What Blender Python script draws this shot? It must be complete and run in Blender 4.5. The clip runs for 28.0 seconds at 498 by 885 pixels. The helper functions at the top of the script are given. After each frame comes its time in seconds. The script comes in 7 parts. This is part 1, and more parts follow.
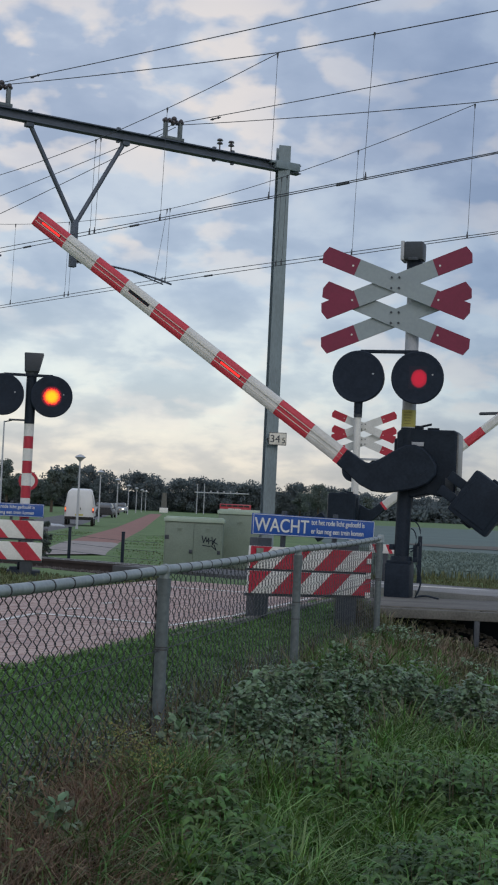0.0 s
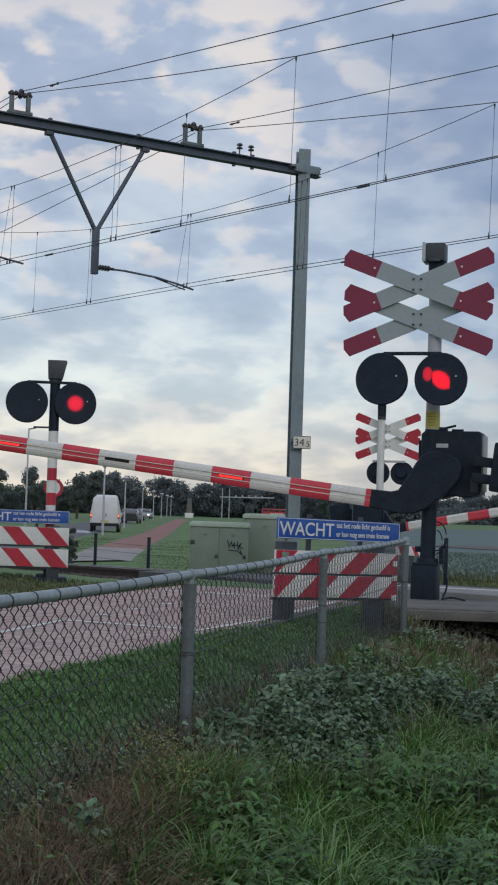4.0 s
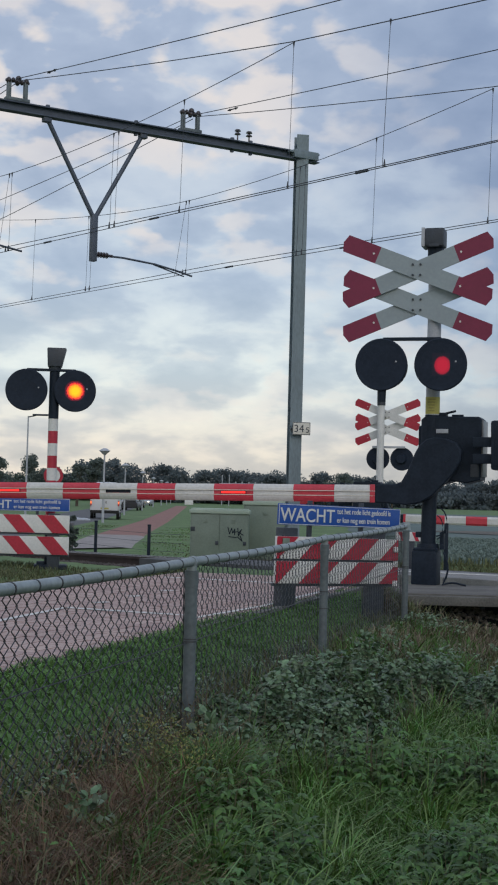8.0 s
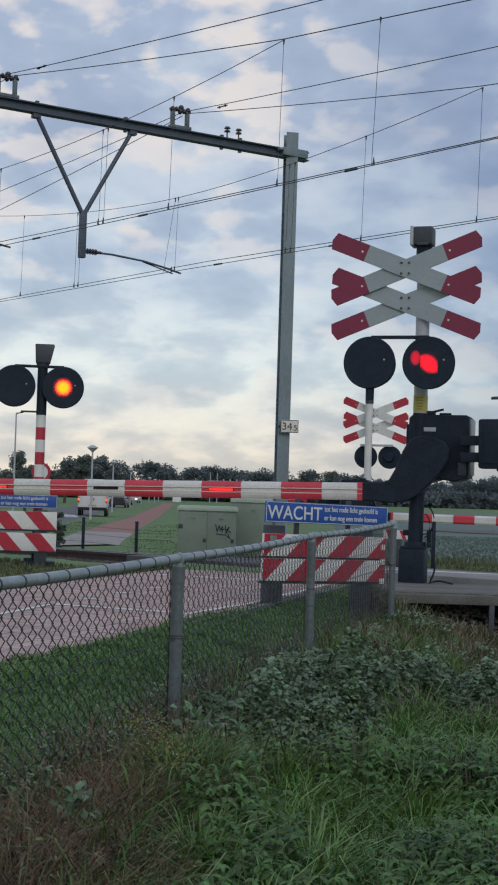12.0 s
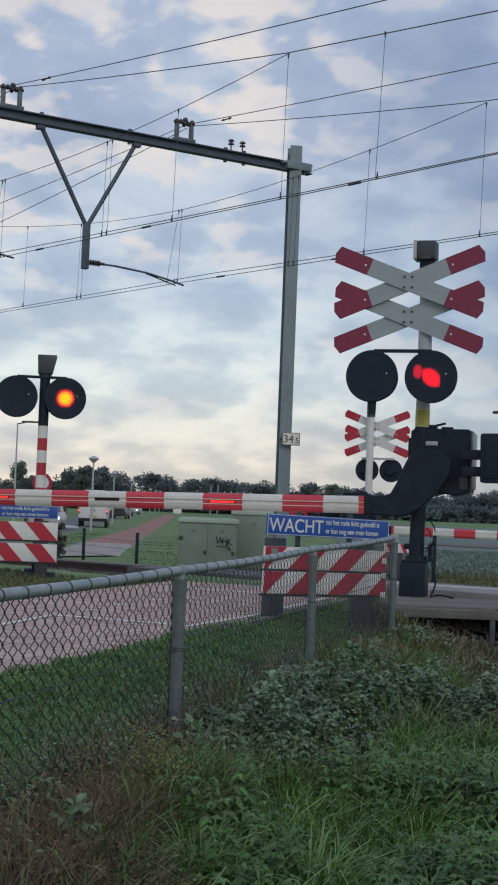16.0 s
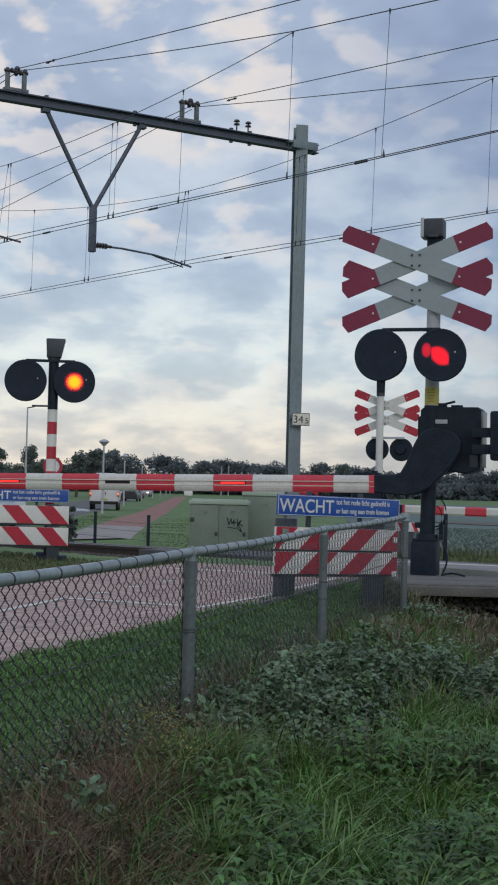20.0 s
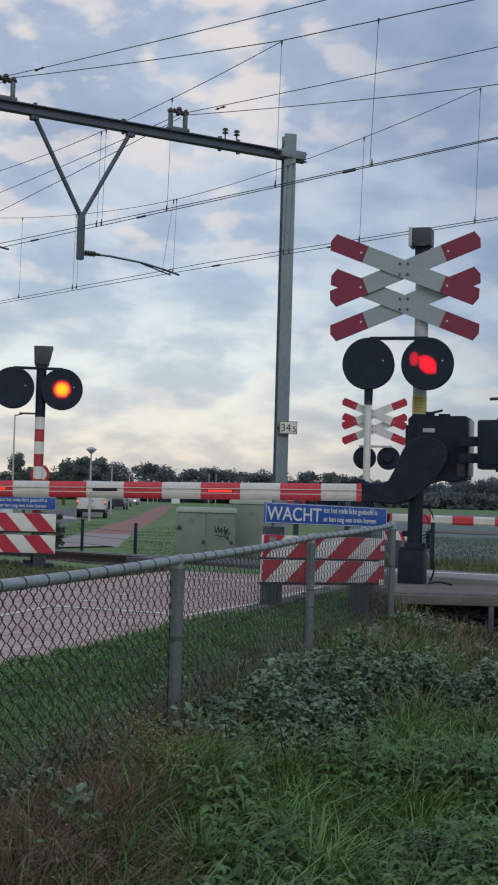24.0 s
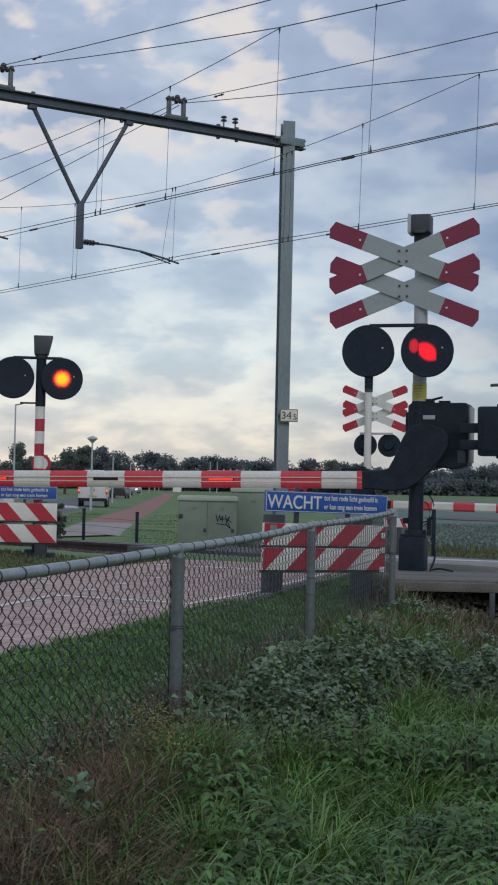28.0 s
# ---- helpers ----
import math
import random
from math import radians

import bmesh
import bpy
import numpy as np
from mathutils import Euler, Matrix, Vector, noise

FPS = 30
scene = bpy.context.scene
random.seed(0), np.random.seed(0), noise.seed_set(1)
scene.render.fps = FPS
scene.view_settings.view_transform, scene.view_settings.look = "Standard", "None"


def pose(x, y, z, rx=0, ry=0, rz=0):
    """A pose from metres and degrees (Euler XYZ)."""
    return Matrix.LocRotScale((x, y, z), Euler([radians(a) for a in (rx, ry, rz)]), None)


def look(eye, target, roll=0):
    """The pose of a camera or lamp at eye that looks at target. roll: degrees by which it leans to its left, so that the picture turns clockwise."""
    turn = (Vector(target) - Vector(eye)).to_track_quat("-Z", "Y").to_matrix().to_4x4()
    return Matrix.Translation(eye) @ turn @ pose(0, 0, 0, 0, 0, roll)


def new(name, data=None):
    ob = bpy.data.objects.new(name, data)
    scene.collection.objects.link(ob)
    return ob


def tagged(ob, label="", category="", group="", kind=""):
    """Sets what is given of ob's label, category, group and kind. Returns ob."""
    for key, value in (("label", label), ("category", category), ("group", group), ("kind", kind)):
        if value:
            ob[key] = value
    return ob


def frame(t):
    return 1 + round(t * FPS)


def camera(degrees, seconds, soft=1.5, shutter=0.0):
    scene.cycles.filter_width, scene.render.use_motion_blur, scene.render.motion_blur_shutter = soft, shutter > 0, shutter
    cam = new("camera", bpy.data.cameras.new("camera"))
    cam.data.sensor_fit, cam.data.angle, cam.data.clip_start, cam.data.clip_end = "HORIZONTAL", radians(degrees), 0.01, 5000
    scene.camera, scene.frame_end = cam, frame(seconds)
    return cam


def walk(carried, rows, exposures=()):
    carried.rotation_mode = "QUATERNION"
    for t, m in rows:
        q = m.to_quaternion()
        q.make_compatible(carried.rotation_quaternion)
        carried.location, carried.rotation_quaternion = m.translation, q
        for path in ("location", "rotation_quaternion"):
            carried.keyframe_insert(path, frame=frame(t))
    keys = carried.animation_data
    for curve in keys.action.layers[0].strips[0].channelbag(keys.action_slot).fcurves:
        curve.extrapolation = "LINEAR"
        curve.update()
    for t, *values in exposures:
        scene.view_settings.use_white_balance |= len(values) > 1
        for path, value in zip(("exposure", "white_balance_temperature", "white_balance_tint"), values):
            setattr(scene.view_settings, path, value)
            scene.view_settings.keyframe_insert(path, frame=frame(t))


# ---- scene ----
# ---------------------------------------------------------------- camera
cam = camera(20.0, 28.0, soft=2.1)
ROWS = [
    (0, 0.0032, -0.0019, 0.8690, -1.016, 2.600, -2.626),
    (0.5, 0.0064, -0.0008, 0.8715, -1.038, 2.208, -2.765),
    (1, 0.0038, -0.0011, 0.8706, -0.999, 2.240, -2.641),
    (1.5, 0.0029, 0.0001, 0.8705, -0.869, 1.962, -2.333),
    (2, 0.0051, -0.0007, 0.8688, -0.548, 1.494, -1.753),
    (2.5, 0.0083, -0.0025, 0.8689, -0.071, 1.999, -1.692),
    (3, 0.0060, 0.0001, 0.8686, 0.002, 2.581, -1.727),
    (3.5, 0.0083, -0.0031, 0.8671, 0.064, 2.799, -1.767),
    (4, 0.0063, -0.0009, 0.8695, 0.008, 2.728, -1.832),
    (4.5, 0.0060, -0.0006, 0.8675, -0.348, 2.799, -1.819),
    (6.5, -0.0073, -0.0021, 0.8700, -0.247, 2.710, -2.239),
    (7, -0.0059, -0.0017, 0.8718, -0.099, 2.234, -1.767),
    (7.5, -0.0010, 0.0001, 0.8697, 0.004, 2.028, -1.709),
    (8, 0.0000, 0.0000, 0.8700, -0.000, 2.180, -1.500),
    (8.5, 0.0029, -0.0021, 0.8701, -0.126, 2.450, -1.359),
    (9, 0.0022, -0.0020, 0.8685, -0.131, 2.542, -1.408),
    (9.5, 0.0005, 0.0003, 0.8676, 0.076, 2.219, -1.523),
    (10, -0.0021, -0.0004, 0.8700, -0.180, 1.853, -1.841),
    (10.5, -0.0034, -0.0017, 0.8709, -0.541, 2.054, -2.045),
    (11, -0.0004, -0.0006, 0.8701, -0.729, 2.328, -1.991),
    (11.5, 0.0040, -0.0016, 0.8672, -0.697, 2.321, -1.823),
    (12, 0.0044, -0.0003, 0.8669, -0.487, 2.100, -1.766),
    (12.5, 0.0046, 0.0001, 0.8690, -0.428, 2.183, -1.717),
    (14.5, 0.0015, -0.0010, 0.8676, -0.408, 2.345, -1.751),
    (15, 0.0008, -0.0003, 0.8673, -0.300, 2.211, -1.845),
    (15.5, -0.0021, -0.0001, 0.8697, -0.318, 2.284, -2.067),
    (16, -0.0040, -0.0012, 0.8687, -0.466, 2.594, -2.238),
    (16.5, -0.0029, -0.0040, 0.8656, -0.424, 2.864, -2.132),
    (17, -0.0049, 0.0013, 0.8707, -0.335, 3.076, -1.976),
    (17.5, 0.0006, 0.0001, 0.8689, -0.194, 2.936, -1.763),
    (18, -0.0013, 0.0004, 0.8684, -0.082, 2.690, -1.626),
    (18.5, 0.0013, -0.0004, 0.8676, 0.012, 2.555, -1.568),
    (19, 0.0003, -0.0011, 0.8681, 0.279, 2.223, -1.492),
    (19.5, 0.0018, -0.0018, 0.8670, 0.261, 1.948, -1.618),
    (20, 0.0019, 0.0004, 0.8687, -0.023, 1.808, -1.464),
    (20.5, 0.0001, 0.0011, 0.8654, -0.175, 1.815, -1.484),
    (21, 0.0012, 0.0012, 0.8680, -0.164, 1.627, -1.567),
    (21.5, 0.0057, 0.0013, 0.8654, -0.165, 1.908, -1.468),
    (22, 0.0027, 0.0002, 0.8685, -0.383, 2.521, -1.548),
    (22.5, 0.0026, 0.0021, 0.8668, -0.586, 2.656, -1.629),
    (24.5, -0.0011, -0.0001, 0.8660, -0.480, 1.975, -1.619),
    (25, -0.0031, 0.0042, 0.8678, -0.256, 1.860, -1.612),
    (25.5, -0.0067, 0.0045, 0.8679, 0.008, 1.719, -1.569),
    (26, -0.0061, 0.0012, 0.8673, 0.007, 1.638, -1.766),
    (26.5, -0.0047, -0.0013, 0.8658, -0.136, 1.851, -1.726),
    (27, -0.0011, 0.0009, 0.8694, -0.167, 1.894, -1.777),
    (27.5, 0.0004, 0.0017, 0.8711, -0.267, 1.633, -1.607),
    (28, 0.0087, -0.0049, 0.8688, -0.479, 1.669, -1.230),
]
walk(cam, [(r[0], pose(r[1], r[2], r[3], 90 + r[5], r[6], r[4])) for r in ROWS])

# ---------------------------------------------------------------- world, sun
EXPOSURE = 0.0
scene.view_settings.exposure = EXPOSURE


SKY_STOPS = ((0.0, (0.73, 0.68, 0.59)), (0.62, (0.64, 0.75, 0.93)), (0.035, (0.80, 0.77, 0.71)), (0.085, (0.75, 0.83, 0.85)), (0.15, (0.545, 0.645, 0.77)), (0.25, (0.49, 0.57, 0.71)), (0.36, (0.50, 0.59, 0.74)))
CLOUD_AT = (1.7, 0.4, 0.9)


def build_world():
    w = bpy.data.worlds.new("evening_sky")
    scene.world = w
    w.use_nodes = True
    nt = w.node_tree
    nt.nodes.clear()
    N, L = nt.nodes.new, nt.links.new

    def ramp_of(source, stops):
        r = N("ShaderNodeValToRGB")
        L(source, r.inputs[0])
        els = r.color_ramp.elements
        for k, (pos, c) in enumerate(stops):
            e = els[k] if k < 2 else els.new(pos)
            e.position = pos
            e.color = (*c, 1) if len(c) == 3 else c
        return r.outputs[0]

    def mixed(kind, fac, a, b):
        m = N("ShaderNodeMix")
        m.data_type, m.blend_type = "RGBA", kind
        for sock, v in ((m.inputs[0], fac), (m.inputs[6], a), (m.inputs[7], b)):
            if isinstance(v, (int, float)):
                sock.default_value = v
            elif isinstance(v, tuple):
                sock.default_value = (*v, 1)
            else:
                L(v, sock)
        return m.outputs[2]

    def maths(op, a, b):
        m = N("ShaderNodeMath")
        m.operation = op
        for sock, v in zip(m.inputs, (a, b)):
            if isinstance(v, (int, float)):
                sock.default_value = v
            else:
                L(v, sock)
        return m.outputs[0]

    def clouds(vec, shift, scale, detail, rough, warp=0.0):
        mp = N("ShaderNodeMapping")
        mp.inputs["Location"].default_value = shift
        L(vec, mp.inputs[0])
        n = N("ShaderNodeTexNoise")
        n.inputs["Scale"].default_value, n.inputs["Detail"].default_value = scale, detail
        n.inputs["Roughness"].default_value, n.inputs["Distortion"].default_value = rough, warp
        L(mp.outputs[0], n.inputs[0])
        return n.outputs[0]

    out, bg = N("ShaderNodeOutputWorld"), N("ShaderNodeBackground")
    sky = N("ShaderNodeTexSky")
    sky.sky_type, sky.sun_disc = "NISHITA", False
    sky.sun_elevation, sky.sun_rotation = radians(9), radians(205)
    tc, sep = N("ShaderNodeTexCoord"), N("ShaderNodeSeparateXYZ")
    L(tc.outputs["Generated"], sep.inputs[0])
    clear = mixed("MULTIPLY", 1.0, sky.outputs[0], (0.10, 0.10, 0.10))
    # the deck's own colour by height over the horizon
    deck = ramp_of(sep.outputs["Z"], SKY_STOPS)
    # a flat cloud layer seen in perspective
    high = maths("ADD", maths("ABSOLUTE", sep.outputs["Z"], 0.0), 0.36)
    flat = N("ShaderNodeCombineXYZ")
    L(maths("DIVIDE", sep.outputs["X"], high), flat.inputs[0])
    L(maths("DIVIDE", sep.outputs["Y"], high), flat.inputs[1])
    base = clouds(flat.outputs[0], CLOUD_AT, 8.0, 5.0, 0.50, 0.12)
    lit = clouds(flat.outputs[0], (CLOUD_AT[0] + 0.030, CLOUD_AT[1] - 0.042, CLOUD_AT[2]), 8.0, 3.0, 0.5, 0.12)
    body = ramp_of(base, ((0.30, (1.22, 1.17, 1.09)), (0.43, (1.08, 1.06, 1.03)), (0.53, (0.85, 0.87, 0.915)), (0.66, (0.72, 0.76, 0.83))))
    layered = mixed("MULTIPLY", 1.0, deck, body)
    # edges and bellies that catch the low light
    edge = maths("MULTIPLY", maths("SUBTRACT", lit, base), 6.0)
    spots = ramp_of(clouds(flat.outputs[0], (2.3, 7.7, 1.0), 1.9, 3.0, 0.5), ((0.38, (0, 0, 0)), (0.60, (1, 1, 1))))
    glowing = ramp_of(edge, ((0.05, (0, 0, 0)), (0.60, (1, 1, 1))))
    low = ramp_of(sep.outputs["Z"], ((0.05, (0.25, 0.25, 0.25)), (0.16, (0.85, 0.85, 0.85))))
    cream = mixed("MIX", mixed("MULTIPLY", 1.0, mixed("MULTIPLY", 1.0, glowing, spots), low), layered, (0.84, 0.775, 0.745))
    both = mixed("MIX", 0.92, clear, cream)
    # thicker cloud towards the east
    east = ramp_of(sep.outputs["X"], ((0.02, (1, 1, 1)), (0.17, (0.70, 0.75, 0.83))))
    L(mixed("MULTIPLY", 1.0, both, east), bg.inputs[0])
    bg.inputs[1].default_value = 1.0
    L(bg.outputs[0], out.inputs[0])


build_world()
sun = new("sun", bpy.data.lights.new("sun", "SUN"))
sun.data.energy, sun.data.angle, sun.data.color = 0.7, radians(25), (1.0, 0.90, 0.80)
sun.matrix_world = look((30, -60, 40), (0, 12, 0))


# ---------------------------------------------------------------- materials
def mat(name, col, col2=None, rough=0.7, metal=0.0, scale=8.0, bump=0.0, fine=60.0, random_tint=0.0, spec=0.5, stretch=(1, 1, 1)):
    """Two colours mixed by a coarse and a fine noise in object space, with a fine relief."""
    m = bpy.data.materials.new(name)
    m.use_nodes = True
    nt = m.node_tree
    N, L = nt.nodes.new, nt.links.new
    b = nt.nodes["Principled BSDF"]
    b.inputs["Roughness"].default_value, b.inputs["Metallic"].default_value = rough, metal
    b.inputs["Specular IOR Level"].default_value = spec
    if col2 is None:
        col2 = tuple(c * 0.72 for c in col)
    tc = N("ShaderNodeTexCoord")
    mp = N("ShaderNodeMapping"); mp.inputs["Scale"].default_value = stretch
    L(tc.outputs["Object"], mp.inputs[0])
    n1 = N("ShaderNodeTexNoise"); n1.inputs["Scale"].default_value = scale; n1.inputs["Detail"].default_value = 4
    n2 = N("ShaderNodeTexNoise"); n2.inputs["Scale"].default_value = fine; n2.inputs["Detail"].default_value = 3
    L(mp.outputs[0], n1.inputs[0]); L(mp.outputs[0], n2.inputs[0])
    add = N("ShaderNodeMath"); add.operation = "ADD"
    half = N("ShaderNodeMath"); half.operation = "MULTIPLY"; half.inputs[1].default_value = 0.5
    L(n1.outputs[0], add.inputs[0]); L(n2.outputs[0], add.inputs[1]); L(add.outputs[0], half.inputs[0])
    rr = N("ShaderNodeValToRGB")
    rr.color_ramp.elements[0].position, rr.color_ramp.elements[0].color = 0.38, (*col2, 1)
    rr.color_ramp.elements[1].position, rr.color_ramp.elements[1].color = 0.60, (*col, 1)
    L(half.outputs[0], rr.inputs[0])
    last = rr.outputs[0]
    if random_tint:
        oi, geo = N("ShaderNodeObjectInfo"), N("ShaderNodeNewGeometry")
        sm = N("ShaderNodeMath"); sm.operation = "ADD"
        fr = N("ShaderNodeMath"); fr.operation = "FRACT"
        L(oi.outputs["Random"], sm.inputs[0]); L(geo.outputs["Random Per Island"], sm.inputs[1]); L(sm.outputs[0], fr.inputs[0])
        mr = N("ShaderNodeMapRange"); mr.inputs["To Min"].default_value = 1 - random_tint; mr.inputs["To Max"].default_value = 1 + random_tint
        L(fr.outputs[0], mr.inputs["Value"])
        hs = N("ShaderNodeHueSaturation"); L(mr.outputs[0], hs.inputs["Value"]); L(last, hs.inputs["Color"])
        mh = N("ShaderNodeMapRange"); mh.inputs["To Min"].default_value = 0.5 - random_tint * 0.06; mh.inputs["To Max"].default_value = 0.5 + random_tint * 0.06
        L(fr.outputs[0], mh.inputs["Value"]); L(mh.outputs[0], hs.inputs["Hue"])
        last = hs.outputs[0]
    L(last, b.inputs["Base Color"])
    if bump:
        bp = N("ShaderNodeBump"); bp.inputs["Strength"].default_value = bump; bp.inputs["Distance"].default_value = 0.01
        L(half.outputs[0], bp.inputs["Height"]); L(bp.outputs[0], b.inputs["Normal"])
    return m


def glow(name, col, strength, base=(0.12, 0.004, 0.006)):
    m = bpy.data.materials.new(name)
    m.use_nodes = True
    b = m.node_tree.nodes["Principled BSDF"]
    b.inputs["Base Color"].default_value = (*base, 1)
    b.inputs["Emission Color"].default_value = (*col, 1)
    b.inputs["Emission Strength"].default_value = strength
    b.inputs["Roughness"].default_value, b.inputs["Specular IOR Level"].default_value = 0.6, 0.2
    return m


def lens_glow(name, mask, blobs, stops, strength, grain=0.06):
    """A lit lens face: its light falls off from the middle of each blob (centre, radius along the two axes), in object space."""
    m = bpy.data.materials.new(name)
    m.use_nodes = True
    nt = m.node_tree
    N, L = nt.nodes.new, nt.links.new
    b = nt.nodes["Principled BSDF"]
    b.inputs["Base Color"].default_value = (0.0135, 0.0215, 0.036, 1)
    b.inputs["Roughness"].default_value, b.inputs["Specular IOR Level"].default_value = 0.6, 0.2
    tc = N("ShaderNodeTexCoord")
    far = None
    for (cx, cz, rx, rz) in blobs:
        mp = N("ShaderNodeMapping")
        mp.inputs["Scale"].default_value = tuple(k * q for k, q in zip(mask, (1 / rx, 1 / rx, 1 / rz)))
        mp.inputs["Location"].default_value = (-cx / rx if mask[0] else 0.0, -cx / rx if mask[1] else 0.0, -cz / rz)
        L(tc.outputs["Object"], mp.inputs[0])
        ln = N("ShaderNodeVectorMath"); ln.operation = "LENGTH"
        L(mp.outputs[0], ln.inputs[0])
        if far is None:
            far = ln.outputs["Value"]
        else:           # where blobs overlap
            mx = N("ShaderNodeMath"); mx.operation = "MAXIMUM"
            L(far, mx.inputs[0]); L(ln.outputs["Value"], mx.inputs[1])
            far = mx.outputs[0]
    vo = N("ShaderNodeTexVoronoi"); vo.inputs["Scale"].default_value = 62.0
    L(tc.outputs["Object"], vo.inputs[0])
    wob = N("ShaderNodeMath"); wob.operation = "MULTIPLY_ADD"; wob.inputs[1].default_value = grain
    L(vo.outputs["Distance"], wob.inputs[0]); L(far, wob.inputs[2])
    r = N("ShaderNodeValToRGB")
    L(wob.outputs[0], r.inputs[0])
    for k, (pos, c) in enumerate(stops):
        e = r.color_ramp.elements[k] if k < 2 else r.color_ramp.elements.new(pos)
        e.position, e.color = pos, (*c, 1)
    L(r.outputs[0], b.inputs["Emission Color"])
    b.inputs["Emission Strength"].default_value = strength
    return m


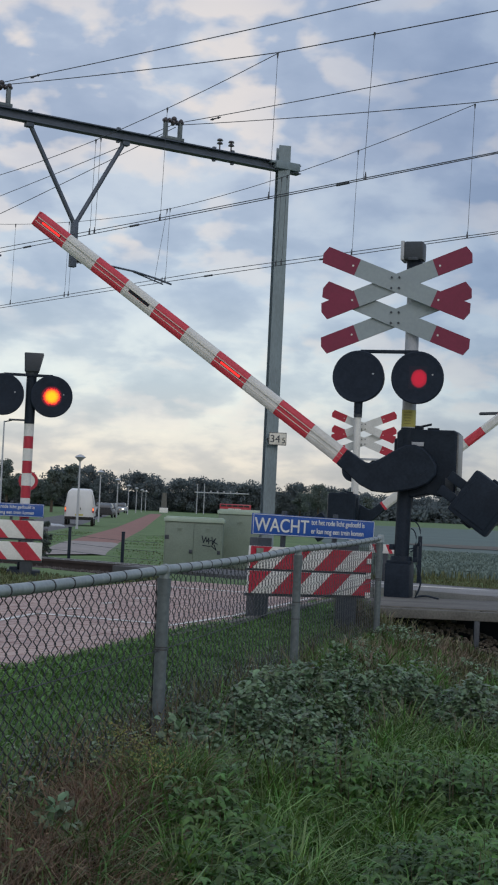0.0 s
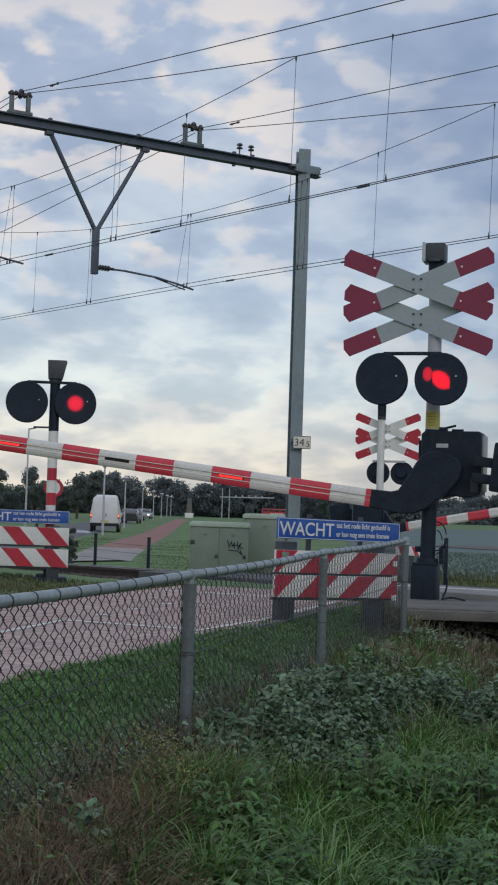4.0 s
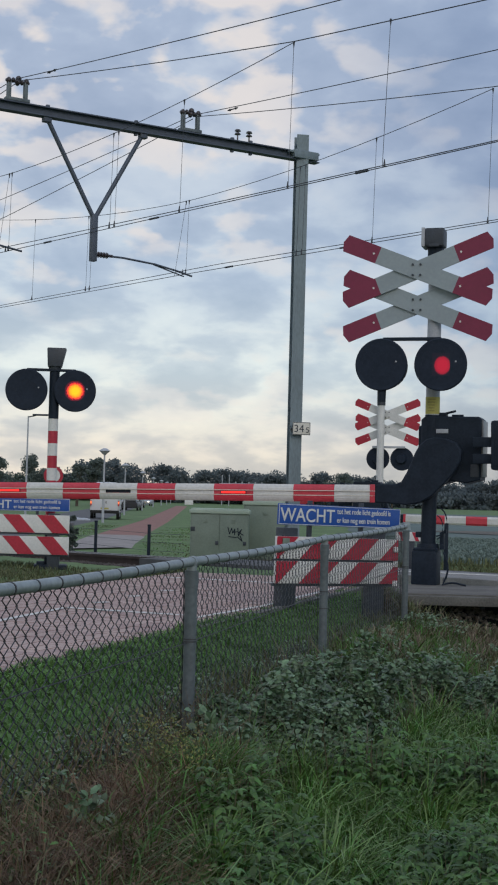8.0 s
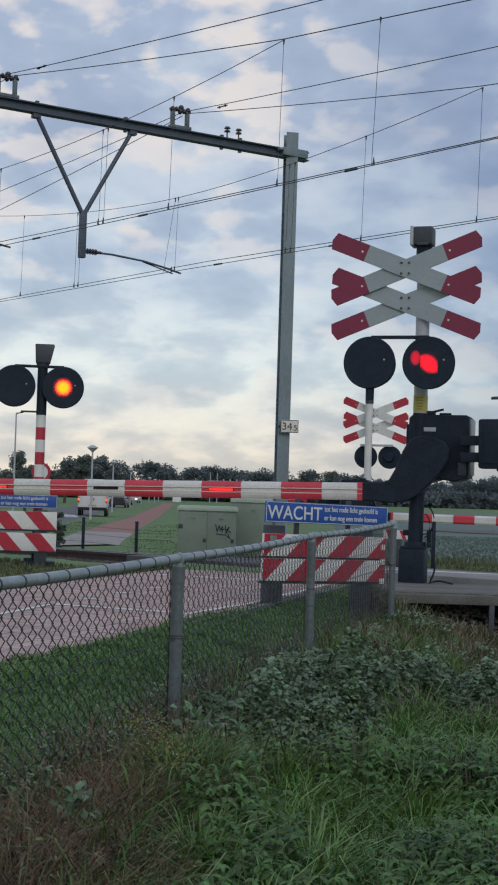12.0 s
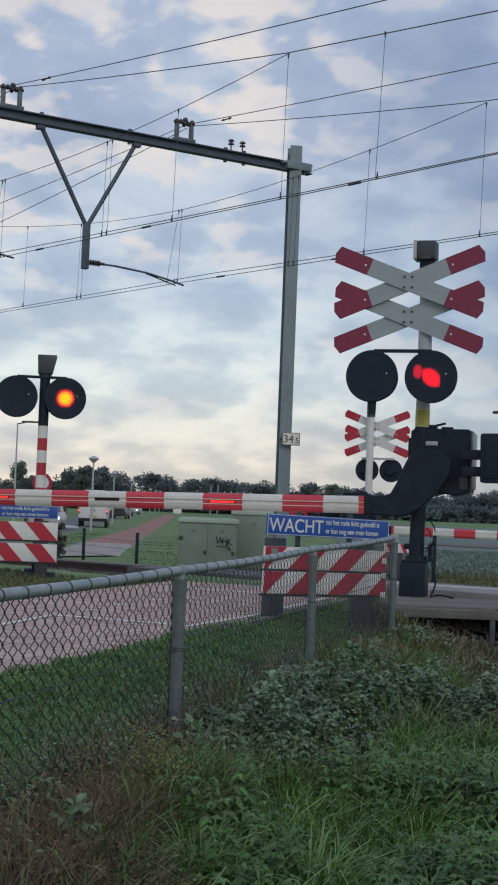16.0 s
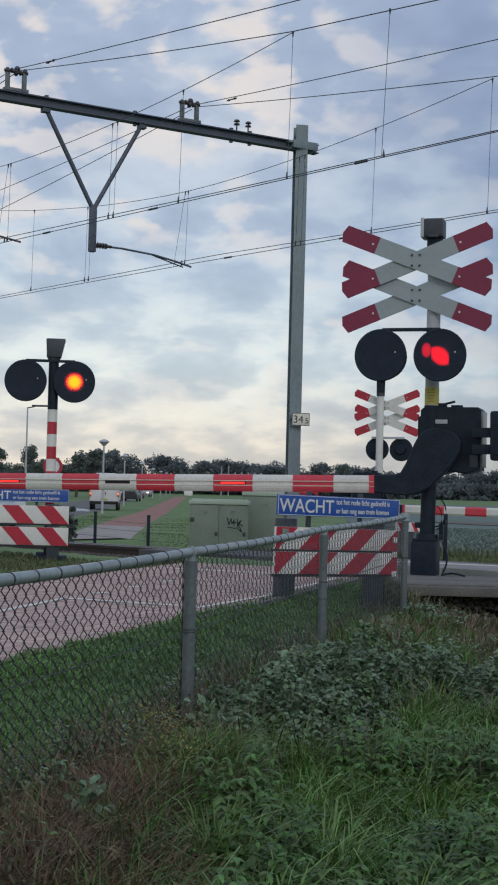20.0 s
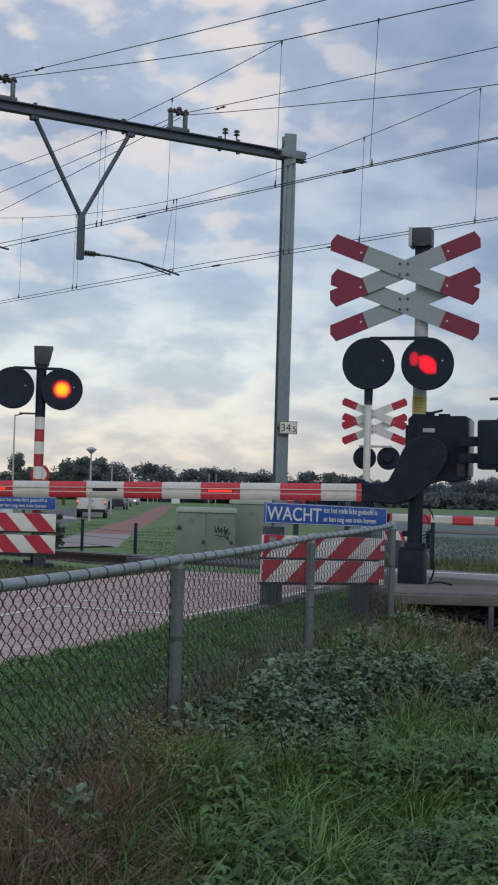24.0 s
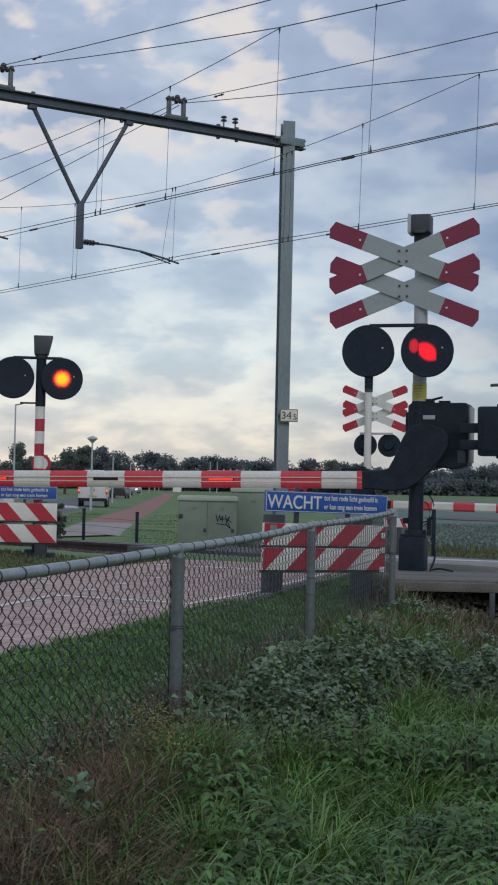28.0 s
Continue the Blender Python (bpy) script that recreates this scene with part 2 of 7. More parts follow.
M = dict(
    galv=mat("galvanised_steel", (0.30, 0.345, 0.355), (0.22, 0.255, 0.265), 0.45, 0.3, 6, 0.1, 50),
    wire=mat("dull_wire", (0.085, 0.09, 0.095), (0.05, 0.052, 0.056), 0.6, 0.4, 10),
    # Darker than the top rail's steel; for posts and wire supports.
    galvpost=mat("darker_galvanised_post", (0.140, 0.168, 0.178), (0.095, 0.115, 0.123), 0.55, 0.2, 6, 0.12, 50),
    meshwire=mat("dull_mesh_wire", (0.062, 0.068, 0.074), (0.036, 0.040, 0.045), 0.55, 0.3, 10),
    apron=mat("pale_paving", (0.30, 0.27, 0.255), (0.22, 0.195, 0.185), 0.9, 0, 1.5, 0.3, 30),
    cable=mat("dark_cable", (0.07, 0.078, 0.092), (0.045, 0.05, 0.06), 0.6, 0.3, 10),
    black=mat("black_paint", (0.017, 0.026, 0.040), (0.011, 0.017, 0.027), 0.55, 0, 7, 0.1, 40, spec=0.16),
    disc=mat("black_disc_paint", (0.016, 0.025, 0.042), (0.011, 0.018, 0.031), 0.6, 0, 5, 0.05, 30, spec=0.2),
    dgrey=mat("dark_grey_steel", (0.050, 0.060, 0.075), (0.034, 0.041, 0.051), 0.5, 0.2, 8, 0.1),
    # Grey stands in for the pale reflection on the housing's side.
    sidecover=mat("lit_cover_paint", (0.16, 0.165, 0.17), (0.09, 0.095, 0.10), 0.35, 0.2, 8, 0.1),
    lgrey=mat("light_grey_paint", (0.42, 0.44, 0.47), (0.33, 0.35, 0.38), 0.5, 0, 5, 0.05),
    crossw=mat("cross_board_white", (0.285, 0.335, 0.355), (0.255, 0.30, 0.32), 0.5, 0, 4, 0.03, 30),
    crossr=mat("cross_board_red", (0.200, 0.014, 0.052), (0.17, 0.012, 0.044), 0.45, 0, 4, 0.03, 30),
    white=mat("white_paint", (0.70, 0.70, 0.68), (0.60, 0.60, 0.58), 0.45, 0, 5, 0.05, 40),
    red=mat("red_paint", (0.46, 0.022, 0.048), (0.36, 0.017, 0.037), 0.42, 0, 5, 0.05, 40),
    boomred=mat("boom_red_film", (0.56, 0.045, 0.070), (0.47, 0.034, 0.055), 0.42, 0, 5, 0.05, 40),
    boomwhite=mat("boom_white_film", (0.62, 0.62, 0.60), (0.53, 0.53, 0.51), 0.45, 0, 5, 0.05, 40),
    blue=mat("sign_blue", (0.018, 0.085, 0.36), (0.014, 0.07, 0.30), 0.4, 0, 5, 0.0),
    yellow=mat("yellow_sticker", (0.46, 0.42, 0.10), (0.38, 0.34, 0.08), 0.5, 0, 9),
    stickertext=mat("faded_print", (0.30, 0.27, 0.07), None, 0.6, 0, 9),
    darksoil=mat("shade_dark_soil", (0.035, 0.030, 0.022), (0.018, 0.015, 0.011), 0.95, 0, 4, 0.6, 40),
    cream=mat("sign_cream", (0.70, 0.68, 0.60), (0.58, 0.56, 0.50), 0.5, 0, 9),
    mast=mat("mast_grey_green", (0.20, 0.255, 0.28), (0.15, 0.19, 0.21), 0.6, 0.2, 3, 0.12, 40, stretch=(1, 1, 0.25)),
    beam=mat("beam_blue_grey", (0.085, 0.105, 0.14), (0.06, 0.075, 0.10), 0.55, 0.2, 4, 0.1),
    insul=mat("brown_insulator", (0.05, 0.04, 0.045), None, 0.3),
    cab=mat("cabinet_green", (0.195, 0.245, 0.20), (0.155, 0.195, 0.16), 0.6, 0, 2.5, 0.06, 30),
    # Light on the roof is put into this paler green.
    cabtop=mat("lit_cabinet_roof_green", (0.38, 0.46, 0.38), (0.30, 0.37, 0.30), 0.6, 0, 3),
    concrete=mat("weathered_concrete", (0.145, 0.142, 0.128), (0.085, 0.083, 0.075), 0.9, 0, 3, 0.5, 50),
    board=mat("weathered_deck_board", (0.165, 0.155, 0.140), (0.085, 0.082, 0.075), 0.85, 0, 2.5, 0.4, 40, random_tint=0.15, stretch=(0.25, 1, 1)),
    asphalt=mat("asphalt", (0.11, 0.11, 0.115), (0.065, 0.065, 0.07), 0.9, 0, 2.5, 0.5, 120),
    deckpanel=mat("worn_deck_panel", (0.105, 0.105, 0.11), (0.06, 0.06, 0.065), 0.9, 0, 2.0, 0.4, 90, random_tint=0.12),
    deckpale=mat("pale_deck_panel", (0.27, 0.265, 0.26), (0.17, 0.168, 0.165), 0.9, 0, 2.0, 0.4, 90, random_tint=0.10),
    # Paler copy of the blade green; puts highlights into the grass.
    paleblade=mat("highlight_grass_blade", (0.145, 0.245, 0.055), (0.085, 0.155, 0.035), 0.5, 0, 1.5, 0, 20, random_tint=0.3),
    brick=mat("red_clinker", (0.41, 0.300, 0.272), (0.33, 0.235, 0.213), 0.85, 0, 1.3, 0.4, 40, random_tint=0.13),
    joint=mat("sand_joint", (0.33, 0.25, 0.228), (0.26, 0.19, 0.175), 0.95, 0, 6, 0.3),
    path=mat("red_asphalt", (0.27, 0.130, 0.105), (0.20, 0.098, 0.080), 0.9, 0, 1.2, 0.3, 30),
    marking=mat("road_marking", (0.70, 0.69, 0.66), (0.46, 0.45, 0.43), 0.8, 0, 9, 0.2, 60),
    ballast=mat("ballast_stone", (0.095, 0.078, 0.068), (0.045, 0.037, 0.033), 0.95, 0, 6, 1.0, 40, random_tint=0.3),
    rubble=mat("broken_brick_rubble", (0.24, 0.21, 0.185), (0.10, 0.088, 0.075), 0.95, 0, 6, 0.6, 40, random_tint=0.3),
    rail=mat("rusty_rail", (0.055, 0.038, 0.032), (0.035, 0.025, 0.022), 0.7, 0.3, 6),
    railtop=mat("polished_rail", (0.22, 0.22, 0.23), None, 0.4, 0.8, 6),
    grass=mat("turf", (0.110, 0.185, 0.060), (0.060, 0.105, 0.034), 0.95, 0, 0.7, 0.6, 14),
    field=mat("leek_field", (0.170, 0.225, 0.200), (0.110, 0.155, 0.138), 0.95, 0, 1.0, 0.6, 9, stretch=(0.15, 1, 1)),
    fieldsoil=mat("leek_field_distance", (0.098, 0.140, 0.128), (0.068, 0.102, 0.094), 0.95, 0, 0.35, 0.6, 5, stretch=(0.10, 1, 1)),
    soil=mat("bare_soil", (0.125, 0.100, 0.080), (0.075, 0.075, 0.062), 0.95, 0, 0.22, 0.5, 3, stretch=(0.3, 1, 1)),
    blade=mat("grass_blade", (0.102, 0.205, 0.036), (0.054, 0.12, 0.022), 0.55, 0, 1.5, 0, 20, random_tint=0.5),
    lawn=mat("lawn_blade", (0.130, 0.245, 0.062), (0.080, 0.165, 0.044), 0.65, 0, 1.5, 0, 20, random_tint=0.3),
    redgrass=mat("reddish_seed_grass", (0.19, 0.145, 0.100), (0.10, 0.085, 0.055), 0.8, 0, 1.2, 0, 12, random_tint=0.35),
    olive=mat("olive_stalk", (0.125, 0.135, 0.055), (0.06, 0.072, 0.03), 0.75, 0, 2, 0, 20, random_tint=0.35),
    dry=mat("dry_blade", (0.185, 0.118, 0.068), (0.072, 0.045, 0.028), 0.8, 0, 2, 0, 20, random_tint=0.35),
    # Base lightened: the leaves' highlights are put into the colour.
    bramble=mat("bramble_leaf", (0.170, 0.248, 0.135), (0.055, 0.098, 0.050), 0.36, 0, 4, 0, 40, random_tint=0.45),
    nettle=mat("nettle_leaf", (0.108, 0.215, 0.050), (0.034, 0.078, 0.020), 0.5, 0, 4, 0, 40, random_tint=0.3),
    witherleaf=mat("withered_leaf", (0.17, 0.115, 0.075), (0.075, 0.052, 0.036), 0.8, 0, 4, 0, 40, random_tint=0.35),
    stem=mat("weed_stem", (0.10, 0.09, 0.05), (0.06, 0.05, 0.03), 0.8, 0, 6, 0, 30, random_tint=0.2),
    straw=mat("yellow_bloom", (0.22, 0.22, 0.06), (0.13, 0.14, 0.04), 0.8, 0, 6, 0, 30, random_tint=0.3),
    # Leaf colours paled and greyed: distance haze is put into them.
    leaf=mat("hazy_tree_leaf", (0.175, 0.215, 0.190), (0.120, 0.155, 0.138), 0.8, 0, 0.5, 0, 6, random_tint=0.25),
    farleaf=mat("hazy_woodland_leaf", (0.165, 0.198, 0.205), (0.130, 0.160, 0.166), 0.9, 0, 0.3, 0, 3, random_tint=0.08),
    bark=mat("bark", (0.10, 0.08, 0.06), (0.05, 0.04, 0.03), 0.95, 0, 3, 0.4),
    vanw=mat("van_white", (0.62, 0.63, 0.64), (0.55, 0.56, 0.57), 0.35, 0, 1.5),
    carsil=mat("car_silver", (0.40, 0.42, 0.44), (0.34, 0.36, 0.38), 0.3, 0.4, 2),
    cardark=mat("car_dark", (0.03, 0.032, 0.04), (0.02, 0.022, 0.028), 0.3, 0.2, 2),
    busred=mat("bus_red", (0.42, 0.03, 0.05), (0.34, 0.025, 0.04), 0.4, 0, 1),
    glass=mat("dark_window", (0.02, 0.024, 0.028), (0.012, 0.014, 0.017), 0.12, 0, 2),
    rubber=mat("tyre", (0.02, 0.02, 0.02), None, 0.9),
    tipglow=glow("boom_lamp_glow", (1.0, 0.035, 0.03), 1.35),
    directlit=lens_glow("direct_lens_lit", (1, 0, 1), ((0.002, -0.001, 0.122, 0.122),), ((0.42, (1.0, 0.52, 0.0)), (0.68, (1.0, 0.33, 0.005)), (0.84, (1.0, 0.075, 0.015)), (0.98, (0.60, 0.008, 0.02)), (1.0, (0.10, 0.002, 0.006))), 1.3, 0.2),
    directdim=lens_glow("direct_lens_dim", (1, 0, 1), ((0.0, 0.0, 0.122, 0.122),), ((0.45, (0.86, 0.012, 0.035)), (0.72, (0.62, 0.008, 0.026)), (0.88, (0.10, 0.002, 0.008)), (1.0, (0.01, 0.001, 0.003))), 1.0),
    obliquelit=lens_glow("oblique_lens_lit", (1, 0, 1), ((0.033, 0.030, 0.150, 0.150), (-0.035, -0.044, 0.144, 0.144)), ((0.62, (1.0, 0.006, 0.018)), (0.84, (0.92, 0.005, 0.016)), (0.93, (0.30, 0.003, 0.008)), (1.0, (0.006, 0.002, 0.003))), 1.0),
    obliquedim=lens_glow("oblique_lens_dim", (1, 0, 1), ((0.014, -0.010, 0.092, 0.104),), ((0.50, (0.46, 0.006, 0.022)), (0.82, (0.36, 0.005, 0.018)), (0.93, (0.08, 0.003, 0.008)), (1.0, (0.006, 0.002, 0.003))), 1.0),
    # Reflection beside the lens, put in as a glow of its own.
    reflexlit=lens_glow("side_reflex_lit", (1, 0, 1), ((0.004, 0.004, 0.056, 0.082),), ((0.40, (0.62, 0.006, 0.018)), (0.78, (0.46, 0.005, 0.016)), (0.93, (0.15, 0.003, 0.008)), (1.0, (0.006, 0.002, 0.003))), 1.0),
    taill=glow("tail_lamp_glow", (1.0, 0.22, 0.06), 1.6),
    headl=glow("head_lamp_glow", (1.0, 0.95, 0.8), 2.5),
    lens=mat("dark_red_lens", (0.008, 0.011, 0.019), (0.006, 0.008, 0.014), 0.6, 0, 9, spec=0.3),
)


def turned_face(m, degrees):
    """A lens face on another side of its block: its pattern turned with it."""
    m2 = m.copy()
    nt = m2.node_tree
    mp = next(n for n in nt.nodes if n.type == "MAPPING")
    ro = nt.nodes.new("ShaderNodeVectorRotate")
    ro.rotation_type = "Z_AXIS"
    ro.inputs["Angle"].default_value = radians(degrees)
    src = mp.inputs[0].links[0].from_socket
    nt.links.new(src, ro.inputs["Vector"])
    nt.links.new(ro.outputs[0], mp.inputs[0])
    return m2


M["directdim3"] = turned_face(M["directdim"], -120)
M["obliquedim3"] = turned_face(M["obliquedim"], -120)


def thin_leaf(m, share):
    """Light shines through thin leaves."""
    nt = m.node_tree
    N, L = nt.nodes.new, nt.links.new
    b, out = nt.nodes["Principled BSDF"], nt.nodes["Material Output"]
    tr, mx = N("ShaderNodeBsdfTranslucent"), N("ShaderNodeMixShader")
    L(b.inputs["Base Color"].links[0].from_socket, tr.inputs[0])
    mx.inputs[0].default_value = share
    L(b.outputs[0], mx.inputs[1]); L(tr.outputs[0], mx.inputs[2]); L(mx.outputs[0], out.inputs[0])


for key_, share_ in (("leaf", 0.45), ("farleaf", 0.5), ("blade", 0.3), ("lawn", 0.3), ("nettle", 0.25), ("bramble", 0.2)):
    thin_leaf(M[key_], share_)


# ---------------------------------------------------------------- mesh helpers
def box(bm, c, s, bevel=0.0, m=None):
    r = bmesh.ops.create_cube(bm, size=1.0)
    bmesh.ops.scale(bm, vec=s, verts=r["verts"])
    if bevel:
        e = {e for v in r["verts"] for e in v.link_edges}
        b = bmesh.ops.bevel(bm, geom=list(e), offset=bevel, segments=2, profile=0.6, affect="EDGES")
        vs = {v for f in b["faces"] for v in f.verts} | {v for v in r["verts"] if v.is_valid}
    else:
        vs = set(r["verts"])
    if m is not None:
        bmesh.ops.transform(bm, matrix=m, verts=list(vs))
    bmesh.ops.translate(bm, vec=c, verts=list(vs))
    return list(vs)


def tube(bm, a, b, r0, r1=None, seg=12):
    a, b = Vector(a), Vector(b)
    r1 = r0 if r1 is None else r1
    d = b - a
    r = bmesh.ops.create_cone(bm, cap_ends=True, segments=seg, radius1=r0, radius2=r1, depth=d.length)
    m = Matrix.Translation((a + b) / 2) @ d.to_track_quat("Z", "Y").to_matrix().to_4x4()
    bmesh.ops.transform(bm, matrix=m, verts=r["verts"])
    return r["verts"]


def ball(bm, c, r, s=(1, 1, 1), sub=2):
    q = bmesh.ops.create_icosphere(bm, subdivisions=sub, radius=r)
    bmesh.ops.scale(bm, vec=s, verts=q["verts"])
    bmesh.ops.translate(bm, vec=c, verts=q["verts"])


def plate(bm, pts, y0, y1, bevel=0.0):
    """A plate with the outline pts (x, z), between y0 and y1."""
    vs = [bm.verts.new((x, y0, z)) for x, z in pts]
    f = bm.faces.new(vs)
    r = bmesh.ops.extrude_face_region(bm, geom=[f])
    ev = [g for g in r["geom"] if isinstance(g, bmesh.types.BMVert)]
    bmesh.ops.translate(bm, vec=(0, y1 - y0, 0), verts=ev)
    bmesh.ops.recalc_face_normals(bm, faces=bm.faces[:])
    if bevel:
        es = [e for e in bm.edges if abs(e.verts[0].co.y - e.verts[1].co.y) < 1e-6 and e.is_valid]
        bmesh.ops.bevel(bm, geom=es, offset=bevel, segments=1, affect="EDGES")


def sweep(pts, r, seg=12):
    """One closed round bar along the points."""
    bm = bmesh.new()
    rings = []
    for k, p in enumerate(pts):
        d = (pts[min(k + 1, len(pts) - 1)] - pts[max(k - 1, 0)]).normalized()
        u = d.cross(Vector((0, 0, 1))).normalized()
        v = u.cross(d)
        rings.append([bm.verts.new(p + u * r * math.cos(2 * math.pi * j / seg) + v * r * math.sin(2 * math.pi * j / seg)) for j in range(seg)])
    for a, b in zip(rings[:-1], rings[1:]):
        for j in range(seg):
            bm.faces.new((a[j], a[(j + 1) % seg], b[(j + 1) % seg], b[j]))
    bm.faces.new(rings[0]); bm.faces.new(rings[-1])
    bmesh.ops.recalc_face_normals(bm, faces=bm.faces[:])
    return bm


def mesh_of(name, bm, material, smooth=False):
    me = bpy.data.meshes.new(name)
    bm.normal_update()
    bm.to_mesh(me)
    bm.free()
    for k in (material if isinstance(material, (list, tuple)) else [material]):
        me.materials.append(k)
    if smooth:
        for p in me.polygons:
            p.use_smooth = True
        me.set_sharp_from_angle(angle=radians(35))
    return me


def part(name, bm, material, parent, label="", smooth=True):
    ob = new(name, mesh_of(name, bm, material, smooth))
    ob.parent = parent
    if label:
        ob["label"] = label
    return ob


def thing(name, m, label, category, group="", kind=""):
    ob = new(name)
    ob.empty_display_size = 0.2
    ob.matrix_world = m
    return tagged(ob, label, category, group, kind)


def solid(name, verts, faces, material, label="", category="", kind="", parent=None):
    me = bpy.data.meshes.new(name)
    me.from_pydata([tuple(v) for v in verts], [], faces)
    me.materials.append(material)
    me.update()
    ob = new(name, me)
    ob.parent = parent
    return tagged(ob, label, category, "", kind)


def smooth01(a, b, v):
    t = min(1.0, max(0.0, (v - a) / (b - a)))
    return t * t * (3 - 2 * t)


# ---------------------------------------------------------------- the lie of the land
TRACK = Vector((-0.647, 0.762, 0))      # along the rails, away from the camera
ACROSS = Vector((0.762, 0.647, 0))      # across the rails
NEAR_Q, FAR_Q = 13.85, 17.70            # the two tracks' distance along ACROSS
FENCE0, FENCE_D = Vector((-0.24, 5.85, 0)), Vector((0.271, 0.962, 0))
FENCE_N = Vector((0.962, -0.271, 0))
PATH_D = Vector((0.30, 0.954, 0)).normalized()
PATH_N = Vector((0.954, -0.30, 0)).normalized()
PATH_R = Vector((0.26, 11.2, 0))        # a point of its edge beside the fence


def ground_z(x, y):
    q = 0.762 * x + 0.647 * y
    z = -0.43 * smooth01(11.0, 12.3, q) - 0.30 * smooth01(14.0, 19.0, q) + 0.07 * smooth01(19.4, 20.6, q) - 0.04 * smooth01(20.6, 24.0, q) - 0.22 * smooth01(26, 60, q)
    a = min(80.0, max(-10.0, -0.647 * x + 0.762 * y))
    z -= 0.014 * (a - 18) * smooth01(11.0, 12.3, q) * (1 - smooth01(20.6, 26.0, q))
    s = (x - FENCE0.x) * FENCE_N.x + (y - FENCE0.y) * FENCE_N.y
    drop = 0.16 * smooth01(-1.05, 0.0, s) + 0.30 * smooth01(0.0, 1.2, s)
    z -= drop * (1 - smooth01(14.0, 14.9, y))
    z -= 0.28 * smooth01(1.15, 1.6, x) * smooth01(11.3, 12.3, y) * (1 - smooth01(14.2, 14.8, y)) * (1 - smooth01(6, 8, x))
    left = -0.12 * smooth01(0.5, 1.5, -(x - PATH_R.x) * PATH_N.x - (y - PATH_R.y) * PATH_N.y - 2.2) * smooth01(9, 12, y) * (1 - smooth01(26, 30, y))
    z += left
    p = (x - PATH_R.x) * PATH_N.x + (y - PATH_R.y) * PATH_N.y
    along = (x - PATH_R.x) * PATH_D.x + (y - PATH_R.y) * PATH_D.y
    if -2.30 < p < -0.05 and -8.0 < along < 4.2:
        z -= 0.06
    if y < 40 and abs(x) < 30:
        z += 0.025 * noise.noise(Vector((x * 0.8, y * 0.8, 0))) * (1 - smooth01(30, 40, y))
    return z


def build_ground():
    xs = np.concatenate([[-2500, -1200, -600, -300, -150, -80, -60], np.arange(-46, -9.5, 2.0), np.arange(-9, 9.01, 0.3), np.arange(10, 49, 2.0), [60, 80, 150, 300, 600, 1200, 2500]])
    ys = np.concatenate([[-2000, -800, -300, -100, -40, -15, -5, 0], np.arange(2, 20, 0.3), np.arange(20, 46, 0.6), np.arange(47, 120, 1.5), [125, 135, 150, 180, 250, 350, 500, 800, 1300, 2600]])
    vs = [(x, y, ground_z(x, y)) for y in ys for x in xs]
    nx = len(xs)
    fs = [(j * nx + i, j * nx + i + 1, (j + 1) * nx + i + 1, (j + 1) * nx + i) for j in range(len(ys) - 1) for i in range(nx - 1)]
    g = solid("ground", vs, fs, M["grass"], "rough green grassland beside the railway", "ground", "structure")
    for p in g.data.polygons:
        p.use_smooth = True


def strip(name, centre, widths, lift, material, label, category, step=0.4, kind="structure", zfun=None):
    """A paved sheet along a line of points (x, y), following the ground."""
    pts = []
    for (a, b) in zip(centre[:-1], centre[1:]):
        a, b = Vector(a), Vector(b)
        n = max(1, int((b - a).length / step))
        n = min(n, 60)
        pts += [a.lerp(b, k / n) for k in range(n)]
    pts.append(Vector(centre[-1]))
    vs, fs = [], []
    m = 7
    for i, p in enumerate(pts):
        d = (pts[min(i + 1, len(pts) - 1)] - pts[max(i - 1, 0)]).normalized()
        nrm = Vector((d.y, -d.x))
        for k in range(m):
            o = -widths[0] + (widths[0] + widths[1]) * k / (m - 1)
            q = p + nrm * o
            z = (zfun or ground_z)(q.x, q.y)
            vs.append((q.x, q.y, z + lift - (0.06 if k in (0, m - 1) else 0)))
    for i in range(len(pts) - 1):
        for k in range(m - 1):
            a = i * m + k
            fs.append((a, a + 1, a + m + 1, a + m))
    return solid(name, vs, fs, material, label, category, kind)


build_ground()


def on_track(q, a):
    """A point of the plan: q across the rails, a along them."""
    p = ACROSS * q + TRACK * a
    return p


def track_z(x, y):
    q = 0.762 * x + 0.647 * y
    a = -0.647 * x + 0.762 * y
    return -0.16 - 0.05 * (q - NEAR_Q) - 0.014 * (a - 18)


FALL = Matrix.Rotation(math.atan(0.014), 4, "Y")     # the line falls gently away, by a slope fitted to the camera's view


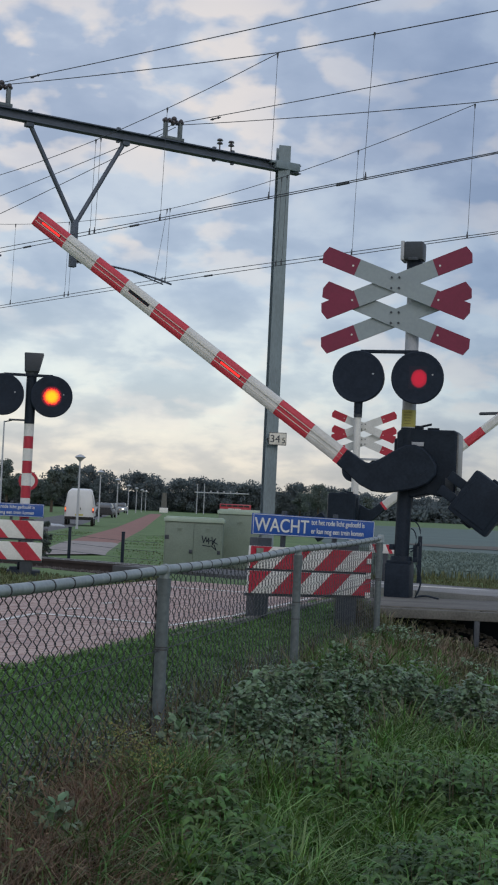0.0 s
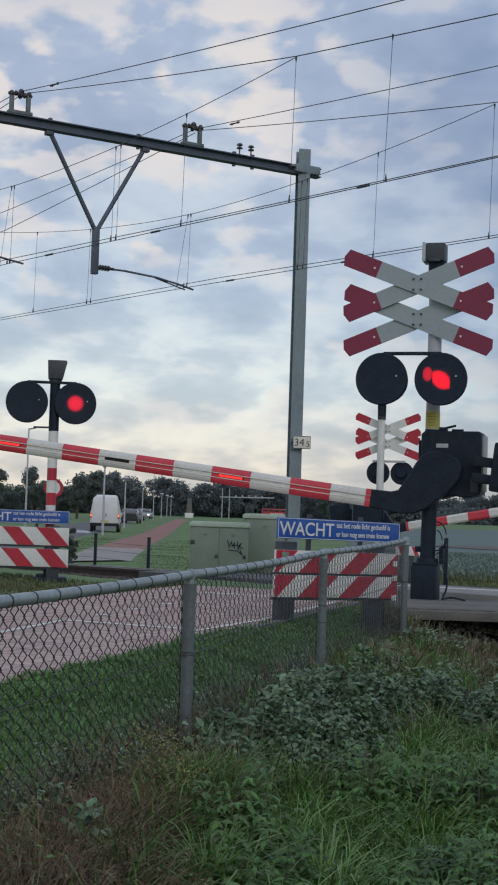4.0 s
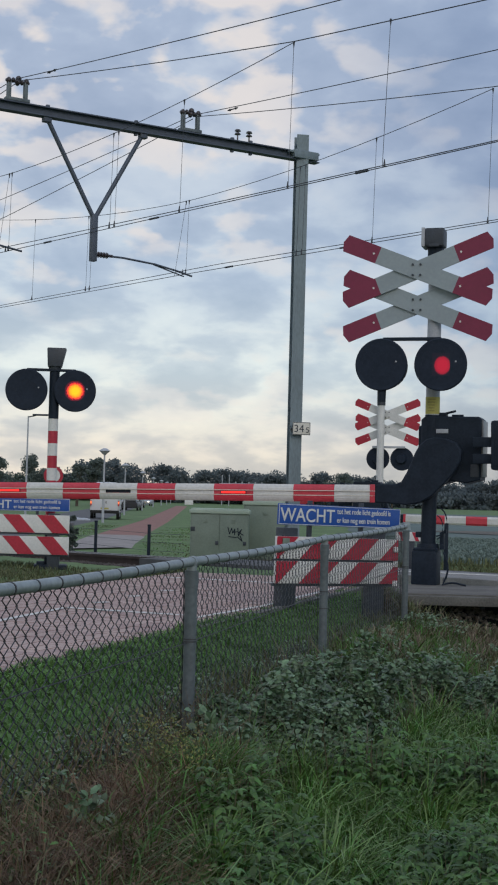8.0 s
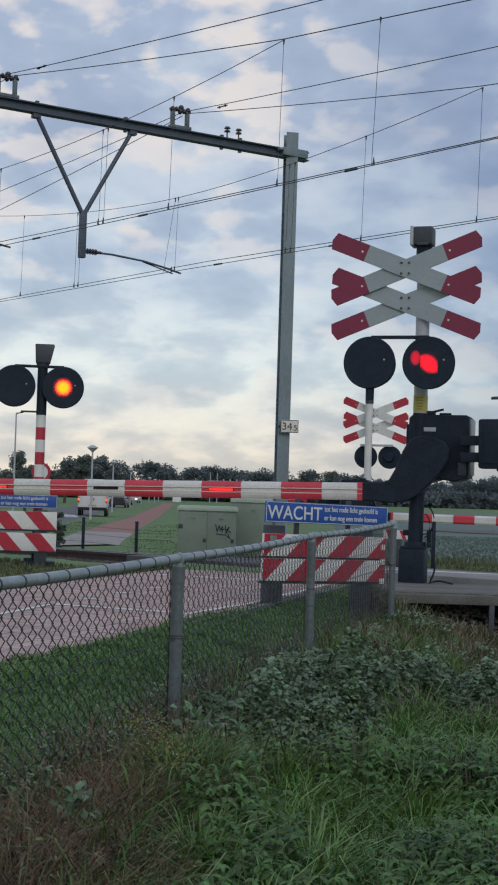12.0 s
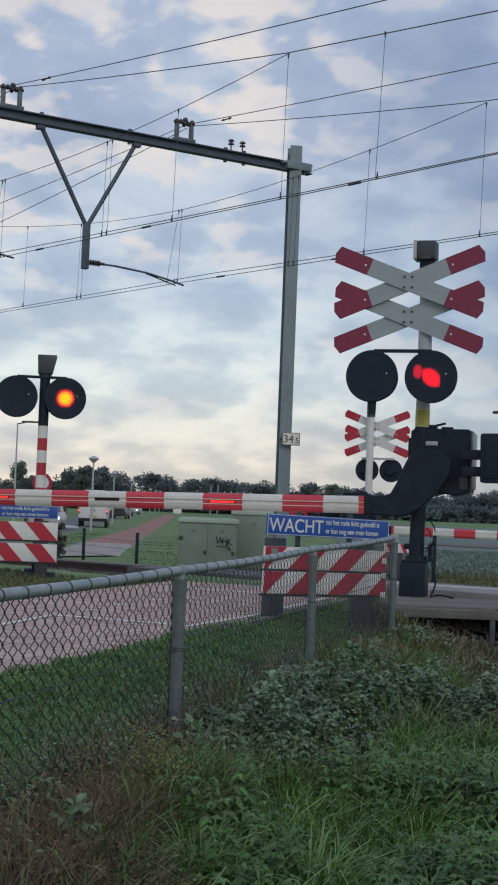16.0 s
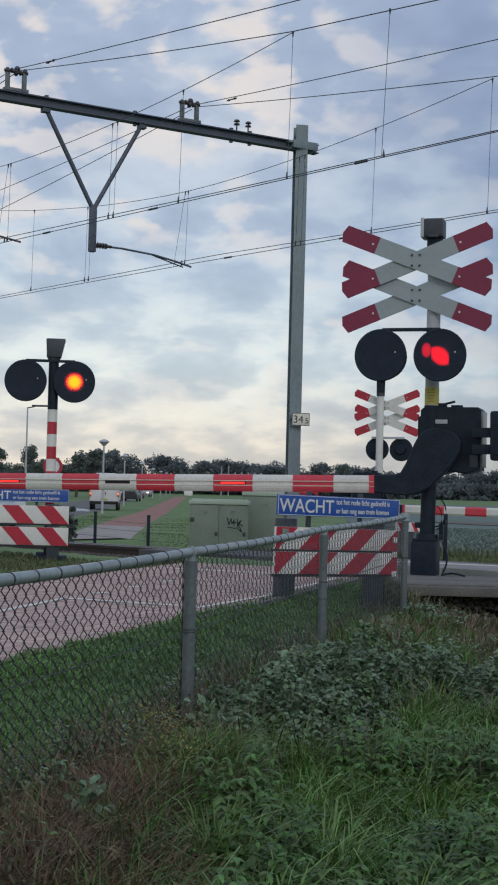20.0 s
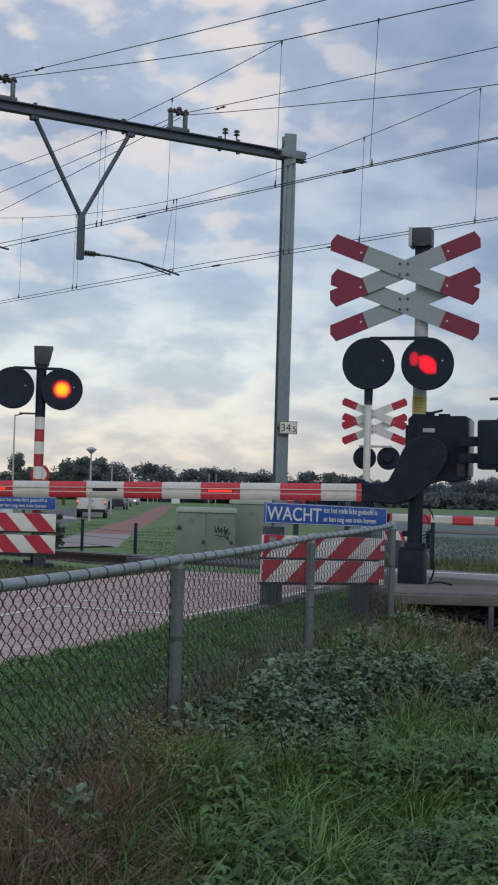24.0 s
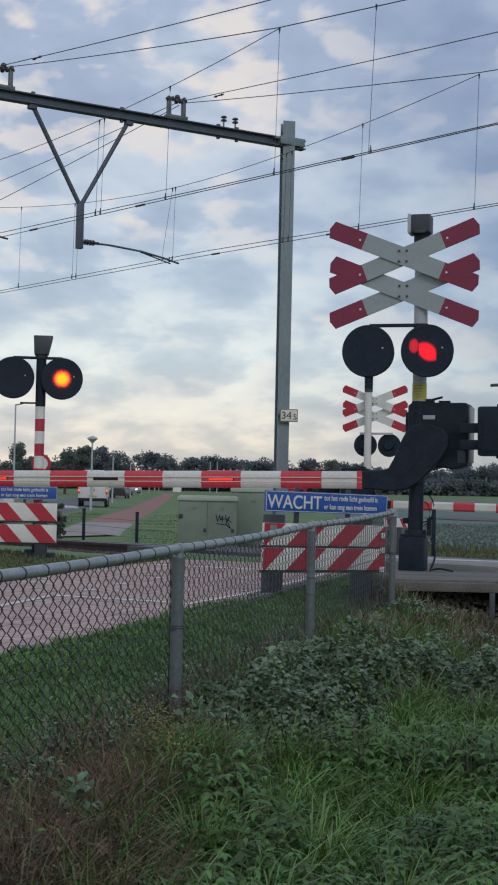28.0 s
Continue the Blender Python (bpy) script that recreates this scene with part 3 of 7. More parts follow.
def build_tracks():
    # ballast bed
    a0, a1 = -6, 76
    c = [tuple(on_track(15.8, a).xy) for a in (a0, 15, 40, a1)]
    strip("ballast_bed", c, (4.0, 4.0), -0.16, M["ballast"], "brown railway ballast under two tracks", "ballast", 2.0, zfun=track_z)
    for q in (NEAR_Q, FAR_Q):
        t = thing("railway_track", Matrix.Identity(4), "rusty railway track with concrete sleepers on ballast", "railway track", "railway tracks", "structure")
        for o in (-0.7525, 0.7525):
            bm = bmesh.new()
            p0, p1 = on_track(q + o, a0), on_track(q + o, a1)
            pm = (p0 + p1) / 2
            zt = track_z(pm.x, pm.y)
            ang = math.atan2(TRACK.y, TRACK.x)
            mid = (p0 + p1) / 2
            for (w, h, zc) in ((0.07, 0.04, -0.02), (0.018, 0.10, -0.09), (0.14, 0.022, -0.150)):
                box(bm, (mid.x, mid.y, zt + zc), (a1 - a0, w, h), 0, Matrix.Rotation(ang, 4, "Z") @ FALL)
            part("rail", bm, M["rail"], t, "rusty steel rail", False)
            bm = bmesh.new()
            box(bm, (mid.x, mid.y, zt + 0.001), (a1 - a0, 0.05, 0.006), 0, Matrix.Rotation(ang, 4, "Z") @ FALL)
            part("running_surface", bm, M["railtop"], t, "bright worn rail head", False)
        bm = bmesh.new()
        box(bm, (0, 0, 0), (0.25, 2.5, 0.16), 0.02)
        me = mesh_of("sleeper", bm, M["concrete"])
        for k in range(60):
            a = -8 + k * 0.6
            p = on_track(q, a)
            s = new("sleeper", me)
            s.parent = t
            s.matrix_local = Matrix.Translation((p.x, p.y, track_z(p.x, p.y) - 0.245)) @ Matrix.Rotation(math.atan2(TRACK.y, TRACK.x), 4, "Z") @ FALL


build_tracks()


# ---------------------------------------------------------------- crossing deck, paths, fields
def build_deck():
    deck = thing("crossing_deck", Matrix.Identity(4), "dark grey crossing panels flush with the rails", "crossing deck", "", "structure")
    ang = math.atan2(TRACK.y, TRACK.x)
    bands = [(11.75, 13.02), (13.17, 14.53), (14.68, 16.87), (17.02, 18.38), (18.53, 20.4)]
    for i, (q0, q1) in enumerate(bands):
        for k in range(8):
            a = 1.0 + 1.9 * k + 0.95
            p = on_track((q0 + q1) / 2, a)
            bm = bmesh.new()
            box(bm, (0, 0, 0), (1.885, q1 - q0, 0.16), 0.012)
            ob = part("deck_panel", bm, M["deckpale"] if k < 6 else M["deckpanel"], deck)
            ob.matrix_local = Matrix.Translation((p.x, p.y, track_z(p.x, p.y) - 0.082 + (0.02 if i == 0 else 0))) @ Matrix.Rotation(ang, 4, "Z") @ FALL
    # white markings on the panels beside the signal
    for (q, a, l, w, r) in ((12.35, 11.2, 3.2, 0.10, 30), (12.75, 12.2, 2.0, 0.12, -22), (13.45, 11.6, 2.4, 0.10, 8), (14.2, 11.2, 1.8, 0.10, 40)):
        p = on_track(q, a)
        bm = bmesh.new()
        box(bm, (0, 0, 0), (l, w, 0.006), 0.0)
        ob = part("road_marking", bm, M["marking"], deck, "worn white paint line")
        ob.matrix_local = Matrix.Translation((p.x, p.y, track_z(p.x, p.y) + 0.025)) @ Matrix.Rotation(ang + radians(r), 4, "Z")


build_deck()


def path_pt(s, o):
    """s along the near cycle path, o to the left of its edge."""
    return PATH_R + PATH_D * s - PATH_N * o


PATH_W = 2.30


def path_z(x, y):
    q = 0.762 * x + 0.647 * y
    return -0.125 * smooth01(10.2, 12.0, q)


def build_near_path():
    bed = thing("cycle_path", Matrix.Identity(4), "red brick cycle path with worn white lines", "cycle path", "", "structure")
    vs, fs = [], []
    n, m = 40, 8
    for i in range(n + 1):
        for k in range(m + 1):
            p = path_pt(-7.5 + i * (11.6 / n), PATH_W * k / m)
            vs.append((p.x, p.y, path_z(p.x, p.y) + 0.009))
    for i in range(n):
        for k in range(m):
            a = i * (m + 1) + k
            fs.append((a, a + m + 1, a + m + 2, a + 1))
    solid("path_bed", vs, fs, M["joint"], "sandy joints between bricks", "", "", bed)
    return bed


cycle_path = build_near_path()
# grey kerb line along the grass edge and the far red path
bm = bmesh.new()
for i in range(5):
    p = path_pt(-1.6 + i * 1.0, -0.05)
    box(bm, (p.x, p.y, path_z(p.x, p.y) - 0.02), (0.07, 0.98, 0.08), 0.008, Matrix.Rotation(math.atan2(-PATH_D.x, PATH_D.y), 4, "Z"))
part("edge_kerb", bm, M["concrete"], cycle_path, "grey concrete edging", False)
strip("far_cycle_path", [(-4.42, 43), (-4.98, 59), (-6.9, 116), (-10.25, 215)], (1.08, 1.08), 0.03, M["path"], "straight red asphalt cycle path between lawns", "cycle path", 2.0)
strip("far_path_apron", [(-4.36, 41.5), (-4.72, 51.8)], (1.10, 1.04), 0.045, M["apron"], "pale concrete slab at the end of the cycle path", "pavement", 1.0)
strip("asphalt_road", [(-8.6, 20), (-9.8, 45), (-11.6, 85), (-16.6, 180), (-24, 340)], (2.5, 2.9), 0.03, M["asphalt"], "grey asphalt road with slow traffic", "road", 3.0)


def sheet(name, corners, nx, ny, lift, material, label, category, ragged=0.0):
    """A piece of ground between four plan corners, its edges uneven by up to ragged metres."""
    a, b, c, d = (Vector(k) for k in corners)
    vs = []
    for j in range(ny + 1):
        for i in range(nx + 1):
            u, v = i / nx, j / ny
            q = a.lerp(b, u).lerp(d.lerp(c, u), v)
            if ragged:
                k = Vector((q.x * 0.17, q.y * 0.17, 3.1))
                q = q + Vector((noise.noise(k), noise.noise(k + Vector((0, 0, 9))))) * ragged
            vs.append((q.x, q.y, ground_z(q.x, q.y) + lift))
    fs = [(j * (nx + 1) + i, j * (nx + 1) + i + 1, (j + 1) * (nx + 1) + i + 1, (j + 1) * (nx + 1) + i) for j in range(ny) for i in range(nx)]
    return solid(name, vs, fs, material, label, category, "structure")


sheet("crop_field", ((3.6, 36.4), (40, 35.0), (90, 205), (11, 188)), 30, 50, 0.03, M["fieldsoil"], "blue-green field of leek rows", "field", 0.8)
sheet("bare_soil_strip", ((9.6, 79), (34, 60), (46, 92), (10.0, 83)), 30, 14, 0.06, M["soil"], "brown bare soil strip across the field", "soil", 2.2)


# ---------------------------------------------------------------- flashing lamps
PERIOD, FLASH0 = 0.6625, 2.0
RIGHT_ON, LEFT_ON = (-0.10, 0.590), (0.545, 0.940)
# spells in which a lamp of the far kerb, and of the near signal, looks low through shutter beat, put in as a dimmer
# face
LOW_FAR = ((2.9, 7.2), (10.9, 11.1), (12.2, 15.1), (21.6, 22.6))
LOW_RIGHT = ((-1.0, 0.5), (6.7, 7.1), (7.9, 9.1), (17.15, 18.2), (25.4, 27.05))
LOW_LEFT = ((-1.0, 0.7), (26.8, 27.05))
LATE = (8.96, 9.02)        # one left-hand flash that starts late


def flash_rows(window, axis, angles, low=()):
    """Turns of a lamp block between its lit, low and dark faces; angles: degrees for each."""
    on, off = window

    def state(t):
        ph = ((t - FLASH0) / PERIOD) % 1.0
        if not (on <= ph < off or on <= ph - 1 < off):
            return "dark"
        if window == LEFT_ON and LATE[0] <= t < LATE[1]:
            return "dark"
        return "low" if any(a <= t < b for a, b in low) else "lit"

    def turned(f, d):
        return ((f - 1) / FPS, pose(0, 0, 0, *(d if a == axis else 0 for a in "xyz")))

    last = frame(28)
    now = angles[state(0.0)]
    rows = [turned(1, now)]
    f = 2
    while f < last - 2:
        want = angles[state((f if (f + 1) % FPS == 1 else f - 1) / FPS)]
        if abs(want - now) > 1:
            step = (want - now + 180) % 360 - 180
            if rows[-1][0] * FPS + 1 < f - 1.5:
                rows.append(turned(f - 1, now))
            if abs(step) > 89.5:
                rows.append(turned(f, now + step / 2))
                f += 1
            rows.append(turned(f, now + step))
            now = want
        f += 1
    rows.append(turned(last, now))
    return rows


FLASHERS = []      # (block, window, axis, place, angles, low spells)
THREE = {"lit": 0, "low": -120, "dark": 120}
TWO = {"lit": 0, "low": 120, "dark": 120}
BAR = {"lit": 0, "low": 89, "dark": 89}


def flasher(name, parent, at, w, h, faces, window, angles, low, label):
    """A three-sided lamp block on an upright axis; its faces look out one at a time."""
    d = w / (2 * math.sqrt(3))
    bm = bmesh.new()
    ring = [(-w / 2, -d), (w / 2, -d), (0.0, 2 * d)]
    lo = [bm.verts.new((x, y, -h / 2)) for x, y in ring]
    hi = [bm.verts.new((x, y, h / 2)) for x, y in ring]
    bm.faces.new(lo[::-1]).material_index = 2
    bm.faces.new(hi).material_index = 2
    for k in range(3):
        f = bm.faces.new((lo[k], lo[(k + 1) % 3], hi[(k + 1) % 3], hi[k]))
        f.material_index = k
    me = mesh_of(name, bm, faces)
    ob = new(name, me)
    ob.parent = parent
    ob["label"] = label
    place = Vector((at[0], at[1] + d, at[2]))
    ob.matrix_local = Matrix.Translation(place)
    FLASHERS.append((ob, window, "z", place, angles, low))
    return ob


def lamp_head(parent, c, r, style, window):
    """A round black backing disc with an opening for its lens, and the lamp body behind."""
    n = 48
    ro = r * (0.49 if style == "direct" else 0.84)
    prof = [(ro, 0.030), (r - 0.012, 0.030), (r, 0.022), (r, -0.006), (r - 0.010, -0.014), (ro + 0.010, -0.0115), (ro, -0.0105)]
    bm = bmesh.new()
    rings = [[bm.verts.new((c[0] + rr * math.cos(2 * math.pi * k / n), c[1] + y, c[2] + rr * math.sin(2 * math.pi * k / n))) for k in range(n)] for (rr, y) in prof]
    for a, b in zip(rings, rings[1:] + rings[:1]):
        for k in range(n):
            bm.faces.new((a[k], a[(k + 1) % n], b[(k + 1) % n], b[k]))
    bmesh.ops.recalc_face_normals(bm, faces=bm.faces[:])
    disc = part("backing_disc", bm, M["disc"], parent, "round black backing disc")
    bm = bmesh.new()          # hollow lamp body behind the disc
    rb, dep = ro * (1.5 if style == "direct" else 1.06), 0.26
    prof = [(rb, 0.026), (rb, dep * 0.8), (rb * 0.8, dep), (0.01, dep)]
    rings = [[bm.verts.new((c[0] + rr * math.cos(2 * math.pi * k / 28), c[1] + y, c[2] + rr * math.sin(2 * math.pi * k / 28))) for k in range(28)] for (rr, y) in prof]
    for a, b in zip(rings[:-1], rings[1:]):
        for k in range(28):
            bm.faces.new((a[k], a[(k + 1) % 28], b[(k + 1) % 28], b[k]))
    bm.faces.new(rings[-1])
    bmesh.ops.recalc_face_normals(bm, faces=bm.faces[:])
    part("lamp_body", bm, M["black"], disc)
    # Pale colour of this screw carries its specular glint.
    bm = bmesh.new()
    sx = ro + 0.02 if style == "direct" else r * 0.58
    tube(bm, (c[0] + sx, c[1] - 0.016, c[2] + 0.03), (c[0] + sx, c[1] + 0.012, c[2] + 0.03), 0.009, 0.009, 10)
    part("disc_screw", bm, M["lgrey"], disc, "small screw with its glint as pale colour")
    cuts = [(0.0, 0.0, 0.252, 0.252)] if style == "direct" else [(0.006, 0.0, 0.182, 0.232), (-0.137, 0.045, 0.100, 0.168)]
    bm = bmesh.new()
    loops = [[(ro * 1.004 * math.cos(2 * math.pi * k / 48), ro * 1.004 * math.sin(2 * math.pi * k / 48)) for k in range(48)]]
    loops += [[(cx + i * w / 2, cz + j * h / 2) for i, j in ((-1, -1), (1, -1), (1, 1), (-1, 1))] for cx, cz, w, h in cuts]
    edges = []
    for loop in loops:
        vs = [bm.verts.new((c[0] + x, c[1] - 0.0100, c[2] + z)) for x, z in loop]
        edges += [bm.edges.new((u, v)) for u, v in zip(vs, vs[1:] + vs[:1])]
    bmesh.ops.triangle_fill(bm, edges=edges, use_beauty=True, normal=(0, -1, 0))
    back = bmesh.ops.extrude_face_region(bm, geom=bm.faces[:])
    bmesh.ops.translate(bm, vec=(0, 0.008, 0), verts=[g for g in back["geom"] if isinstance(g, bmesh.types.BMVert)])
    bmesh.ops.recalc_face_normals(bm, faces=bm.faces[:])
    part("lens_plate", bm, M["disc"], disc, "", False)
    if style == "direct":
        flasher("lens", parent, (c[0], c[1] - 0.0095, c[2]), 0.25, 0.25, [M["directlit"], M["directdim3"], M["disc"]], window, THREE, LOW_FAR, "red signal lens")
    else:
        low = LOW_RIGHT if c[0] > 0 else LOW_LEFT
        flasher("lens", parent, (c[0] + 0.006, c[1] - 0.0095, c[2]), 0.182, 0.232, [M["obliquelit"], M["obliquedim3"], M["disc"]], window, THREE, low, "red signal lens")
        flasher("lens_reflex", parent, (c[0] - 0.137, c[1] - 0.0095, c[2] + 0.045), 0.100, 0.168, [M["reflexlit"], M["disc"], M["disc"]], window, TWO, low, "glowing block for the red reflection in the lens")


def cross_boards(parent, cx, y, cz, half, width, angle, wmat, rmat, tip=0.40):
    """One saltire of two boards with red pointed tips, bolted in the middle."""
    for i, s in enumerate((-1, 1)):      # -1: falls to the right, in front
        rot = Matrix.Rotation(radians(-angle * s), 4, "Y")
        yy = y + i * 0.022
        h = width / 2
        body = [(-half + tip, -h), (half - tip, -h), (half - tip, h), (-half + tip, h)]
        bm = bmesh.new()
        plate(bm, body, yy - 0.009, yy + 0.009)
        bmesh.ops.transform(bm, matrix=Matrix.Translation((cx, 0, cz)) @ rot, verts=bm.verts[:])
        board = part("cross_board", bm, wmat, parent, "grey-white cross board", False)
        for e in (-1, 1):
            pts = [(e * (half - tip), -h), (e * (half - width * 0.17), -h), (e * half, 0.0), (e * (half - width * 0.17), h), (e * (half - tip), h)]
            bm = bmesh.new()
            plate(bm, pts if e > 0 else pts[::-1], yy - 0.010, yy + 0.010)
            bmesh.ops.transform(bm, matrix=Matrix.Translation((cx, 0, cz)) @ rot, verts=bm.verts[:])
            part("red_tip", bm, rmat, board, "dark red board tip", False)
            bm = bmesh.new()
            tube(bm, (e * (half - tip + 0.05), yy - 0.016, 0), (e * (half - tip + 0.05), yy, 0), 0.011, seg=8)
            bmesh.ops.transform(bm, matrix=Matrix.Translation((cx, 0, cz)) @ rot, verts=bm.verts[:])
            part("bolt", bm, M["white"], board)
    for dx in (-0.04, 0.04):
        for dz in (-0.055, 0.055):
            bm = bmesh.new()
            tube(bm, (cx + dx, y - 0.022, cz + dz), (cx + dx, y, cz + dz), 0.012, seg=8)
            part("bolt", bm, M["dgrey"], parent)


# ---------------------------------------------------------------- signal beside the fence
YAW = -17.0


def near_signal():
    t = thing("level_crossing_signal", pose(1.88, 14.62, 0.0, 0, 0, YAW), "level crossing signal with double cross and two round red lamps", "signal", "level crossing signals")
    bm = bmesh.new()
    tube(bm, (0, 0, 1.70), (0, 0, 3.44), 0.072, 0.070, 24)
    part("pole", bm, M["lgrey"], t, "light grey steel pole")
    bm = bmesh.new()
    tube(bm, (-0.02, 0, 0.36), (0, 0, 1.76), 0.078, 0.076, 24)
    tube(bm, (-0.02, 0, 0.36), (-0.02, 0, 0.43), 0.12, 0.11, 24)
    part("lower_pole", bm, M["black"], t, "black lower pole")
    bm = bmesh.new()
    tube(bm, (0, 0, 1.77), (0, 0, 1.945), 0.0745, 0.0745, 24)
    part("sticker", bm, M["yellow"], t, "yellow sticker with small print")
    for z in (1.92, 1.89, 1.86, 1.83, 1.80):
        bm = bmesh.new()
        w = random.uniform(0.05, 0.09)
        box(bm, (0.0, -0.0755, z), (w, 0.004, 0.010))
        part("print_bar", bm, M["stickertext"], t, "unreadable line of print", False)
    # bell housing on top
    bm = bmesh.new()
    box(bm, (0.0, -0.02, 3.60), (0.20, 0.22, 0.19), 0.02)
    box(bm, (0.0, -0.13, 3.51), (0.11, 0.02, 0.03), 0.004)
    bell = part("bell_housing", bm, M["dgrey"], t, "dark box-shaped warning bell")
    bm = bmesh.new()
    box(bm, (-0.116, -0.02, 3.60), (0.036, 0.23, 0.20), 0.008)
    part("side_plate", bm, M["lgrey"], bell)
    bm = bmesh.new()
    tube(bm, (0, 0, 3.40), (0, 0, 3.52), 0.085, 0.085, 20)
    part("collar", bm, M["black"], t)
    cross_boards(t, -0.17, -0.15, 3.254, 0.838, 0.182, 21.6, M["crossw"], M["crossr"], 0.40)
    cross_boards(t, -0.17, -0.10, 2.897, 0.838, 0.182, 21.6, M["crossw"], M["crossr"], 0.40)
    # lamps on a cross arm
    bm = bmesh.new()
    box(bm, (-0.17, -0.33, 2.515), (0.60, 0.04, 0.035), 0.006)
    box(bm, (0.0, -0.19, 2.515), (0.06, 0.30, 0.03), 0.004)
    part("lamp_arm", bm, M["black"], t)
    bm = bmesh.new()
    tube(bm, (-0.47, -0.33, 2.03), (-0.47, -0.33, 1.87), 0.045, 0.040, 16)
    part("lamp_socket", bm, M["black"], t)
    lamp_head(t, (-0.475, -0.38, 2.25), 0.268, "oblique", LEFT_ON)
    lamp_head(t, (0.135, -0.38, 2.25), 0.268, "oblique", RIGHT_ON)
    # foot box
    bm = bmesh.new()
    box(bm, (-0.035, 0, 0.18), (0.265, 0.28, 0.36), 0.025)
    box(bm, (-0.03, 0, 0.372), (0.25, 0.24, 0.03), 0.01)
    box(bm, (0.09, -0.12, 0.37), (0.03, 0.03, 0.04), 0.004)
    part("foot_box", bm, M["black"], t, "black steel foot box")
    pts = [Vector((0.16 + 0.05 * math.sin(k * 0.3875), -0.10 - 0.00375 * k, 0.35 - 0.04125 * k)) for k in range(9)]
    pts += [Vector((0.16 + 0.03 * k, -0.13 + 0.05 * math.sin(k * 0.75), 0.022 + 0.02 * math.sin(k * 0.3875))) for k in range(1, 9)]
    part("cable", sweep(pts, 0.010, 8), M["black"], t, "black rubber cable")
    pts = [Vector((0.07 + 0.11 * math.sin(math.pi * k / 12), -0.05, 0.66 + 0.15 * math.cos(math.pi * k / 12))) for k in range(13)]
    part("cable", sweep(pts, 0.007, 8), M["black"], t, "black hanging cable loop")
    pts = [Vector((0.08 + 0.06 * math.sin(math.pi * k / 10), -0.06, 0.60 + 0.12 * math.cos(math.pi * k / 10))) for k in range(11)]
    part("cable", sweep(pts, 0.006, 8), M["black"], t, "black hanging cable loop")
    for (c, q) in (((0.125, 0.02, 0.47), (0.045, 0.08, 0.16)), ((-0.12, 0.02, 0.52), (0.06, 0.08, 0.06)), ((0.14, -0.06, 0.40), (0.045, 0.06, 0.05)), ((0.16, 0.0, 0.56), (0.03, 0.05, 0.04))):
        bm = bmesh.new()
        box(bm, c, q, 0.008)
        part("junction_box", bm, M["black"], t, "small black junction box")
    return t


near_signal()


# ---------------------------------------------------------------- barriers
BOOMS = []


PIVOT = Vector((-0.117, 0, -0.132))     # the boom's axle in the drive housing, from the housing's middle mark


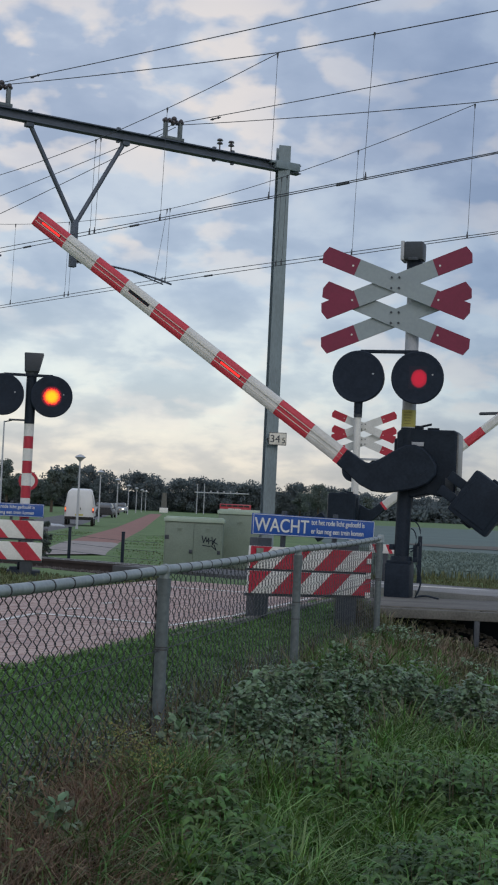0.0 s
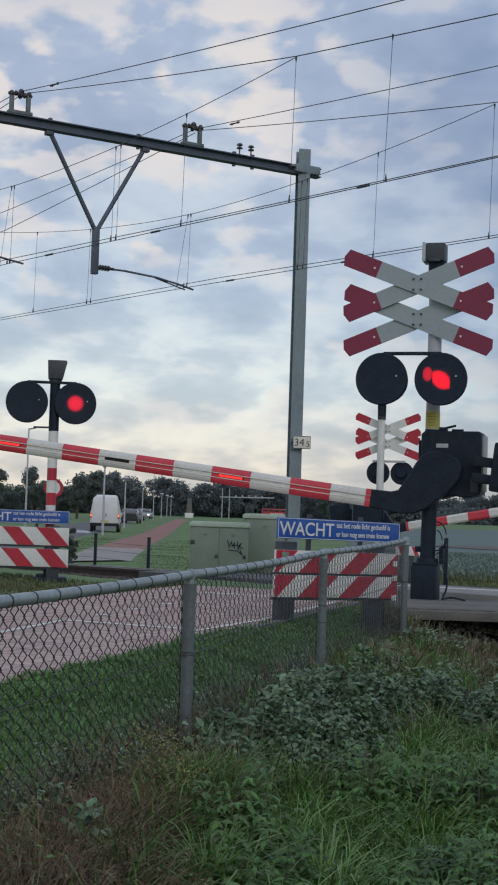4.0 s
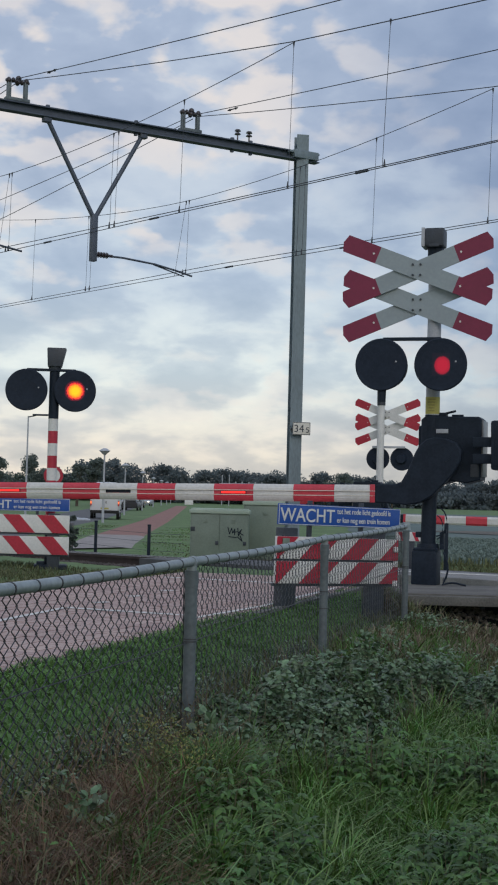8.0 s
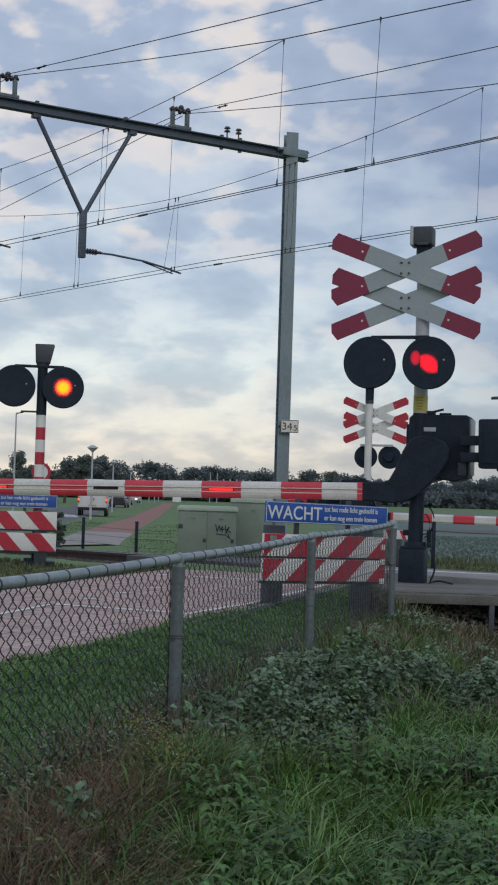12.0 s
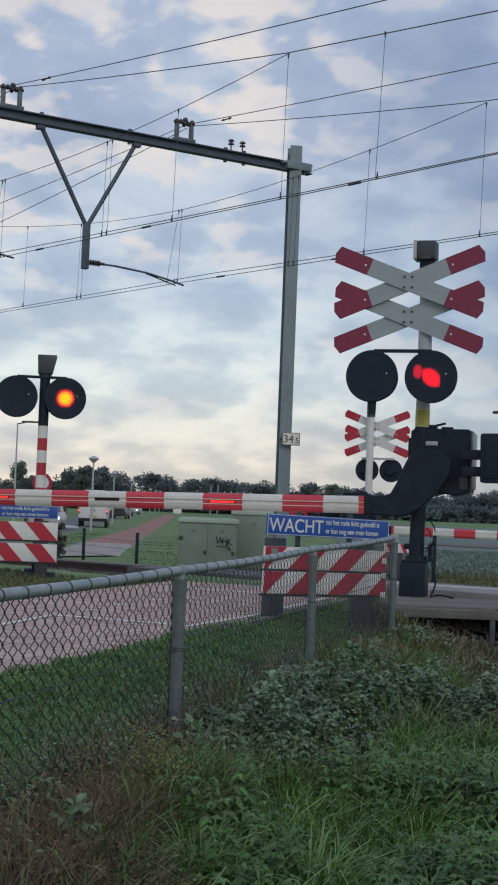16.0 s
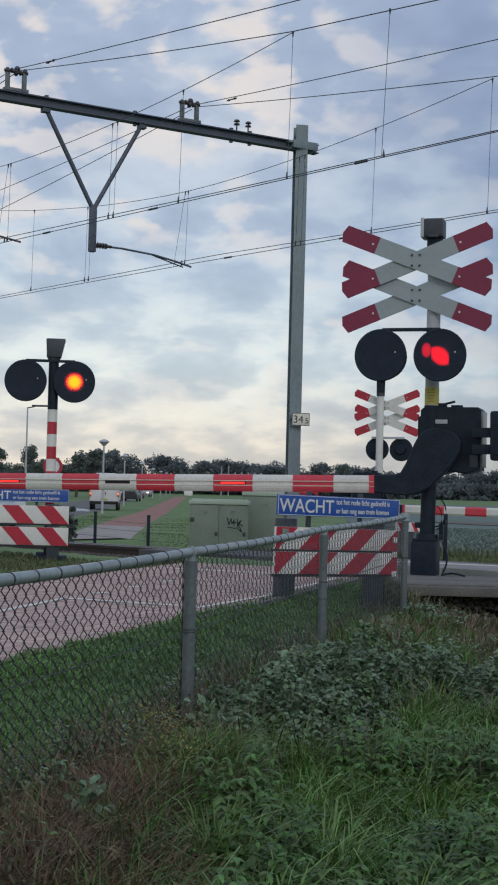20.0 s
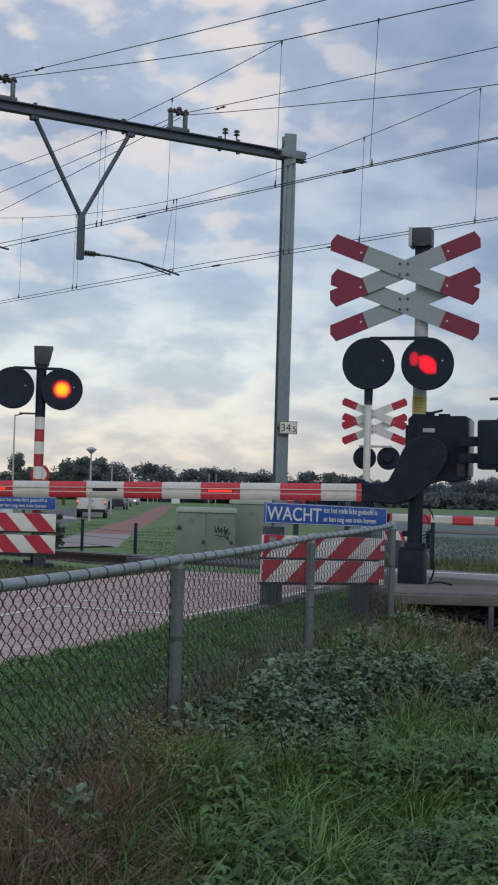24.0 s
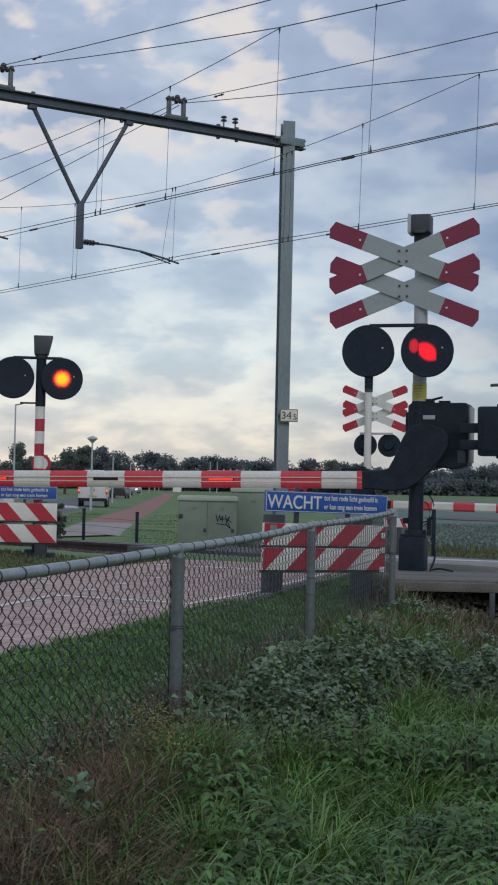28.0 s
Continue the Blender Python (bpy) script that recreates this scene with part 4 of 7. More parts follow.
def barrier(m, group_label, boom_h=0.18, sections=10, step=0.44, left_phase=LEFT_ON, right_phase=RIGHT_ON, pivot_z=1.474):
    t = thing("level_crossing_barrier", m, group_label, "barrier", "level crossing barriers")
    bm = bmesh.new()
    plate(bm, [(-0.385, 1.20), (-0.34, 1.08), (-0.20, 1.04), (-0.06, 1.08), (0.09, 1.06), (0.235, 1.10), (0.235, 1.72), (0.205, 1.745), (-0.345, 1.745), (-0.385, 1.71)], 0.10, 0.48, 0.012)
    if pivot_z != 1.474:
        bmesh.ops.translate(bm, vec=(0, 0, pivot_z - 1.474), verts=bm.verts[:])
    hz = pivot_z - 1.474
    house = part("drive_housing", bm, M["black"], t, "black steel drive housing")
    bm = bmesh.new()
    box(bm, (0.245, 0.29, 1.42 + hz), (0.020, 0.34, 0.58), 0.008)
    part("side_cover", bm, M["sidecover"], house, "side cover with its pale reflection as grey paint")
    bm = bmesh.new()
    box(bm, (0.175, 0.096, 1.19 + hz), (0.085, 0.008, 0.13), 0.003)
    part("inspection_plate", bm, M["dgrey"], house, "small grey plate")
    bm = bmesh.new()
    box(bm, (-0.165, 0.095, 1.592 + hz), (0.125, 0.008, 0.042), 0.002)
    part("type_plate", bm, M["lgrey"], house, "small pale type plate")
    bm = bmesh.new()
    box(bm, (-0.20, 0.2, 1.765 + hz), (0.14, 0.10, 0.045), 0.012)
    tube(bm, (-0.18, 0.18, 1.77 + hz), (-0.04, 0.18, 1.805 + hz), 0.012, seg=8)
    tube(bm, (-0.08, 0.18, 1.755 + hz), (0.04, 0.18, 1.755 + hz), 0.014, seg=8)
    part("latch", bm, M["black"], house, "black lid latch")
    bm = bmesh.new()
    box(bm, (-0.39, 0.22, 1.42 + hz), (0.06, 0.16, 0.46), 0.02)
    tube(bm, (-0.26, 0.26, 1.18 + hz), (-0.28, 0.26, 0.9 + hz), 0.06, 0.05, 14)
    part("clamp_bracket", bm, M["black"], house)
    # the turning boom, drawn lowered, pivot at the origin
    bm = bmesh.new()
    plate(bm, [(-0.83, -0.437), (-0.62, -0.43), (-0.555, -0.405), (-0.50, -0.31), (-0.42, -0.12), (-0.37, -0.03), (-0.30, 0.03), (-0.22, 0.05), (-0.10, 0.035), (0.01, -0.01), (0.06, -0.09), (0.05, -0.20), (-0.02, -0.32), (-0.13, -0.44), (-0.24, -0.55), (-0.36, -0.62), (-0.50, -0.645), (-0.83, -0.622)], -0.06, 0.07, 0.012)
    box(bm, (0.32, 0.0, 0.00), (0.30, 0.05, 0.10), 0.01)
    box(bm, (0.32, 0.0, -0.17), (0.30, 0.05, 0.10), 0.01)
    tube(bm, (-0.117, -0.064, -0.132), (-0.117, 0.12, -0.132), 0.07, 0.07, 24)
    bmesh.ops.translate(bm, vec=-PIVOT, verts=bm.verts[:])
    boom = part("boom", bm, M["black"], t, "black lever arm carrying the striped boom")
    boom.matrix_local = Matrix.Translation(PIVOT + Vector((0, 0, pivot_z)))
    bm = bmesh.new()
    box(bm, (0.60, 0.0, -0.035), (0.48, 0.22, 0.50), 0.03)
    box(bm, (0.60, -0.115, -0.035), (0.38, 0.012, 0.40), 0.006)
    box(bm, (0.60, 0.0, 0.225), (0.10, 0.10, 0.03), 0.008)
    box(bm, (0.60, 0.0, -0.295), (0.12, 0.10, 0.03), 0.008)
    bmesh.ops.translate(bm, vec=-PIVOT, verts=bm.verts[:])
    part("counterweight", bm, M["black"], boom, "black counterweight box")
    h = boom_h / 2
    prof = [(-0.018, h)] + [(-0.045 + 0.027 * (abs(z) / h) ** 3, z) for z in (0.8 * h, 0.55 * h, 0.20 * h)]
    front = prof + [(-0.034, 0.19 * h), (-0.034, -0.19 * h)] + [(y, -z) for y, z in prof[::-1]]
    back = [(0.018, -h), (0.045, -0.6 * h), (0.045, 0.6 * h), (0.018, h)]
    outline = front + back
    ox, oz = PIVOT.x, PIVOT.z
    x0, zb = -0.826 - ox, -0.53 - oz
    for i in range(sections):
        xa, xb = x0 - step * i, x0 - step * (i + 1)
        bm = bmesh.new()
        va = [bm.verts.new((xa, y, zb + z)) for y, z in outline]
        vb = [bm.verts.new((xb + 0.0015, y, zb + z)) for y, z in outline]
        n = len(outline)
        for k in range(n):
            bm.faces.new((va[k], va[(k + 1) % n], vb[(k + 1) % n], vb[k]))
        bm.faces.new(va); bm.faces.new(vb[::-1])
        bmesh.ops.recalc_face_normals(bm, faces=bm.faces[:])
        part("boom_stripe", bm, M["boomwhite"] if i % 2 == 0 else M["boomred"], boom, "white boom section" if i % 2 == 0 else "red boom section", False)
    bm = bmesh.new()
    box(bm, (-0.858 - ox, 0, zb), (0.056, 0.094, boom_h + 0.006), 0.004)
    part("end_band", bm, M["boomred"], boom, "narrow red band")
    L = step * sections
    for z in (0.27 * h, -0.27 * h):
        bm = bmesh.new()
        box(bm, (x0 - L / 2, -0.0455, zb + z), (L - 0.01, 0.003, 0.007))
        part("seam_strip", bm, M["cream"], boom, "thin pale seam along the boom", False)
    bm = bmesh.new()
    box(bm, (x0 - L - 0.01, 0, zb), (0.02, 0.085, boom_h * 0.96), 0.006)
    part("tip_cap", bm, M["boomred"], boom)
    for i, window in ((3, right_phase), (6, left_phase), (9, None)):
        cx = x0 - step * (i + 0.5)
        bm = bmesh.new()
        box(bm, (cx, -0.0335, zb), (0.29, 0.006, 0.034))
        part("lamp_slot", bm, M["lens"], boom, "dark lamp slot", False)
        bm = bmesh.new()
        box(bm, (0, 0.0, 0), (0.27, 0.024, 0.024))
        for f in bm.faces:
            f.material_index = 0 if f.normal.y < -0.5 or f.calc_center_median().y < -0.011 else 1
        led = part("boom_lamp", bm, [M["tipglow"], M["lens"]], boom, "red light bar in the boom", False)
        led.matrix_local = Matrix.Translation((cx, -0.030, zb))
        if window:
            FLASHERS.append((led, window, "x", Vector((cx, -0.030, zb)), BAR, ()))
    BOOMS.append((boom, PIVOT + Vector((0, 0, pivot_z))))
    return t


barrier(pose(2.10, 14.38, 0, 0, 0, YAW), "lowering red and white striped barrier with black drive")


# ---------------------------------------------------------------- signal across the road
def left_signal():
    z0 = -0.14
    t = thing("level_crossing_signal", pose(-2.515, 17.95, z0, 0, 0, 6), "level crossing signal with red and white pole and two round lamps", "signal", "level crossing signals")
    bm = bmesh.new()
    tube(bm, (0, 0, 1.93), (0, 0, 2.62), 0.064, 0.064, 20)
    part("upper_pole", bm, M["black"], t, "black upper pole")
    z = 1.93
    for i in range(8):
        bm = bmesh.new()
        tube(bm, (0, 0, z - 0.157), (0, 0, z), 0.062, 0.062, 20)
        part("pole_band", bm, M["white"] if i % 2 == 0 else M["red"], t, "white band" if i % 2 == 0 else "red band")
        z -= 0.157
    bm = bmesh.new()
    tube(bm, (0, 0, 0.0), (0, 0, z), 0.062, 0.062, 20)
    box(bm, (0.02, 0, 0.04), (0.42, 0.34, 0.09), 0.02)
    box(bm, (-0.1, -0.1, 0.10), (0.10, 0.10, 0.05), 0.01)
    part("foot", bm, M["black"], t, "black foot with base plate")
    bm = bmesh.new()
    vs = box(bm, (0, 0, 2.71), (0.21, 0.2, 0.24), 0.012)
    for v in vs:
        if v.co.z > 2.71:
            v.co.x = v.co.x * 1.15 + 0.02
        else:
            v.co.x *= 0.86
    tube(bm, (0, 0, 2.55), (0, 0, 2.63), 0.075, 0.09, 16)
    part("bell_housing", bm, M["dgrey"], t, "dark tapered warning bell housing")
    bm = bmesh.new()
    box(bm, (-0.04, -0.05, 2.545), (0.62, 0.04, 0.035), 0.006)
    part("lamp_arm", bm, M["black"], t)
    lamp_head(t, (-0.345, -0.10, 2.285), 0.265, "direct", LEFT_ON)
    lamp_head(t, (0.265, -0.10, 2.285), 0.265, "direct", RIGHT_ON)


left_signal()


# ---------------------------------------------------------------- writing
def words(body, size, material, parent, m, label="", name="lettering", bold=0.0):
    cu = bpy.data.curves.new("lettering", "FONT")
    cu.body, cu.size, cu.extrude, cu.offset = body, size, 0.0015, bold
    tmp = new("lettering_source", cu)
    bpy.context.view_layer.update()
    me = bpy.data.meshes.new_from_object(tmp)
    bpy.data.objects.remove(tmp)
    me.materials.clear()
    me.materials.append(material)
    ob = new(name, me)
    ob.parent = parent
    ob.matrix_local = m @ Matrix.Rotation(radians(90), 4, "X")
    if label:
        ob["label"] = label
    return ob


def warning_board(m, slant, boards, label):
    """Blue sign over two striped boards on two posts; x from 0 to 1.31."""
    t = thing("warning_board", m, label, "sign", "warning boards")
    W = 1.31
    bm = bmesh.new()
    box(bm, (W / 2, 0, 0.815), (W, 0.018, 0.165), 0.006)
    sign = part("blue_sign", bm, M["blue"], t, "blue sign with white writing")
    for z in (0.815 - 0.076, 0.815 + 0.076):
        bm = bmesh.new(); box(bm, (W / 2, -0.0095, z), (W - 0.012, 0.002, 0.004)); part("sign_border", bm, M["white"], sign, "", False)
    for x in (0.006, W - 0.006):
        bm = bmesh.new(); box(bm, (x, -0.0095, 0.815), (0.004, 0.002, 0.15)); part("sign_border", bm, M["white"], sign, "", False)
    words("WACHT", 0.150, M["white"], sign, Matrix.Translation((0.018, -0.0105, 0.762)), "white capital letters WACHT", bold=0.0012)
    words("tot het rode licht gedoofd is", 0.060, M["white"], sign, Matrix.Translation((0.605, -0.0105, 0.835)) @ Matrix.Diagonal((0.86, 1, 1, 1)), "small white line of writing", bold=0.0006)
    words("er kan nog een trein komen", 0.060, M["white"], sign, Matrix.Translation((0.605, -0.0105, 0.765)) @ Matrix.Diagonal((0.86, 1, 1, 1)), "small white line of writing", bold=0.0006)
    for zc, hh in boards:
        board_h = hh
        bm = bmesh.new()
        box(bm, (W / 2, 0.012, zc), (W, 0.022, board_h), 0.004)
        board = part("striped_board", bm, M["white"], t, "white board with slanted red stripes")
        sh = 0.20 * (1 if slant > 0 else -1)
        for k in range(-1, 5):
            xa = 0.24 + 0.43 * k
            pts = [(xa, zc - board_h / 2 + 0.001), (xa + 0.212, zc - board_h / 2 + 0.001), (xa + 0.212 + sh, zc + board_h / 2 - 0.001), (xa + sh, zc + board_h / 2 - 0.001)]
            # cut at the board's ends
            def clip(poly, xl, keep_more):
                out = []
                for (p, q) in zip(poly, poly[1:] + poly[:1]):
                    ip, iq = (p[0] >= xl) == keep_more, (q[0] >= xl) == keep_more
                    if ip:
                        out.append(p)
                    if ip != iq:
                        f = (xl - p[0]) / (q[0] - p[0])
                        out.append((xl, p[1] + f * (q[1] - p[1])))
                return out
            pts = clip(clip(pts, 0.004, True), W - 0.004, False) if pts else pts
            if len(pts) < 3:
                continue
            bm = bmesh.new()
            plate(bm, pts, -0.003, 0.002)
            part("red_stripe", bm, M["red"], board, "", False)
        bm = bmesh.new()
        box(bm, (W / 2, 0.035, zc - board_h / 2 - 0.012), (W, 0.03, 0.022), 0.003)
        part("rail", bm, M["dgrey"], t)
    for x in (0.16, W - 0.20):
        bm = bmesh.new()
        box(bm, (x, 0.075, 0.30), (0.15, 0.10, 0.82), 0.012)
        part("post", bm, M["dgrey"], t, "dark recycled plastic post")
    for x in (0.35, 0.9):
        bm = bmesh.new()
        box(bm, (x, 0.03, 0.70), (0.035, 0.03, 0.46), 0.004)
        part("bracket", bm, M["dgrey"], t)
    return t


ang = math.degrees(math.atan2(0.8, 1.03))
wb = warning_board(pose(0.215, 11.0, -0.075, 0, 1.2, ang), 0.75, ((0.555, 0.175), (0.362, 0.175)), "blue waiting sign over red and white boards behind the fence")
bm = bmesh.new()
box(bm, (0.085, -0.012, 0.60), (0.07, 0.006, 0.055), 0.002)
part("small_label", bm, M["cab"], wb, "small green label")
for z in (0.56, 0.44, 0.28):
    bm = bmesh.new()
    box(bm, (1.27, -0.012, z), (0.05, 0.006, 0.045), 0.002)
    part("reflector", bm, M["white"], wb, "small white reflector")
warning_board(pose(-2.245 - 1.31, 17.75, -0.12, 0, 0, 0), -0.75, ((0.575, 0.225), (0.305, 0.225)), "blue waiting sign over striped boards beside the far signal")


t = thing("striped_marker", pose(2.36, 20.4, -0.27, 0, 0, -17), "small red and white board beyond the signal foot", "sign")
bm = bmesh.new()
box(bm, (0.0, 0, 0.62), (0.46, 0.02, 0.13), 0.004)
board_ = part("striped_board", bm, M["white"], t, "white board with red stripes")
for x in (-0.14, 0.06, 0.24):
    bm = bmesh.new()
    plate(bm, [(x - 0.055, 0.683), (x + 0.0, 0.683), (x + 0.055, 0.557), (x - 0.0, 0.557)] if x < 0.2 else [(0.17, 0.683), (0.228, 0.683), (0.228, 0.557), (0.20, 0.557)], -0.013, -0.008)
    part("red_stripe", bm, M["red"], board_, "", False)
bm = bmesh.new()
box(bm, (0, 0.03, 0.30), (0.07, 0.05, 0.66), 0.006)
part("post", bm, M["dgrey"], t)


# ---------------------------------------------------------------- overhead line
def overhead_mast():
    t = thing("overhead_line_mast", pose(0.94, 30.35, -0.45, 0, 0, 31), "grey-green steel mast with beam and hanging bracket over the tracks", "mast")
    H = 9.15
    bm = bmesh.new()
    for y in (-0.14, 0.14):
        box(bm, (0, y, H / 2), (0.26, 0.022, H), 0.003)
    box(bm, (0, 0, H / 2), (0.014, 0.26, H), 0.0)
    bmesh.ops.rotate(bm, cent=(0, 0, 0), matrix=Matrix.Rotation(radians(-21), 3, "Z"), verts=bm.verts[:])
    part("column", bm, M["mast"], t, "grey-green steel column", False)
    zb = 8.24 + 0.45
    L = 8.2
    bm = bmesh.new()
    for z in (-0.085, 0.085):
        box(bm, (-L / 2 + 0.4, -0.02, zb + z), (L, 0.20, 0.025), 0.003)
    box(bm, (-L / 2 + 0.4, -0.02, zb), (L, 0.016, 0.15))
    part("beam", bm, M["beam"], t, "blue-grey steel beam", False)
    bm = bmesh.new()
    box(bm, (0.02, -0.02, zb + 0.02), (0.62, 0.34, 0.17), 0.01)
    box(bm, (-0.25, -0.02, zb + 0.06), (0.30, 0.30, 0.05), 0.01)
    part("clamp", bm, M["mast"], t, "bolted beam clamp")
    # triangular hanger with its drop tube
    xa, xb, xj = -5.93, -3.84, -4.86
    for x in (xa, xb):
        bm = bmesh.new()
        tube(bm, (x, -0.02, zb - 0.10), (xj + (0.04 if x > xj else -0.04), -0.02, 6.80), 0.045, 0.045, 14)
        box(bm, (x, -0.02, zb - 0.14), (0.16, 0.14, 0.10), 0.01)
        part("hanger_strut", bm, M["beam"], t)
    bm = bmesh.new()
    box(bm, (xj, -0.02, 6.36), (0.125, 0.125, 0.94), 0.012)
    part("drop_tube", bm, M["beam"], t)
    # steady arm with insulator to the far contact wire
    bm = bmesh.new()
    pts = [(-4.64, 6.03), (-4.2, 6.03), (-3.5, 5.98), (-3.0, 5.90), (-2.62, 5.82)]
    for (p, q) in zip(pts[:-1], pts[1:]):
        tube(bm, (p[0], -0.02, p[1]), (q[0], -0.02, q[1]), 0.022, 0.020, 10)
    tube(bm, (-3.5, 0.0, 5.97), (-2.8, 0.0, 5.80), 0.014, 0.014, 8)
    part("steady_arm", bm, M["beam"], t)
    bm = bmesh.new()
    for k in range(4):
        tube(bm, (-4.75 + 0.06 * k, -0.02, 6.035), (-4.72 + 0.06 * k, -0.02, 6.035), 0.062, 0.05, 14)
    tube(bm, (-4.82, -0.02, 6.035), (-4.44, -0.02, 6.035), 0.03, 0.03, 12)
    part("arm_insulator", bm, M["insul"], t, "dark ribbed insulator")
    bm = bmesh.new()
    tube(bm, (-7.7, -0.02, 6.12), (-6.36, -0.02, 5.92), 0.022, 0.020, 10)
    part("steady_arm", bm, M["beam"], t)
    # wire supports on the beam
    for x in (-6.56, -2.76):
        bm = bmesh.new()
        for dx in (-0.17, 0.17):
            box(bm, (x + dx, -0.02, zb + 0.30), (0.075, 0.09, 0.40), 0.010)
        box(bm, (x, -0.02, zb + 0.14), (0.48, 0.16, 0.065), 0.008)
        frame_ = part("wire_support", bm, M["galvpost"], t, "upright wire support frame")
        bm = bmesh.new()
        for k in range(5):
            ball(bm, (x - 0.18 + 0.09 * k, -0.02, zb + 0.50 + 0.02 * math.sin(k * 2)), 0.055 if k % 2 else 0.07, (0.7, 1, 1), 2)
        tube(bm, (x - 0.24, -0.02, zb + 0.50), (x + 0.24, -0.02, zb + 0.50), 0.03, 0.03, 10)
        ball(bm, (x + 0.02, -0.02, zb + 0.56), 0.06, (1, 1, 1), 2)
        part("support_insulator", bm, M["insul"], frame_, "dark ribbed insulator")
    for x in (-1.62, -1.34):
        bm = bmesh.new()
        tube(bm, (x, -0.02, zb + 0.10), (x, -0.02, zb + 0.34), 0.016, 0.016, 8)
        for z in (0.24, 0.31):
            tube(bm, (x, -0.02, zb + z), (x, -0.02, zb + z + 0.035), 0.07, 0.05, 12)
        part("pin_insulator", bm, M["insul"], t, "small pin insulator")
    for x in (-5.92, -4.0, -1.75, -1.30):
        bm = bmesh.new()
        box(bm, (x, -0.02, zb + 0.13), (0.07, 0.07, 0.05), 0.008)
        part("beam_bolt", bm, M["beam"], t)
        bm = bmesh.new()
        box(bm, (x, -0.02, zb - 0.13), (0.06, 0.07, 0.05), 0.008)
        part("beam_bolt", bm, M["beam"], t)
    # kilometre sign
    s = thing("kilometre_sign", pose(1.05, 30.08, 2.34, 0, 0, 0), "small cream kilometre sign fixed to the mast", "sign")
    bm = bmesh.new()
    box(bm, (0.03, 0, 0), (0.38, 0.012, 0.275), 0.005)
    part("sign_plate", bm, M["cream"], s)
    for (c, q) in (((0.03, -0.0075, 0.128), (0.36, 0.003, 0.012)), ((0.03, -0.0075, -0.128), (0.36, 0.003, 0.012)), ((-0.152, -0.0075, 0), (0.012, 0.003, 0.26)), ((0.212, -0.0075, 0), (0.012, 0.003, 0.26))):
        bm = bmesh.new(); box(bm, c, q); part("sign_border", bm, M["dgrey"], s, "", False)
    words("34", 0.225, M["dgrey"], s, Matrix.Translation((-0.135, -0.0085, -0.075)), "dark numerals")
    words("5", 0.17, M["dgrey"], s, Matrix.Translation((0.118, -0.0085, -0.085)), "dark numeral")
    bm = bmesh.new()
    box(bm, (-0.02, 0.10, 0.0), (0.36, 0.10, 0.03), 0.004)
    part("sign_bracket", bm, M["dgrey"], s)


overhead_mast()


